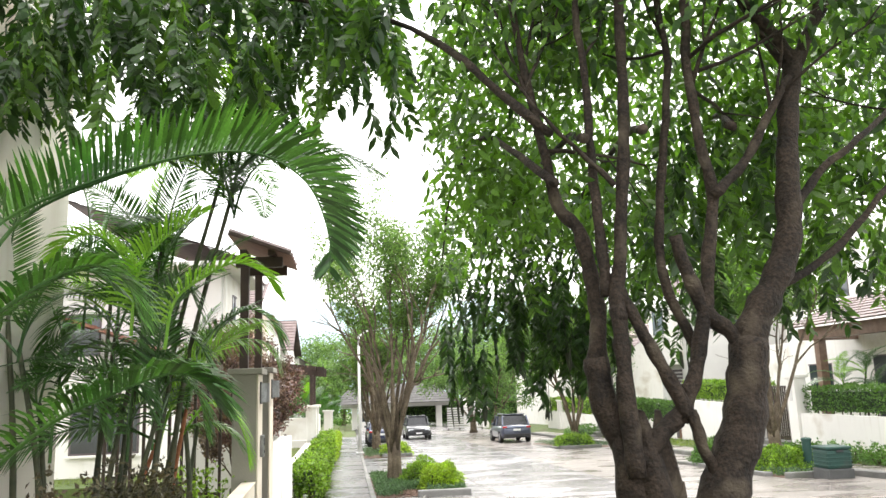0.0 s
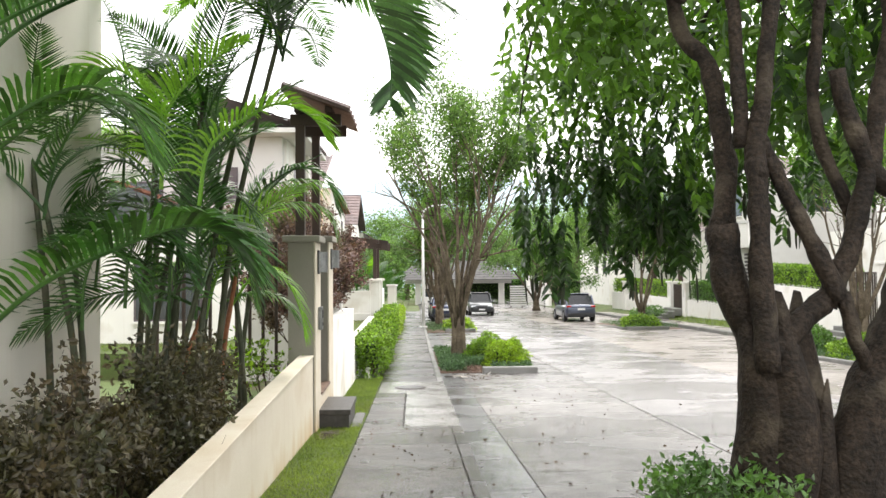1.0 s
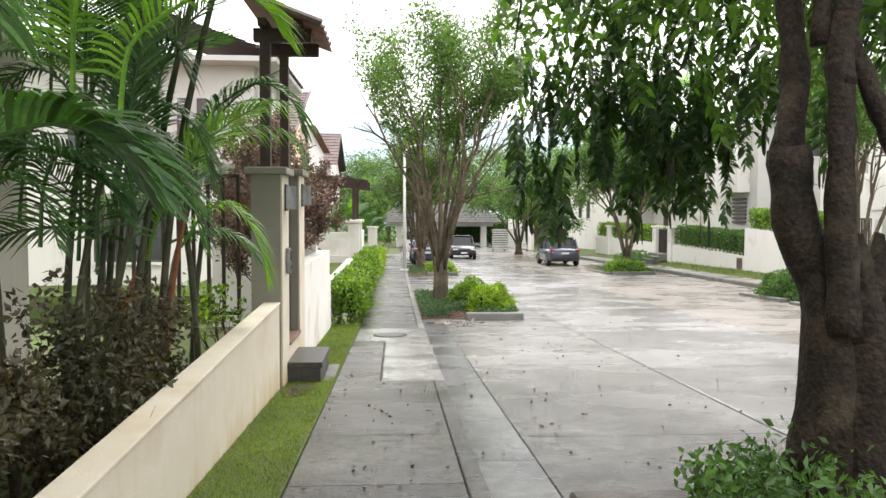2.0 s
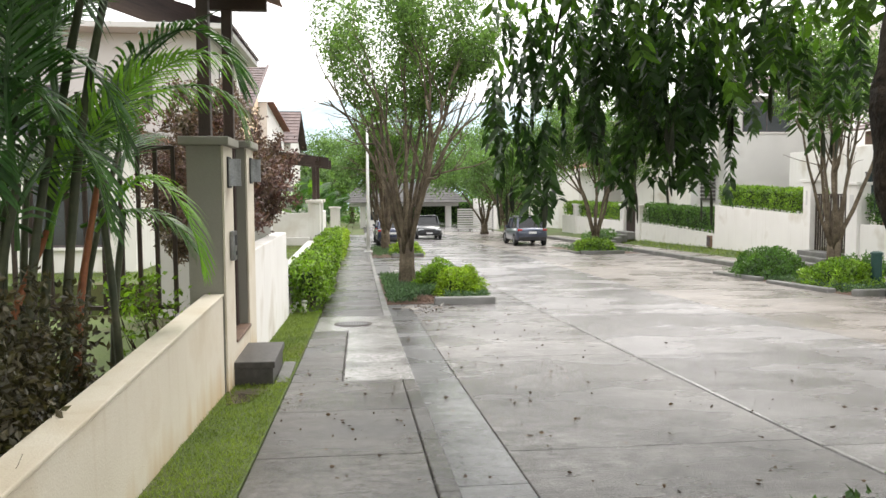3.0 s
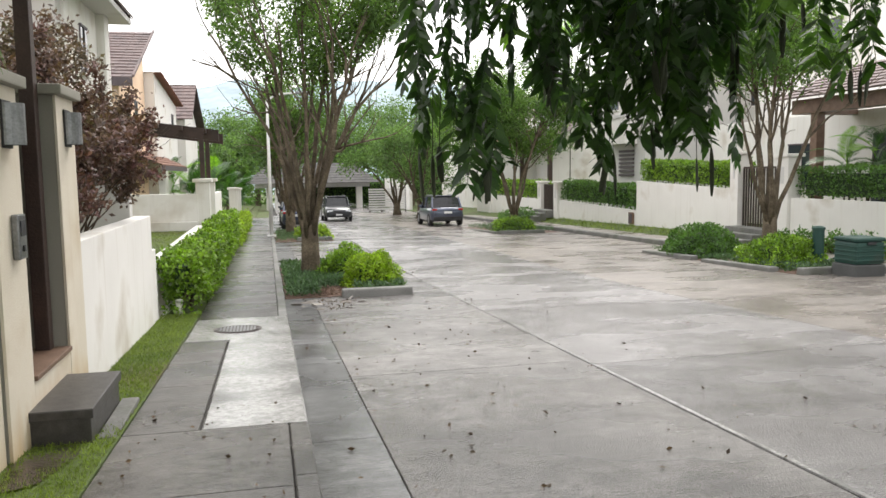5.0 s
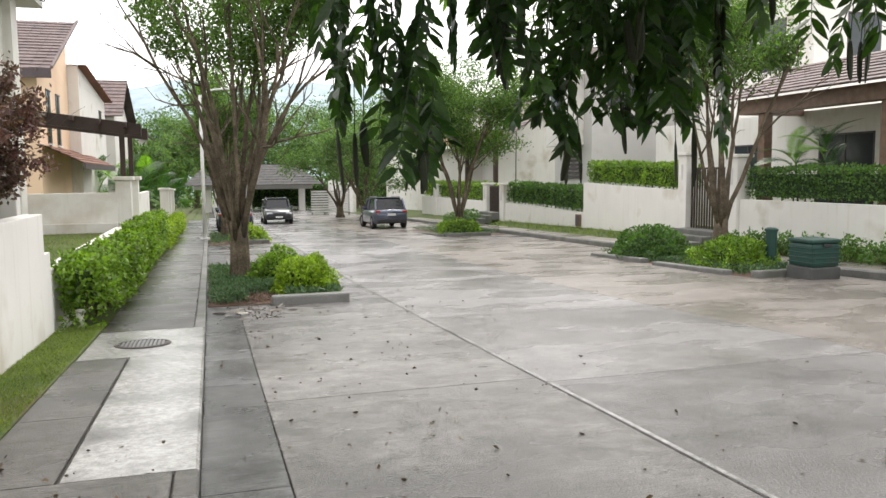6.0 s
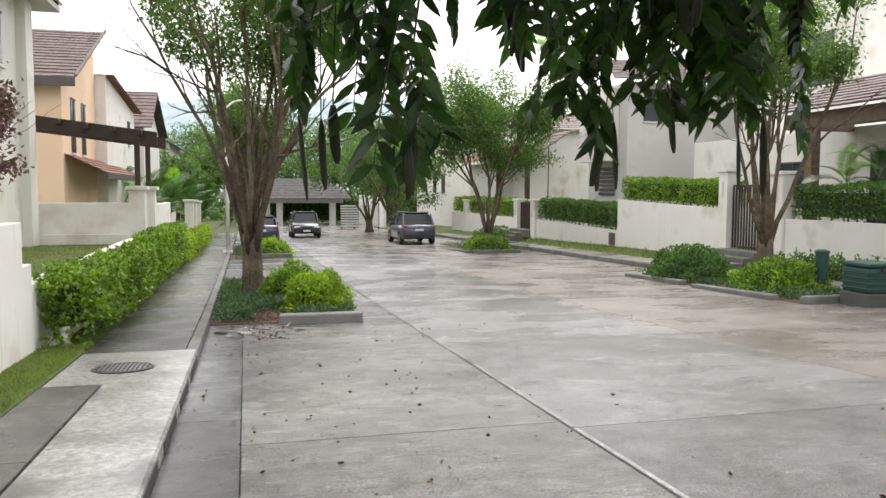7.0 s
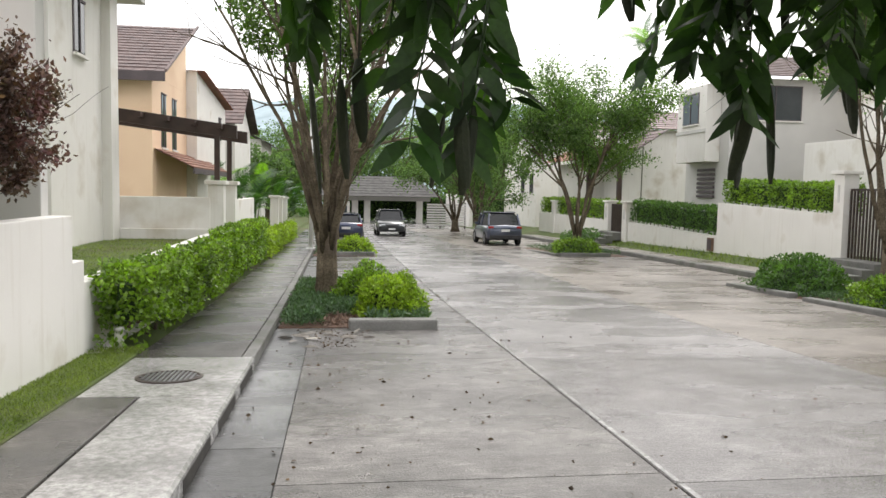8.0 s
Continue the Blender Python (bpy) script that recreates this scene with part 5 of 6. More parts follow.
def pod_mesh(seed, length):
    rng = np.random.default_rng(seed)
    n, s = 9, 8
    V, F = [], []
    for i in range(n):
        u = i / (n - 1)
        w = 0.026 * (math.sin(math.pi * min(0.97, 0.06 + 0.9 * u)) ** 0.5) * (1 + 0.06 * math.sin(9 * u))
        for k in range(s):
            a = 2 * math.pi * k / s
            V.append((w * math.cos(a) + 0.02 * u * u, 0.4 * w * math.sin(a), -0.03 - length * u))
    for i in range(n - 1):
        for k in range(s):
            F.append((i * s + k, i * s + (k + 1) % s, (i + 1) * s + (k + 1) % s, (i + 1) * s + k))
    F.append(tuple(range(s)))
    F.append(tuple(range((n - 1) * s, n * s))[::-1])
    o = len(V)
    for z in (0.42, 0.2, -0.04):
        V += [(0.003 + 0.03 * max(0, z), 0, z), (-0.002 + 0.03 * max(0, z), 0.003, z), (-0.002 + 0.03 * max(0, z), -0.003, z)]
    for i in range(2):
        for k in range(3):
            F.append((o + 3 * i + k, o + 3 * i + (k + 1) % 3, o + 3 * i + 3 + (k + 1) % 3, o + 3 * i + 3 + k))
    return V, F


def shared(name, vf, mat):
    me = bpy.data.meshes.new(name)
    me.from_pydata(vf[0], [], vf[1])
    me.materials.append(mat)
    return me


def hang_sprays(t):
    rng = np.random.default_rng(21)
    # sprays in the dark copy first, then in the lighter one painted as sunlit
    sprays = [shared("leaf_spray", spray_mesh(s, ln), LEAF_SHADE) for s, ln in ((1, 0.75), (2, 0.95), (3, 0.6), (4, 0.85), (5, 0.5))]
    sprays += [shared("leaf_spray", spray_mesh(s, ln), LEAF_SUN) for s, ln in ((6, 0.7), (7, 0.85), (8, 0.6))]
    pods = [shared("seed_pod", pod_mesh(s, ln), POD) for s, ln in ((1, 0.3), (2, 0.36), (3, 0.24))]

    def child(name, me, at, turn, scale):
        ob = new(name, me)
        ob.parent = t
        ob.matrix_parent_inverse = abs_matrix(t).inverted()
        ob.matrix_basis = pose(*at, *turn) @ Matrix.Scale(scale, 4)

    # strands: x, y, lowest z, number of sprays stacked above it, pods
    strands = [(1.5, 11.0, 1.14, 3, 3), (1.93, 11.0, 0.97, 4, 3), (2.4, 11.0, 1.88, 2, 4), (2.73, 11.0, 1.06, 4, 3), (3.14, 11.0, 1.2, 4, 1), (3.48, 11.0, 1.1, 4, 2), (3.33, 11.2, 1.35, 4, 2),
               (3.84, 11.0, 1.88, 3, 4), (4.93, 11.0, 1.77, 3, 4), (2.95, 11.3, 1.6, 4, 2), (3.05, 10.7, 1.75, 4, 3), (2.2, 11.4, 2.2, 2, 2), (3.65, 11.4, 1.65, 4, 2), (2.55, 11.5, 1.75, 3, 2),
               (1.7, 11.3, 2.1, 2, 1), (4.3, 11.1, 2.2, 2, 2), (4.6, 11.3, 2.3, 2, 1), (3.2, 11.5, 1.55, 4, 1)]
    for x, y, z, count, np_ in strands:
        for k in range(count):
            zz = z + 0.8 + 0.36 * k
            for j in range(2 if k == 0 else 4):
                s = 0.05 + 0.1 * k
                child("leaf_spray", sprays[int(rng.integers(0, 5)) if k else (2, 4)[j]], (x + rng.normal() * s, y + rng.normal() * s, zz + rng.uniform(-0.05, 0.12)),
                      (rng.uniform(-18, 18), rng.uniform(-18, 18), rng.uniform(0, 360)), rng.uniform(0.75, 1.1))
        for j in range(np_):
            child("seed_pod", pods[int(rng.integers(0, 3))], (x + rng.normal() * 0.05, y + rng.normal() * 0.05, z + rng.uniform(0.34, 0.46)),
                  (rng.uniform(-8, 8), rng.uniform(-8, 8), rng.uniform(0, 360)), rng.uniform(0.8, 1.1))
    # looser sprays through the crown over the street and the sidewalk
    for k in range(60):
        x = rng.uniform(1.75, 3.7) if k % 4 else rng.uniform(3.5, 7.0)
        y = rng.uniform(9.4, 11.6)
        z = rng.uniform(2.7, 4.4) + 0.5 * max(0, x - 3.3)
        child("leaf_spray", sprays[int(rng.integers(2, 8))], (x, y, z), (rng.uniform(-25, 25), rng.uniform(-25, 25), rng.uniform(0, 360)), rng.uniform(0.8, 1.2))
    for k in range(560):
        x, y = rng.uniform(-4.4, 1.3), rng.uniform(6.2, 9.4)
        if x > 0.05 * y + 0.2:
            continue
        z = 1.65 + y * rng.uniform(0.37 if x > -0.5 else 0.33, 0.56) + 0.65
        child("leaf_spray", sprays[int(rng.integers(0, 8))], (x, y, z), (rng.uniform(-25, 25), rng.uniform(-25, 25), rng.uniform(0, 360)), rng.uniform(0.8, 1.2))
    for k in range(130):
        x, y, z = rng.uniform(3.0, 6.5), rng.uniform(6.2, 9.0), rng.uniform(2.7, 4.6)
        child("leaf_spray", sprays[int(rng.integers(2, 8))], (x, y, z), (rng.uniform(-25, 25), rng.uniform(-25, 25), rng.uniform(0, 360)), rng.uniform(0.8, 1.2))


# ---- planters ----
def planter_stone(x0, x1, y0, y1, label="mossy concrete wheel stop at the planter"):
    z = road_z((y0 + y1) / 2)
    s = part("kerb_block", box(x0, x1, y0, y1, z - 0.12, z + 0.16, 0.035, -0.04), KERB)
    tagged(s, label, "kerb block", "planter kerbs")


def planter_bed(x0, x1, y0, y1, seed, n, cover=LEAF_COVER, mulch=None):
    b = part("planter_bed", laid(x0, x1, y0, y1, lambda y: road_z(y) + 0.012, 0.2, 0.01, 0.7), MULCH)
    tagged(b, "planter bed of soil and bark mulch beside the street", "planter", kind="structure")
    rng = np.random.default_rng(seed)
    P = np.stack([rng.uniform(x0 + 0.05, x1 - 0.05, n), rng.uniform(y0 + 0.05, y1 - 0.05, n), np.zeros(n)], 1)
    if mulch:
        keep = ~((P[:, 0] > mulch[0]) & (P[:, 0] < mulch[1]) & (P[:, 1] < mulch[2]))
        P = P[keep]
    nn = len(P)
    P[:, 2] = [road_z(v) + 0.03 + 0.17 * rng.random() + 0.06 * noise.noise((a * 2, v * 2, 0)) for a, v in P[:, :2]]
    L = 0.085 * rng.uniform(0.7, 1.3, nn)
    c = part("ground_cover", leaves(P, scatter_dirs(rng, nn, 0.9), L, L * 0.35, rng), cover)
    tagged(c, "low grey-green ground cover filling the planter", "ground cover", kind="stuff")


def turf(name, n, seed, area, height, label, blade=0.05):
    rng = np.random.default_rng(seed)
    P = np.array([area(rng.random(), rng.random()) for _ in range(n)])
    L = blade * rng.uniform(0.6, 1.4, n)
    g = part(name, leaves(P, scatter_dirs(rng, n, 1.3), L, L * 0.16, rng), GRASS)
    tagged(g, label, "grass", kind="stuff")


big = big_tree()
hang_sprays(big)
street_tree("tree", (1.32, 24.2, road_z(24.2) + 0.06), 8.8, 15, 0.22, 11, 50000, 0.115, "multi-stemmed street tree with smooth tan stems in a planter", trunk_h=1.15, trunk_r=0.2, group="street trees", cone=(4.7, 0.8, 1.1), cluster=0.4)
street_tree("tree", (1.4, 43.0, road_z(43) + 0.06), 8.2, 11, 0.2, 12, 20000, 0.17, "slim multi-stemmed tree in the next planter", trunk_h=1.0, trunk_r=0.22, group="street trees", cone=(3.6, 0.5, 0.9))
street_tree("tree", (13.3, 23.8, road_z(23.8) + 0.2), 8.4, 9, 0.3, 13, 34000, 0.13, "multi-stemmed tree with twisted pale stems by the far wall", trunk_h=0.9, trunk_r=0.2, group="street trees", cone=(4.5, 0.8, 1.4), cluster=0.45)
street_tree("tree", (11.8, 41.0, road_z(41) + 0.1), 9.2, 10, 0.24, 14, 38000, 0.14, "multi-stemmed street tree in the far planter", trunk_h=0.7, trunk_r=0.2, group="street trees")
street_tree("tree", (11.0, 60.0, road_z(60) + 0.1), 8.0, 9, 0.4, 15, 12000, 0.22, "dense street tree beyond the parked car", mat=LEAF_FAR, trunk_h=0.9, trunk_r=0.26, group="street trees")
street_tree("tree", (10.6, 68.0, road_z(68) + 0.1), 8.6, 9, 0.45, 16, 12000, 0.24, "dense street tree beyond the parked car", mat=LEAF_FAR, trunk_h=0.9, trunk_r=0.26, group="street trees")
street_tree("tree", (1.5, 60.0, road_z(60) + 0.1), 8.0, 9, 0.3, 17, 9000, 0.22, "street tree further down the sidewalk", mat=LEAF_FAR, trunk_h=1.0, trunk_r=0.25, group="street trees")
for i, (x, y, h, w) in enumerate(((-9, 118, 13, 14), (-1, 125, 15, 16), (9, 122, 13, 15), (19, 118, 15, 17), (30, 112, 16, 18), (24, 92, 11, 11), (-16, 100, 12, 13), (-3.5, 66, 6.5, 5.0), (15.6, 88, 9, 8), (42, 96, 15, 16), (14, 132, 16, 18), (-22, 124, 14, 16),
                                  (36, 60, 12, 12), (33, 44, 11, 9), (-3.6, 88, 8, 7))):
    far_tree((x, y, road_z(y)), h, w, 60 + i, 9000, 0.36 if y > 80 else 0.26)

planter_bed(0.64, 3.02, 20.5, 27.2, 5, 20000, mulch=(1.3, 2.0, 21.6))
planter_stone(1.7, 3.05, 20.25, 20.55)
bush((2.42, 21.6, road_z(21.6) + 0.05), 0.58, 0.55, 0.72, 31, 5200, 0.075, LEAF_LIME, "clipped lime-green bush in the planter")
bush((2.05, 23.4, road_z(23.4) + 0.05), 0.52, 0.55, 0.75, 32, 3600, 0.075, LEAF_HEDGE, "round green bush behind the lime one")
planter_bed(0.64, 3.0, 38.0, 45.0, 6, 4000)
planter_stone(1.5, 2.95, 38.1, 38.4)
bush((2.2, 39.2, road_z(39) + 0.05), 0.8, 0.7, 0.62, 33, 2200, 0.1, LEAF_LIME, "clipped lime-green bush in the planter")
planter_bed(11.6, 13.4, 20.3, 27.2, 7, 5000)
for y0, y1 in ((24.5, 27.3), (21.1, 24.0)):
    planter_stone(11.42, 11.66, y0, y1, "long mossy kerb stone edging the planter")
planter_stone(11.6, 12.75, 20.2, 20.45, "long mossy kerb stone edging the planter")
bush((12.5, 25.7, road_z(25.7) + 0.05), 0.95, 1.25, 0.82, 34, 6500, 0.085, LEAF_DHEDGE, "broad clipped green bush in the far planter")
bush((12.55, 22.3, road_z(22.3) + 0.05), 0.9, 1.15, 0.68, 35, 6000, 0.085, LEAF_HEDGE, "low bright green bush in the far planter")
planter_bed(10.4, 13.2, 38.6, 45.0, 8, 3000)
planter_stone(10.3, 12.4, 38.4, 38.65, "long mossy kerb stone edging the planter")
planter_stone(10.2, 10.42, 38.7, 43.5, "long mossy kerb stone edging the planter")
bush((11.4, 39.6, road_z(39.6) + 0.05), 1.05, 0.85, 0.66, 36, 3000, 0.1, LEAF_HEDGE, "low bright green bush in the far planter")
bush((14.2, 47.5, road_z(47) + 0.1), 1.2, 1.6, 0.8, 37, 2600, 0.1, LEAF_DHEDGE, "green bush by the far kerb")

hedge("hedge", -1.22, -0.66, 18.0, 33.5, lambda y: walk_z(y) + (0.26 if y < 18.7 else 0.05), lambda y: walk_z(y) + 0.9 + 0.012 * (y - 18) + (0.18 if y > 26 else 0), 41, 30000, 0.066, LEAF_HEDGE, "clipped bright green hedge along the sidewalk", 0.08)
hedge("hedge", -1.15, -0.6, 33.8, 50.0, lambda y: walk_z(y) + 0.05, lambda y: walk_z(y) + 0.8, 42, 9000, 0.1, LEAF_LIME, "lower yellow-green hedge along the sidewalk", 0.08)
hedge("hedge", 15.85, 16.7, 6.0, 26.1, lambda y: 0.4, lambda y: 1.32, 43, 16000, 0.085, LEAF_DHEDGE, "clipped dark green hedge above the white wall")
hedge("hedge", 15.85, 16.7, 29.4, 36.1, lambda y: 0.61 + 0.03 * (y - 29.3), lambda y: 1.5 + 0.03 * (y - 29.3), 44, 9000, 0.085, LEAF_HEDGE, "clipped green hedge above the white wall")
hedge("hedge", 15.85, 16.7, 36.4, 45.1, lambda y: -0.44 + 0.016 * (y - 36), lambda y: 0.6 + 0.02 * (y - 36), 45, 8000, 0.095, LEAF_DHEDGE, "clipped dark green hedge above the lower wall")
hedge("hedge", 15.85, 16.7, 48.6, 62, lambda y: -0.34, lambda y: 0.7, 46, 6000, 0.12, LEAF_HEDGE, "clipped green hedge far down the street")

turf("grass", 44000, 51, lambda a, b: (-1.24 + 0.55 * a, 3.0 + 15.0 * b, walk_z(3 + 15 * b) + 0.01), 0.05, "short trimmed grass along the wall foot", 0.032)
turf("grass", 3200, 52, lambda a, b: (14.8 + 0.85 * a, 18 + 30 * b, road_z(18 + 30 * b) + 0.1 + 0.2 * a), 0.2, "tufts of grass along the far wall", 0.15)
turf("grass", 40000, 53, lambda a, b: (-7.5 + 5.9 * a, 18 + 9.2 * b, -0.118), 0.06, "trimmed green lawn behind the hedge", 0.04)

bm = bmesh.new()
ring = [bm.verts.new((-1.06 + (0.17 + 0.04 * math.sin(3 * a)) * math.cos(a), 10.75 + (0.55 + 0.12 * math.sin(2 * a + 1)) * math.sin(a), walk_z(10.75 + 0.67 * math.sin(a)) + 0.013)) for a in (2 * math.pi * k / 22 for k in range(22))]
mound = bm.verts.new((-1.08, 10.75, walk_z(10.75) + 0.04))
for k in range(22):
    bm.faces.new((ring[k], ring[(k + 1) % 22], mound))
tagged(part("soil_patch", bm, SOIL, None, "", True), "bare dark soil in the grass beside the step", "soil patch", kind="structure")

# garden behind the low wall
soil = part("garden_bed", laid(-3.3, -1.47, -6, 10.8, lambda y: -0.12 - 0.012 * y, 0.3, 0.01, 1.0), SOIL)
tagged(soil, "wet dark soil of the garden bed", "garden bed", kind="structure")
palms = palm_clump((-2.4, 8.0, -0.25), [(0.0, 0.1, 2.2, 0.2, 0.2), (-0.35, -0.2, 2.5, -0.3, -0.1), (0.3, -0.1, 1.9, 0.3, -0.1), (-0.15, 0.35, 2.8, 0.1, 0.3), (0.15, 0.3, 1.6, 0.25, 0.4), (-0.5, 0.2, 2.0, -0.2, 0.2),
                                         (0.05, 0.45, 1.7, 0.0, 0.3), (-0.7, 0.0, 2.9, -0.2, 0.0), (0.4, 0.2, 2.4, 0.2, 0.2), (0.45, 0.9, 1.9, 0.15, 0.2)], 71,
                   "clump of feather palms with slender dark canes in the garden", 3)
tall = palm_clump((-1.95, 8.6, -0.25), [(0.0, 0.0, 4.3, 0.7, 0.0), (-0.2, 0.15, 4.6, 0.75, 0.1), (-0.5, 0.3, 3.7, 0.3, 0.3)], 72, "tall leaning feather palm beside the gate pillar", 7)
palm_clump((-2.7, 9.9, -0.25), [(0.0, 0.0, 3.0, 0.2, 0.1), (-0.3, 0.1, 3.5, 0.0, 0.3), (0.4, 0.1, 2.2, 0.3, 0.3)], 74, "tall feather palm at the corner of the house", 6)
for head, lift, sc in ((0, 30, 1.2), (-42, 14, 1.3), (-75, 25, 1.2), (-110, 35, 1.0), (40, 38, 1.1)):
    frond(tall, (-1.22, 8.6, 4.1), head, lift, FRONDS[4], sc)
fence_palm = palm_clump((-1.75, 9.4, -0.25), [(0.0, 0.0, 2.6, -0.3, 0.1), (-0.12, 0.1, 1.7, 0.1, 0.1)], 77, "young feather palm with drooping fronds against the iron fence", 0)
near = palm_clump((-2.75, 5.1, -0.2), [(0.3, 0.0, 1.5, 0.2, 0.1), (-0.1, 0.2, 2.5, 0.3, -0.1), (0.0, -0.2, 2.6, 0.35, 0.0), (-0.2, -0.6, 2.3, 0.1, -0.4)], 73, "feather palm with arching dark fronds near the stained wall", 0)
for own, points, count, length, mat, lift, fall in (
        (near, [(-2.33, 4.8, 2.35), (-2.2, 5.2, 2.82), (-1.69, 5.2, 3.07), (-1.11, 5.2, 3.25), (-0.62, 5.2, 3.28), (-0.28, 5.2, 3.08), (-0.13, 5.2, 2.73), (-0.12, 5.2, 2.44)], 110, 0.5, LEAF_PALM, 0.9, 0.2),
        (near, [(-2.28, 5.05, 2.45), (-2.15, 5.45, 2.92), (-1.64, 5.45, 3.17), (-1.06, 5.45, 3.35), (-0.57, 5.45, 3.38), (-0.23, 5.45, 3.18), (-0.08, 5.45, 2.83), (-0.07, 5.45, 2.54)], 84, 0.48, LEAF_PALM, 1.3, 0.2),
        (near, [(-2.21, 4.9, 1.12), (-1.72, 4.7, 1.5), (-1.33, 4.6, 1.68), (-1.01, 4.6, 1.79), (-0.83, 4.6, 1.74), (-0.73, 4.6, 1.59)], 70, 0.42, LEAF_PALM, 0.75, 0.5),
        (near, [(-2.38, 5, 1.98), (-1.96, 4.8, 2.23), (-1.7, 4.8, 2.4), (-1.48, 4.8, 2.45), (-1.31, 4.8, 2.33), (-1.22, 4.8, 2.1)], 50, 0.42, LEAF_PALM, 0.4, 0.4),
        (near, [(-2.4, 5.3, 2.09), (-2.15, 5.3, 2.26), (-1.93, 5.3, 2.43), (-1.7, 5.3, 2.5), (-1.49, 5.3, 2.35)], 44, 0.38, LEAF_PALM, 0.4, 0.4),
        (palms, [(-1.82, 6.82, 2.18), (-1.82, 6.82, 2.69), (-1.95, 6.82, 2.91), (-2.13, 6.82, 3.05), (-2.33, 6.82, 3.02), (-2.48, 6.82, 2.84)], 46, 0.42, LEAF_LIGHT, 0.5, 0.45),
        (palms, [(-1.82, 6.82, 2.18), (-1.79, 6.82, 2.69), (-1.65, 6.82, 2.93), (-1.42, 6.82, 3.14), (-1.19, 6.82, 3.27)], 44, 0.42, LEAF_LIGHT, 0.5, 0.35),
        (palms, [(-1.51, 6.67, 2.05), (-1.44, 6.67, 2.45), (-1.19, 6.67, 2.66), (-0.95, 6.67, 2.77), (-0.72, 6.67, 2.68), (-0.6, 6.67, 2.5)], 46, 0.42, LEAF_LIGHT, 0.5, 0.5),
        (palms, [(-1.84, 8.9, 1.76), (-1.61, 8.9, 2.24), (-1.35, 8.9, 2.5), (-1.08, 8.9, 2.61), (-0.84, 8.9, 2.45), (-0.76, 8.9, 2.19)], 44, 0.4, LEAF_PALM, 0.5, 0.6),
        (palms, [(-2.16, 8.4, 1.75), (-2.01, 8.4, 2.2), (-1.76, 8.4, 2.35), (-1.51, 8.4, 2.15), (-1.39, 8.4, 1.69)], 40, 0.4, LEAF_PALM, 0.4, 0.6),
        (palms, [(-2.23, 8.3, 1.75), (-2.38, 8.3, 2.34), (-2.62, 8.3, 2.59), (-2.91, 8.3, 2.49), (-3.06, 8.3, 2.14)], 40, 0.42, LEAF_PALM, 0.4, 0.6),
        (palms, [(-2.13, 8.3, 1.84), (-2.08, 8.3, 2.59), (-1.93, 8.3, 2.89), (-1.69, 8.3, 2.84), (-1.54, 8.3, 2.54)], 40, 0.42, LEAF_PALM, 0.4, 0.6),
        (fence_palm, [(-2.16, 9.6, 1.78), (-1.76, 9.6, 2.09), (-1.48, 9.6, 2.28), (-1.15, 9.6, 2.32), (-0.92, 9.6, 2.22), (-0.84, 9.6, 1.97)], 36, 0.4, LEAF_FRESH, 0.2, 0.75),
        (fence_palm, [(-2.09, 9.5, 2.1), (-1.77, 9.5, 2.33), (-1.51, 9.5, 2.49), (-1.22, 9.5, 2.56), (-0.92, 9.5, 2.51), (-0.73, 9.5, 2.32)], 36, 0.4, LEAF_FRESH, 0.2, 0.75),
        (fence_palm, [(-1.92, 9.4, 1.21), (-1.72, 9.4, 1.5), (-1.53, 9.4, 1.61), (-1.33, 9.4, 1.46), (-1.19, 9.4, 1.15), (-1.15, 9.4, 0.88)], 40, 0.36, LEAF_LIGHT, 0.3, 0.6),
        (fence_palm, [(-2.06, 9.5, 1.24), (-1.83, 9.5, 1.33), (-1.58, 9.5, 1.36), (-1.36, 9.5, 1.25), (-1.21, 9.5, 1.04)], 38, 0.34, LEAF_FRESH, 0.3, 0.6),
        (palms, [(-2.36, 7.6, 1.29), (-2.33, 7.6, 1.69), (-2.22, 7.6, 1.91), (-1.96, 7.6, 1.82), (-1.79, 7.6, 1.46)], 40, 0.42, LEAF_PALM, 0.5, 0.6),
        (palms, [(-1.9, 8, 1.17), (-1.88, 8, 1.59), (-1.71, 8, 1.83), (-1.48, 8, 1.69), (-1.38, 8, 1.26)], 40, 0.4, LEAF_PALM, 0.5, 0.6),
        (palms, [(-3.24, 9.2, 1.43), (-3.18, 9.2, 2.27), (-3.35, 9.2, 2.72), (-3.62, 9.2, 2.78), (-3.9, 9.2, 2.5)], 42, 0.44, LEAF_PALM, 0.5, 0.6),
        (palms, [(-2.1, 9.3, 2.45), (-2.04, 9.3, 3.31), (-1.87, 9.3, 3.82), (-1.59, 9.3, 4.05), (-1.25, 9.3, 3.83)], 42, 0.44, LEAF_PALM, 0.5, 0.6),
        (palms, [(-3.04, 9.4, 2.46), (-3.01, 9.4, 3.5), (-3.09, 9.4, 4.07), (-3.32, 9.4, 4.53), (-3.66, 9.4, 4.65)], 42, 0.44, LEAF_PALM, 0.5, 0.6),
        (palms, [(-2.62, 7.4, 1.13), (-2.6, 7.4, 1.51), (-2.49, 7.4, 1.73), (-2.28, 7.4, 1.68), (-2.15, 7.4, 1.29)], 38, 0.4, LEAF_PALM, 0.5, 0.6),
        (palms, [(-2.35, 8.2, 1.16), (-2.32, 8.2, 1.84), (-2.39, 8.2, 2.18), (-2.63, 8.2, 2.18), (-2.78, 8.2, 1.84)], 40, 0.42, LEAF_PALM, 0.5, 0.6),
        (palms, [(-2.1, 7.9, 1.08), (-2.08, 7.9, 1.69), (-1.96, 7.9, 2.02), (-1.73, 7.9, 2.06), (-1.55, 7.9, 1.78)], 40, 0.42, LEAF_PALM, 0.5, 0.6),
):
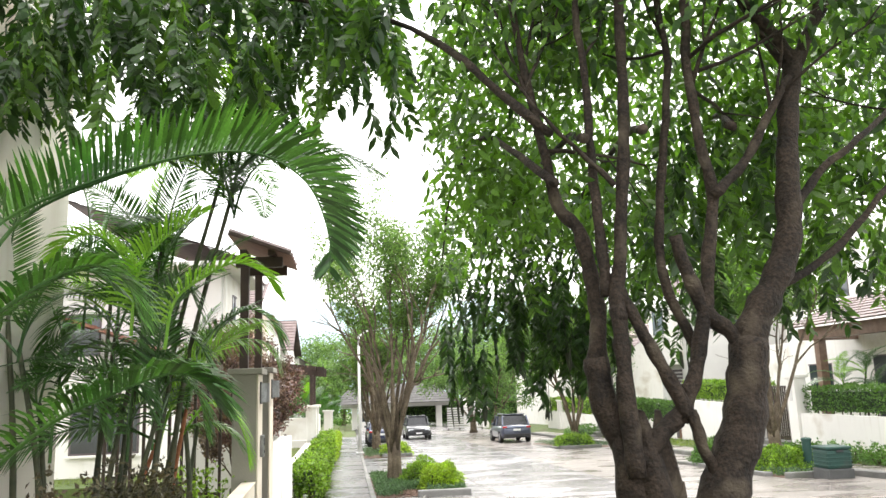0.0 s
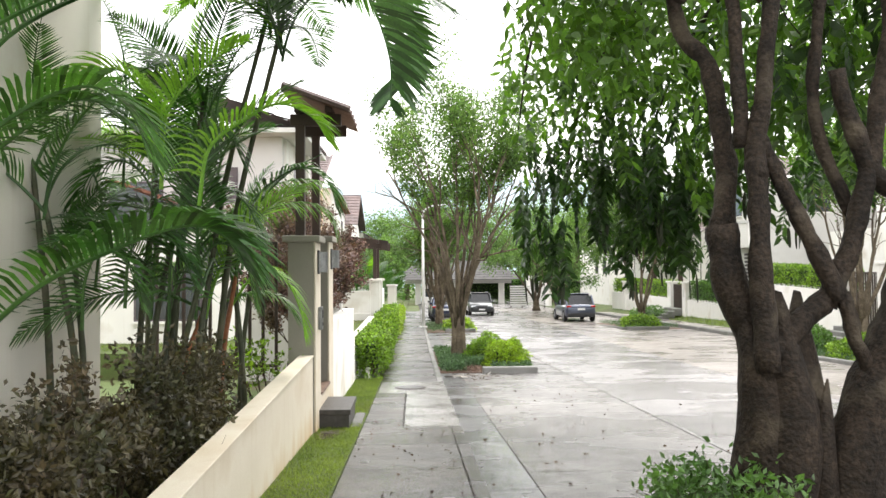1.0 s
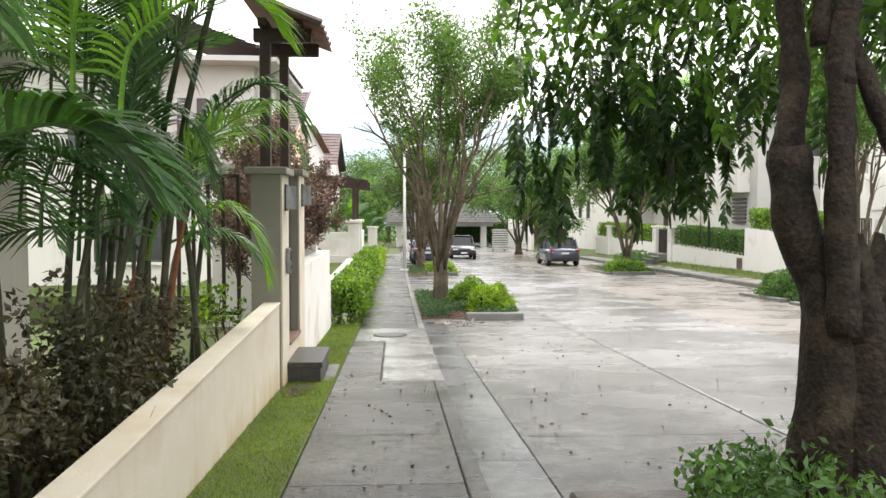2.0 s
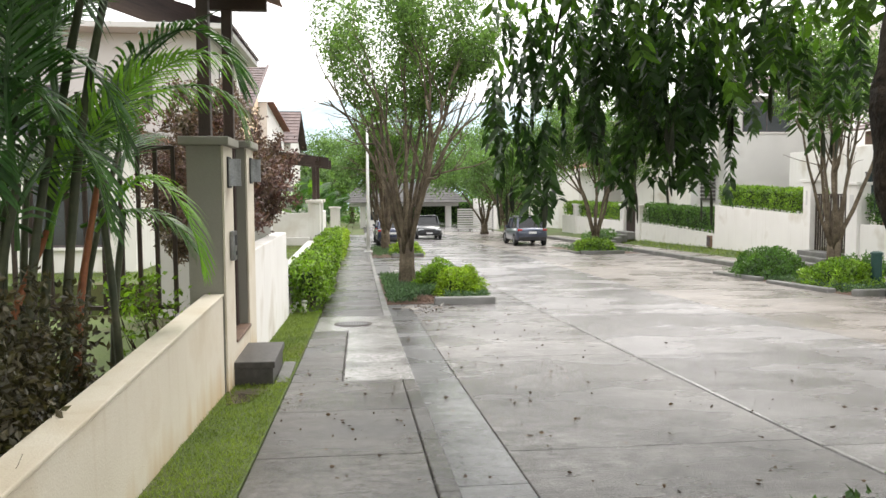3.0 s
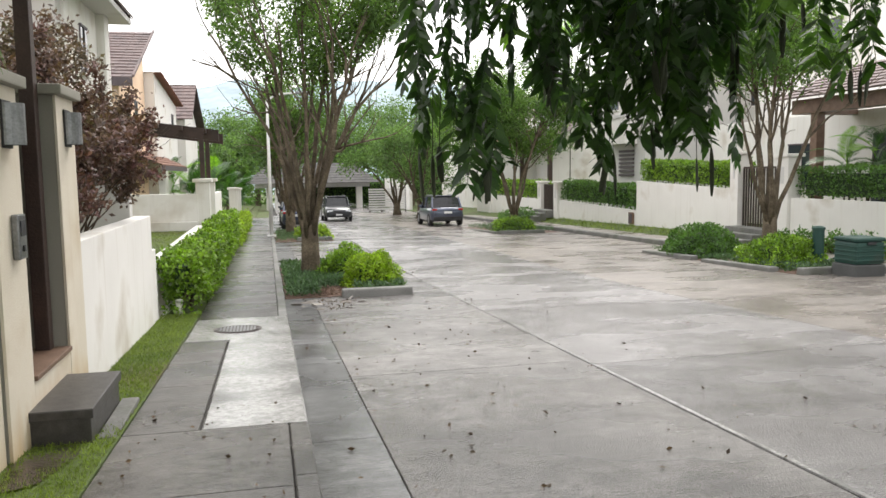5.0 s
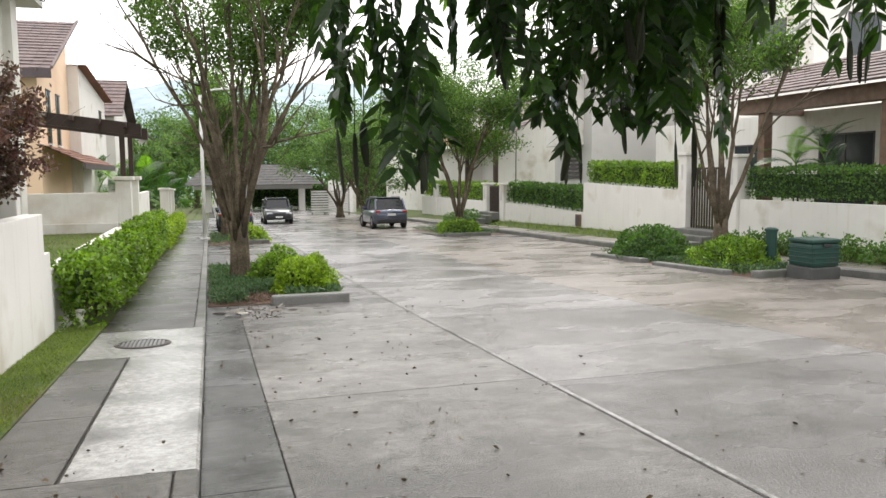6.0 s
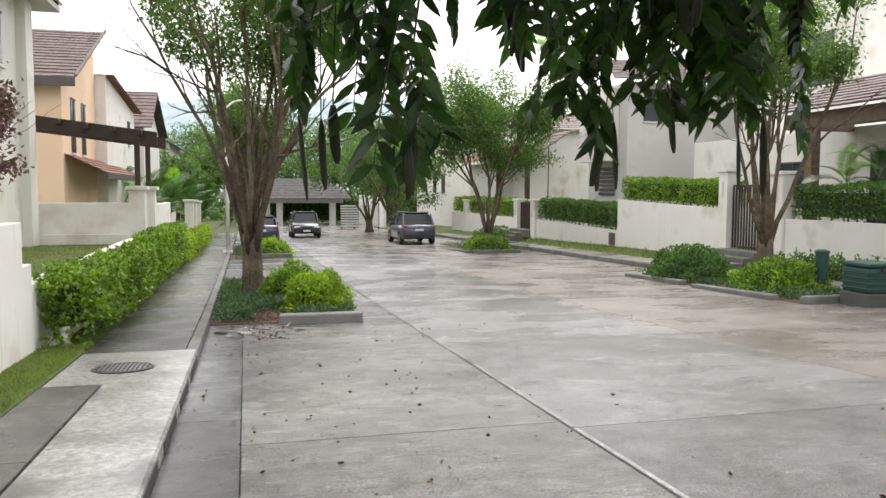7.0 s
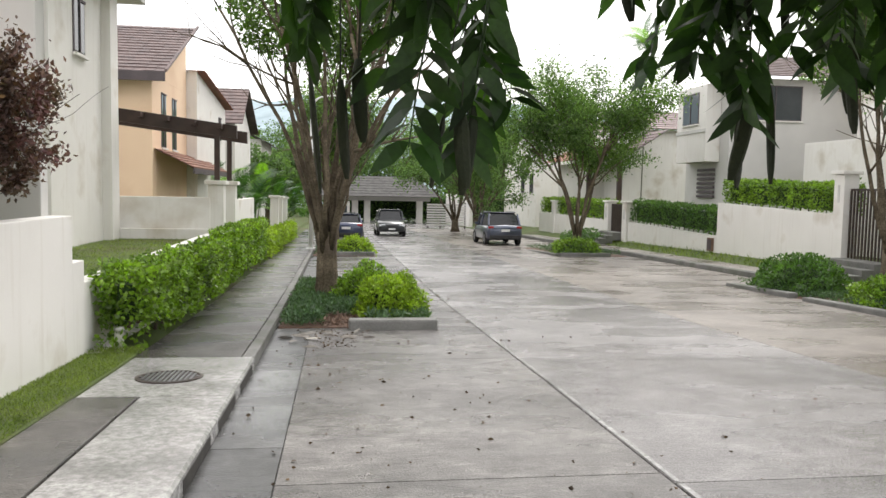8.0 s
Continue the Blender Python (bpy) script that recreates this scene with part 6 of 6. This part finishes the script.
    arched_frond(own, points, count, length, mat, 500 + count + int(100 * length), lift, 0.027 if own is near else 0.024, fall, "bright yellow-green young frond" if mat == LEAF_LIGHT else "")
for i, (x, y) in enumerate(((-3.6, 48), (-3.0, 54), (-2.4, 60))):
    palm_clump((x, y, road_z(y)), [(0, 0, 2.2, 0.2, 0.1), (0.5, 0.3, 1.7, 0.6, 0.2), (-0.5, 0.2, 2.6, -0.4, 0.2)], 75 + i, "feather palm in a garden down the street", 8, scale=1.5)
palm_clump((17.3, 25.0, 0.0), [(0, 0, 1.9, 0.1, -0.2), (0.3, 0.3, 1.4, 0.3, -0.1), (-0.2, 0.4, 1.6, -0.3, -0.2)], 78, "feather palm behind the far hedge", 5, scale=0.8)
palm_clump((19.06, 52.0, 0.0), [(0, 0, 9.8, 0.2, 0.1)], 79, "tall palm with a slim grey trunk behind the far wall", 12, scale=1.4)

def loose_shrub(base, rx, ry, h, seed, n, leaf, mat, label, bark=LIMBBARK, group="shrubs", stems=9, kids=3, limit=None):
    """An open shrub: arching twigs with leaves along them."""
    rng = np.random.default_rng(seed)
    t = thing("shrub", base, label, "shrub", group)
    tips = []
    for k in range(stems):
        bm = bmesh.new()
        a = 2 * math.pi * k / stems + rng.uniform(-0.3, 0.3)
        d = Vector((math.cos(a) * rx, math.sin(a) * ry, h * rng.uniform(0.8, 1.3)))
        grow(bm, Vector(base) - Vector((0, 0, 0.05)), d, d.length * rng.uniform(0.5, 0.65), 0.018, 2, rng, tips, 0.6, 0.12, 5, kids)
        part("stem", bm, bark, t)
    P0 = np.array([p for p, _ in tips])
    P0 = P0[P0[:, 2] > base[2] + 0.1]
    if limit is not None:
        P0 = P0[P0[:, 0] < limit]
    idx = rng.integers(0, len(P0), n)
    L = leaf * rng.uniform(0.7, 1.3, n)
    part("foliage", leaves(P0[idx] + rng.normal(size=(n, 3)) * leaf * 0.9, scatter_dirs(rng, n, 0.1), L, L * 0.5, rng), mat, t)
    return t


# shrubs of the garden
for i, (x, y, h, k) in enumerate(((-1.9, 2.5, 0.6, 4200), (-1.9, 3.2, 0.65, 4600), (-1.9, 4.0, 0.7, 4600), (-1.9, 4.8, 0.75, 4600), (-1.95, 5.6, 0.8, 4200), (-1.95, 6.3, 0.95, 4000), (-2.0, 7.0, 1.0, 3400), (-1.95, 7.6, 0.9, 3000), (-1.9, 8.5, 0.7, 2200), (-2.5, 5.2, 0.7, 3000), (-2.5, 6.6, 0.8, 3000))):
    loose_shrub((x, y, -0.12 - 0.012 * y), 0.2, 0.42, h, 80 + i, k, 0.055, LEAF_BROWN, "loose olive-brown shrub in the garden bed", group="garden shrubs", stems=8, limit=-1.4)
loose_shrub((-1.95, 15.5, 0.2), 0.7, 1.1, 2.2, 101, 38000, 0.062, LEAF_RED, "bronze-leaved shrub rising behind the white wall", stems=16, limit=-0.95)
loose_shrub((-1.95, 14.2, 0.2), 0.6, 0.8, 1.7, 102, 22000, 0.062, LEAF_RED, "bronze-leaved shrub rising behind the white wall", stems=12, limit=-1.0)
loose_shrub((1.75, 5.55, road_z(5.5)), 0.5, 0.6, 0.62, 103, 3800, 0.055, LEAF_DHEDGE, "fresh green shrub at the foot of the large tree", group="tree shrubs", stems=10)
loose_shrub((2.45, 4.9, road_z(5)), 0.45, 0.4, 0.3, 104, 1600, 0.055, LEAF_DHEDGE, "fresh green shrub at the foot of the large tree", group="tree shrubs")
loose_shrub((2.9, 6.0, road_z(6)), 0.45, 0.5, 0.35, 105, 1600, 0.055, LEAF_DHEDGE, "fresh green shrub at the foot of the large tree", group="tree shrubs")
loose_shrub((-1.75, 10.3, -0.2), 0.25, 0.25, 0.85, 106, 500, 0.07, LEAF_HEDGE, "thin green shrub by the iron fence", group="garden shrubs", stems=5)
for i in range(7):
    y = 19.2 + 1.05 * i
    bush((14.95, y, road_z(y) + 0.2), 0.4, 0.5, 0.45, 110 + i, 700, 0.09, LEAF_DHEDGE, "low leafy plant along the far wall", "plant", "wall plants", 0.3, False)
bed = part("planter_bed", laid(1.16, 3.45, 3.9, 7.2, lambda y: road_z(y) + 0.06, 0.15, 0.02, 0.7), SOIL)
tagged(bed, "soil bed round the foot of the large tree", "planter", kind="structure")


# ---- street furniture ----
def lamp_pole(x, y):
    z = walk_z(y)
    p = thing("street_lamp", (x, y, z), "slim galvanised street lamp pole by the sidewalk", "street lamp")
    part("pole", tube([(x, y, z - 0.1), (x, y, z + 3), (x, y, z + 5.9)], [0.085, 0.075, 0.055], 12), GALV, p, "", True)
    part("base_plate", box(x - 0.2, x + 0.2, y - 0.2, y + 0.2, z - 0.02, z + 0.04, 0.008), GALV, p)
    part("arm", tube(smooth_line([(x, y, z + 5.8), (x + 0.4, y, z + 6.1), (x + 1.3, y, z + 6.2)], 4), [0.04] * 9, 8), GALV, p, "", True)
    part("lantern", box(x + 1.2, x + 1.8, y - 0.12, y + 0.12, z + 6.14, z + 6.26, 0.03), STEEL, p)


def transformer_box(x, y):
    z = road_z(y)
    b = thing("utility_box", (x, y, z), "dark green steel utility box on a dark plinth", "utility box")
    part("plinth", box(x - 0.36, x + 0.36, y - 0.36, y + 0.36, z - 0.1, z + 0.26, 0.03), DARKBASE, b)
    part("cabinet", box(x - 0.34, x + 0.34, y - 0.34, y + 0.34, z + 0.262, z + 0.74, 0.06), GREENBOX, b)
    part("lid", box(x - 0.36, x + 0.36, y - 0.36, y + 0.36, z + 0.742, z + 0.83, 0.05), GREENBOX, b)
    for k in range(4):
        part("rib", box(x - 0.353, x + 0.353, y - 0.353, y + 0.353, z + 0.33 + 0.1 * k, z + 0.36 + 0.1 * k, 0.01), GREENBOX, b)
    part("hinge", box(x - 0.1, x + 0.1, y - 0.38, y - 0.35, z + 0.68, z + 0.74, 0.008), PLASTIC, b)
    bx, by = x + 0.35, y + 1.7
    t = thing("bollard", (bx, by, z), "short dark green utility post", "bollard")
    part("post", tube([(bx, by, z - 0.2), (bx, by, z + 0.85)], [0.13, 0.13], 14), GREENBOX, t)
    part("cap", tube([(bx, by, z + 0.851), (bx, by, z + 0.9), (bx, by, z + 0.93)], [0.15, 0.15, 0.09], 14), GREENBOX, t)


def car(x, y, heading, paint, label, suv=True, length=4.6, width=1.86, height=1.66):
    """A car built round the origin with its nose towards +y, then set down at (x, y)."""
    z = road_z(y)
    t = thing("car", (0, 0, 0), label, "car", "parked cars")
    hw, hl = width / 2, length / 2
    bonnet = 1.0 if suv else 0.88
    # stations: y, half width, sill z, belt z
    st = [(-hl, 0.8, 0.5, 0.82), (-hl + 0.08, 0.92, 0.34, 0.98), (-hl + 0.5, 0.98, 0.26, 1.02), (-0.8, 1.0, 0.24, 1.0), (0.6, 1.0, 0.24, 0.99), (hl - 1.1, 0.98, 0.24, bonnet), (hl - 0.35, 0.93, 0.28, bonnet - 0.13), (hl - 0.06, 0.84, 0.36, bonnet - 0.26), (hl, 0.72, 0.48, bonnet - 0.36)]
    bm = bmesh.new()
    rows = []
    for sy, w, lo, hi in st:
        ww = hw * w
        ring = [(-ww * 0.9, lo), (-ww, lo + 0.12), (-ww, lo + (hi - lo) * 0.6), (-ww * 0.96, hi - 0.05), (-ww * 0.88, hi), (0, hi + 0.03), (ww * 0.88, hi), (ww * 0.96, hi - 0.05), (ww, lo + (hi - lo) * 0.6), (ww, lo + 0.12), (ww * 0.9, lo), (0, lo)]
        rows.append([bm.verts.new((a, sy, b)) for a, b in ring])
    for a, b in zip(rows, rows[1:]):
        for k in range(12):
            bm.faces.new((a[k], a[(k + 1) % 12], b[(k + 1) % 12], b[k]))
    bm.faces.new(rows[0])
    bm.faces.new(rows[-1][::-1])
    bmesh.ops.recalc_face_normals(bm, faces=bm.faces[:])
    part("body", bm, paint, t, "", True)
    rear = -hl + (0.28 if suv else 0.75)
    top = [(rear, 0.86, 1.0), (rear + 0.35, 0.8, height - 0.09), (rear + 0.7, 0.78, height - 0.02), (0.0, 0.78, height), (0.5, 0.78, height - 0.06), (hl - 1.25, 0.86, 0.99)]
    bm = bmesh.new()
    rows = []
    for sy, w, hi in top:
        ww = hw * w
        lo = 0.95
        b = hw * 0.9
        rows.append([bm.verts.new(c) for c in ((-b, sy, lo), (-ww, sy, max(lo + 0.01, hi - 0.1)), (-ww * 0.85, sy, hi), (ww * 0.85, sy, hi), (ww, sy, max(lo + 0.01, hi - 0.1)), (b, sy, lo))])
    for a, b in zip(rows, rows[1:]):
        for k in range(5):
            bm.faces.new((a[k], a[k + 1], b[k + 1], b[k]))
    bmesh.ops.recalc_face_normals(bm, faces=bm.faces[:])
    part("glasshouse", bm, CARGLASS, t, "dark tinted glass")
    part("roof", box(-hw * 0.72, hw * 0.72, rear + 0.45, 0.55, height - 0.03, height + 0.025, 0.03), paint, t)
    for sx in (-1, 1):
        for a, b in (((hw * 0.88, rear, 1.0), (hw * 0.79, rear + 0.38, height - 0.08)), ((hw * 0.9, -0.15, 1.0), (hw * 0.8, -0.15, height - 0.06)), ((hw * 0.88, hl - 1.25, 1.0), (hw * 0.79, 0.52, height - 0.07))):
            part("window_pillar", tube([(sx * a[0], a[1], a[2]), (sx * b[0], b[1], b[2])], [0.05, 0.045], 6), paint, t)
        part("mirror", box(sx * hw * 0.98 - 0.09, sx * hw * 0.98 + 0.09, hl - 1.5, hl - 1.38, 1.0, 1.14, 0.03), paint, t)
        part("tail_lamp", box(sx * hw * 0.78 - 0.14, sx * hw * 0.78 + 0.13, -hl + 0.02, -hl + 0.12, 0.86, 0.97, 0.03), REDLENS, t)
        part("headlight", box(sx * hw * 0.66 - 0.2, sx * hw * 0.66 + 0.18, hl - 0.14, hl - 0.03, 0.62, 0.74, 0.03), CLEARLENS, t)
        part("roof_rail", tube([(sx * hw * 0.66, rear + 0.6, height + 0.05), (sx * hw * 0.66, 0.4, height + 0.05)], [0.02, 0.02], 6), STEEL, t)
        for wy in (-hl + 0.85, hl - 0.9):
            r = 0.35
            bm = bmesh.new()
            n = 20
            prof = [(0.22, -0.1), (r - 0.02, -0.11), (r, -0.06), (r, 0.06), (r - 0.02, 0.11), (0.22, 0.1)]
            rings = [[bm.verts.new((sx * (hw - 0.1) + b, wy + a * math.cos(2 * math.pi * k / n), r + a * math.sin(2 * math.pi * k / n))) for a, b in prof] for k in range(n)]
            for k in range(n):
                for j in range(5):
                    bm.faces.new((rings[k][j], rings[k][j + 1], rings[(k + 1) % n][j + 1], rings[(k + 1) % n][j]))
            wh = part("wheel", bm, RUBBER, t)
            bm = bmesh.new()
            tube([(sx * (hw - 0.06), wy, r), (sx * (hw - 0.0), wy, r)], [0.22, 0.2], 20, bm)
            part("rim", bm, STEEL, wh, "grey alloy rim")
    part("rear_bumper", box(-hw * 0.86, hw * 0.86, -hl - 0.04, -hl + 0.2, 0.32, 0.52, 0.04), PLASTIC, t)
    part("front_grille", box(-hw * 0.42, hw * 0.42, hl - 0.06, hl + 0.02, 0.42, 0.72, 0.03), PLASTIC, t)
    part("number_plate", box(-0.22, 0.22, -hl - 0.02, -hl + 0.0, 0.7, 0.82, 0.004), WHITEPLATE, t)
    part("front_plate", box(-0.22, 0.22, hl + 0.022, hl + 0.03, 0.4, 0.5, 0.004), WHITEPLATE, t)
    t.matrix_basis = pose(x, y, z, math.degrees(math.atan(-0.022)) * math.cos(radians(heading)), 0, heading)
    return t


lamp_pole(0.5, 40.5)
post = thing("garden_light", (-1.0, 18.05, walk_z(18.05)), "short white garden light under the end of the hedge", "garden light")
part("post", tube([(-1.0, 18.05, walk_z(18.05) - 0.05), (-1.0, 18.05, walk_z(18.05) + 0.2)], [0.055, 0.05], 12), WHITEWALL, post, "", True)
part("cap", tube([(-1.0, 18.05, walk_z(18.05) + 0.201), (-1.0, 18.05, walk_z(18.05) + 0.24), (-1.0, 18.05, walk_z(18.05) + 0.25)], [0.065, 0.06, 0.02], 12), GREYWALL, post, "", True)
transformer_box(12.62, 19.8)
car(9.95, 49.2, 0, BLUEPAINT, "slate-blue sport utility car parked by the far kerb")
car(5.0, 60.0, 180, DARKPAINT, "charcoal sport utility car facing up the street")
car(2.0, 50.5, 0, NAVYPAINT, "dark navy saloon parked behind the planter", False, 4.5, 1.8, 1.46)
car(2.0, 56.5, 0, DARKPAINT, "dark grey saloon parked further along the kerb", False, 4.5, 1.8, 1.46)

# ---- litter of leaves and twigs ----
rng = np.random.default_rng(201)
n = 900
X = 0.7 + np.abs(rng.normal(size=n)) * 2.6
Y = rng.uniform(3.5, 30, n)
X[:200] = 1.2 + 0.6 * rng.random(200)
Y[:120] = rng.uniform(18.6, 20.3, 120)
P = np.stack([X, Y, [road_z(v) + 0.008 for v in Y]], 1)
D = np.stack([rng.normal(size=n), rng.normal(size=n), 0.15 * rng.random(n)], 1)
L = rng.uniform(0.015, 0.06, n)
tagged(part("leaf_litter", leaves(P, D, L, L * 0.6, rng), LEAF_DRY), "small fallen leaves and seeds on the wet street", "leaf litter", kind="stuff")
n = 160
Y = rng.uniform(4, 12, n)
P = np.stack([rng.uniform(-0.65, 0.45, n), Y, [walk_z(v) + 0.008 for v in Y]], 1)
D = np.stack([rng.normal(size=n), rng.normal(size=n), 0.15 * rng.random(n)], 1)
L = rng.uniform(0.015, 0.05, n)
tagged(part("leaf_litter", leaves(P, D, L, L * 0.6, rng), LEAF_DRY), "small fallen leaves on the sidewalk", "leaf litter", kind="stuff")

n = 700
Y = rng.uniform(20.55, 21.7, n)
P = np.stack([rng.uniform(1.25, 2.05, n), Y, [road_z(v) + 0.02 + 0.03 * rng.random() for v in Y]], 1)
L = rng.uniform(0.04, 0.1, n)
tagged(part("bark_chips", leaves(P, scatter_dirs(rng, n, 0.2), L, L * 0.4, rng), CHIP), "loose brown bark chips in the planter", "bark chips", kind="stuff")
n = 26
Y = rng.uniform(18.6, 20.1, n)
P = np.stack([rng.uniform(0.9, 2.1, n), Y, [road_z(v) + 0.012 for v in Y]], 1)
D = np.stack([rng.normal(size=n), 0.3 * rng.normal(size=n), 0.06 * rng.random(n)], 1)
L = rng.uniform(0.1, 0.28, n)
tagged(part("bark_strips", leaves(P, D, L, L * 0.22, rng, True, 0.02), STRIP), "pale curled strips of fallen bark on the street", "bark strips", kind="stuff")

# ---- woods that close the street's end ----
rng = np.random.default_rng(301)
n = 42000
cen = np.stack([rng.uniform(-60, 75, 260), rng.uniform(112, 150, 260), np.zeros(260)], 1)
cen[:, 2] = [road_z(v[1]) + rng.uniform(0.5, 9.0) * (0.7 + 0.5 * noise.noise((v[0] * 0.06, v[1] * 0.06, 0))) for v in cen]
idx = rng.integers(0, 260, n)
P = cen[idx] + scatter_dirs(rng, n) * rng.uniform(1.5, 3.2, (n, 1)) * np.array([1.3, 1.0, 0.8])
L = 0.6 * rng.uniform(0.6, 1.4, n)
tagged(part("woods", leaves(P, scatter_dirs(rng, n, -0.2), L, L * 0.6, rng), LEAF_FAR), "dense green woods beyond the end of the street", "woods", kind="stuff")
hedge("hedge", 3.0, 30.0, 104, 106, lambda y: road_z(y), lambda y: road_z(y) + 3.0, 310, 6000, 0.3, LEAF_DHEDGE, "tall dark hedge behind the gatehouse", 0.15)
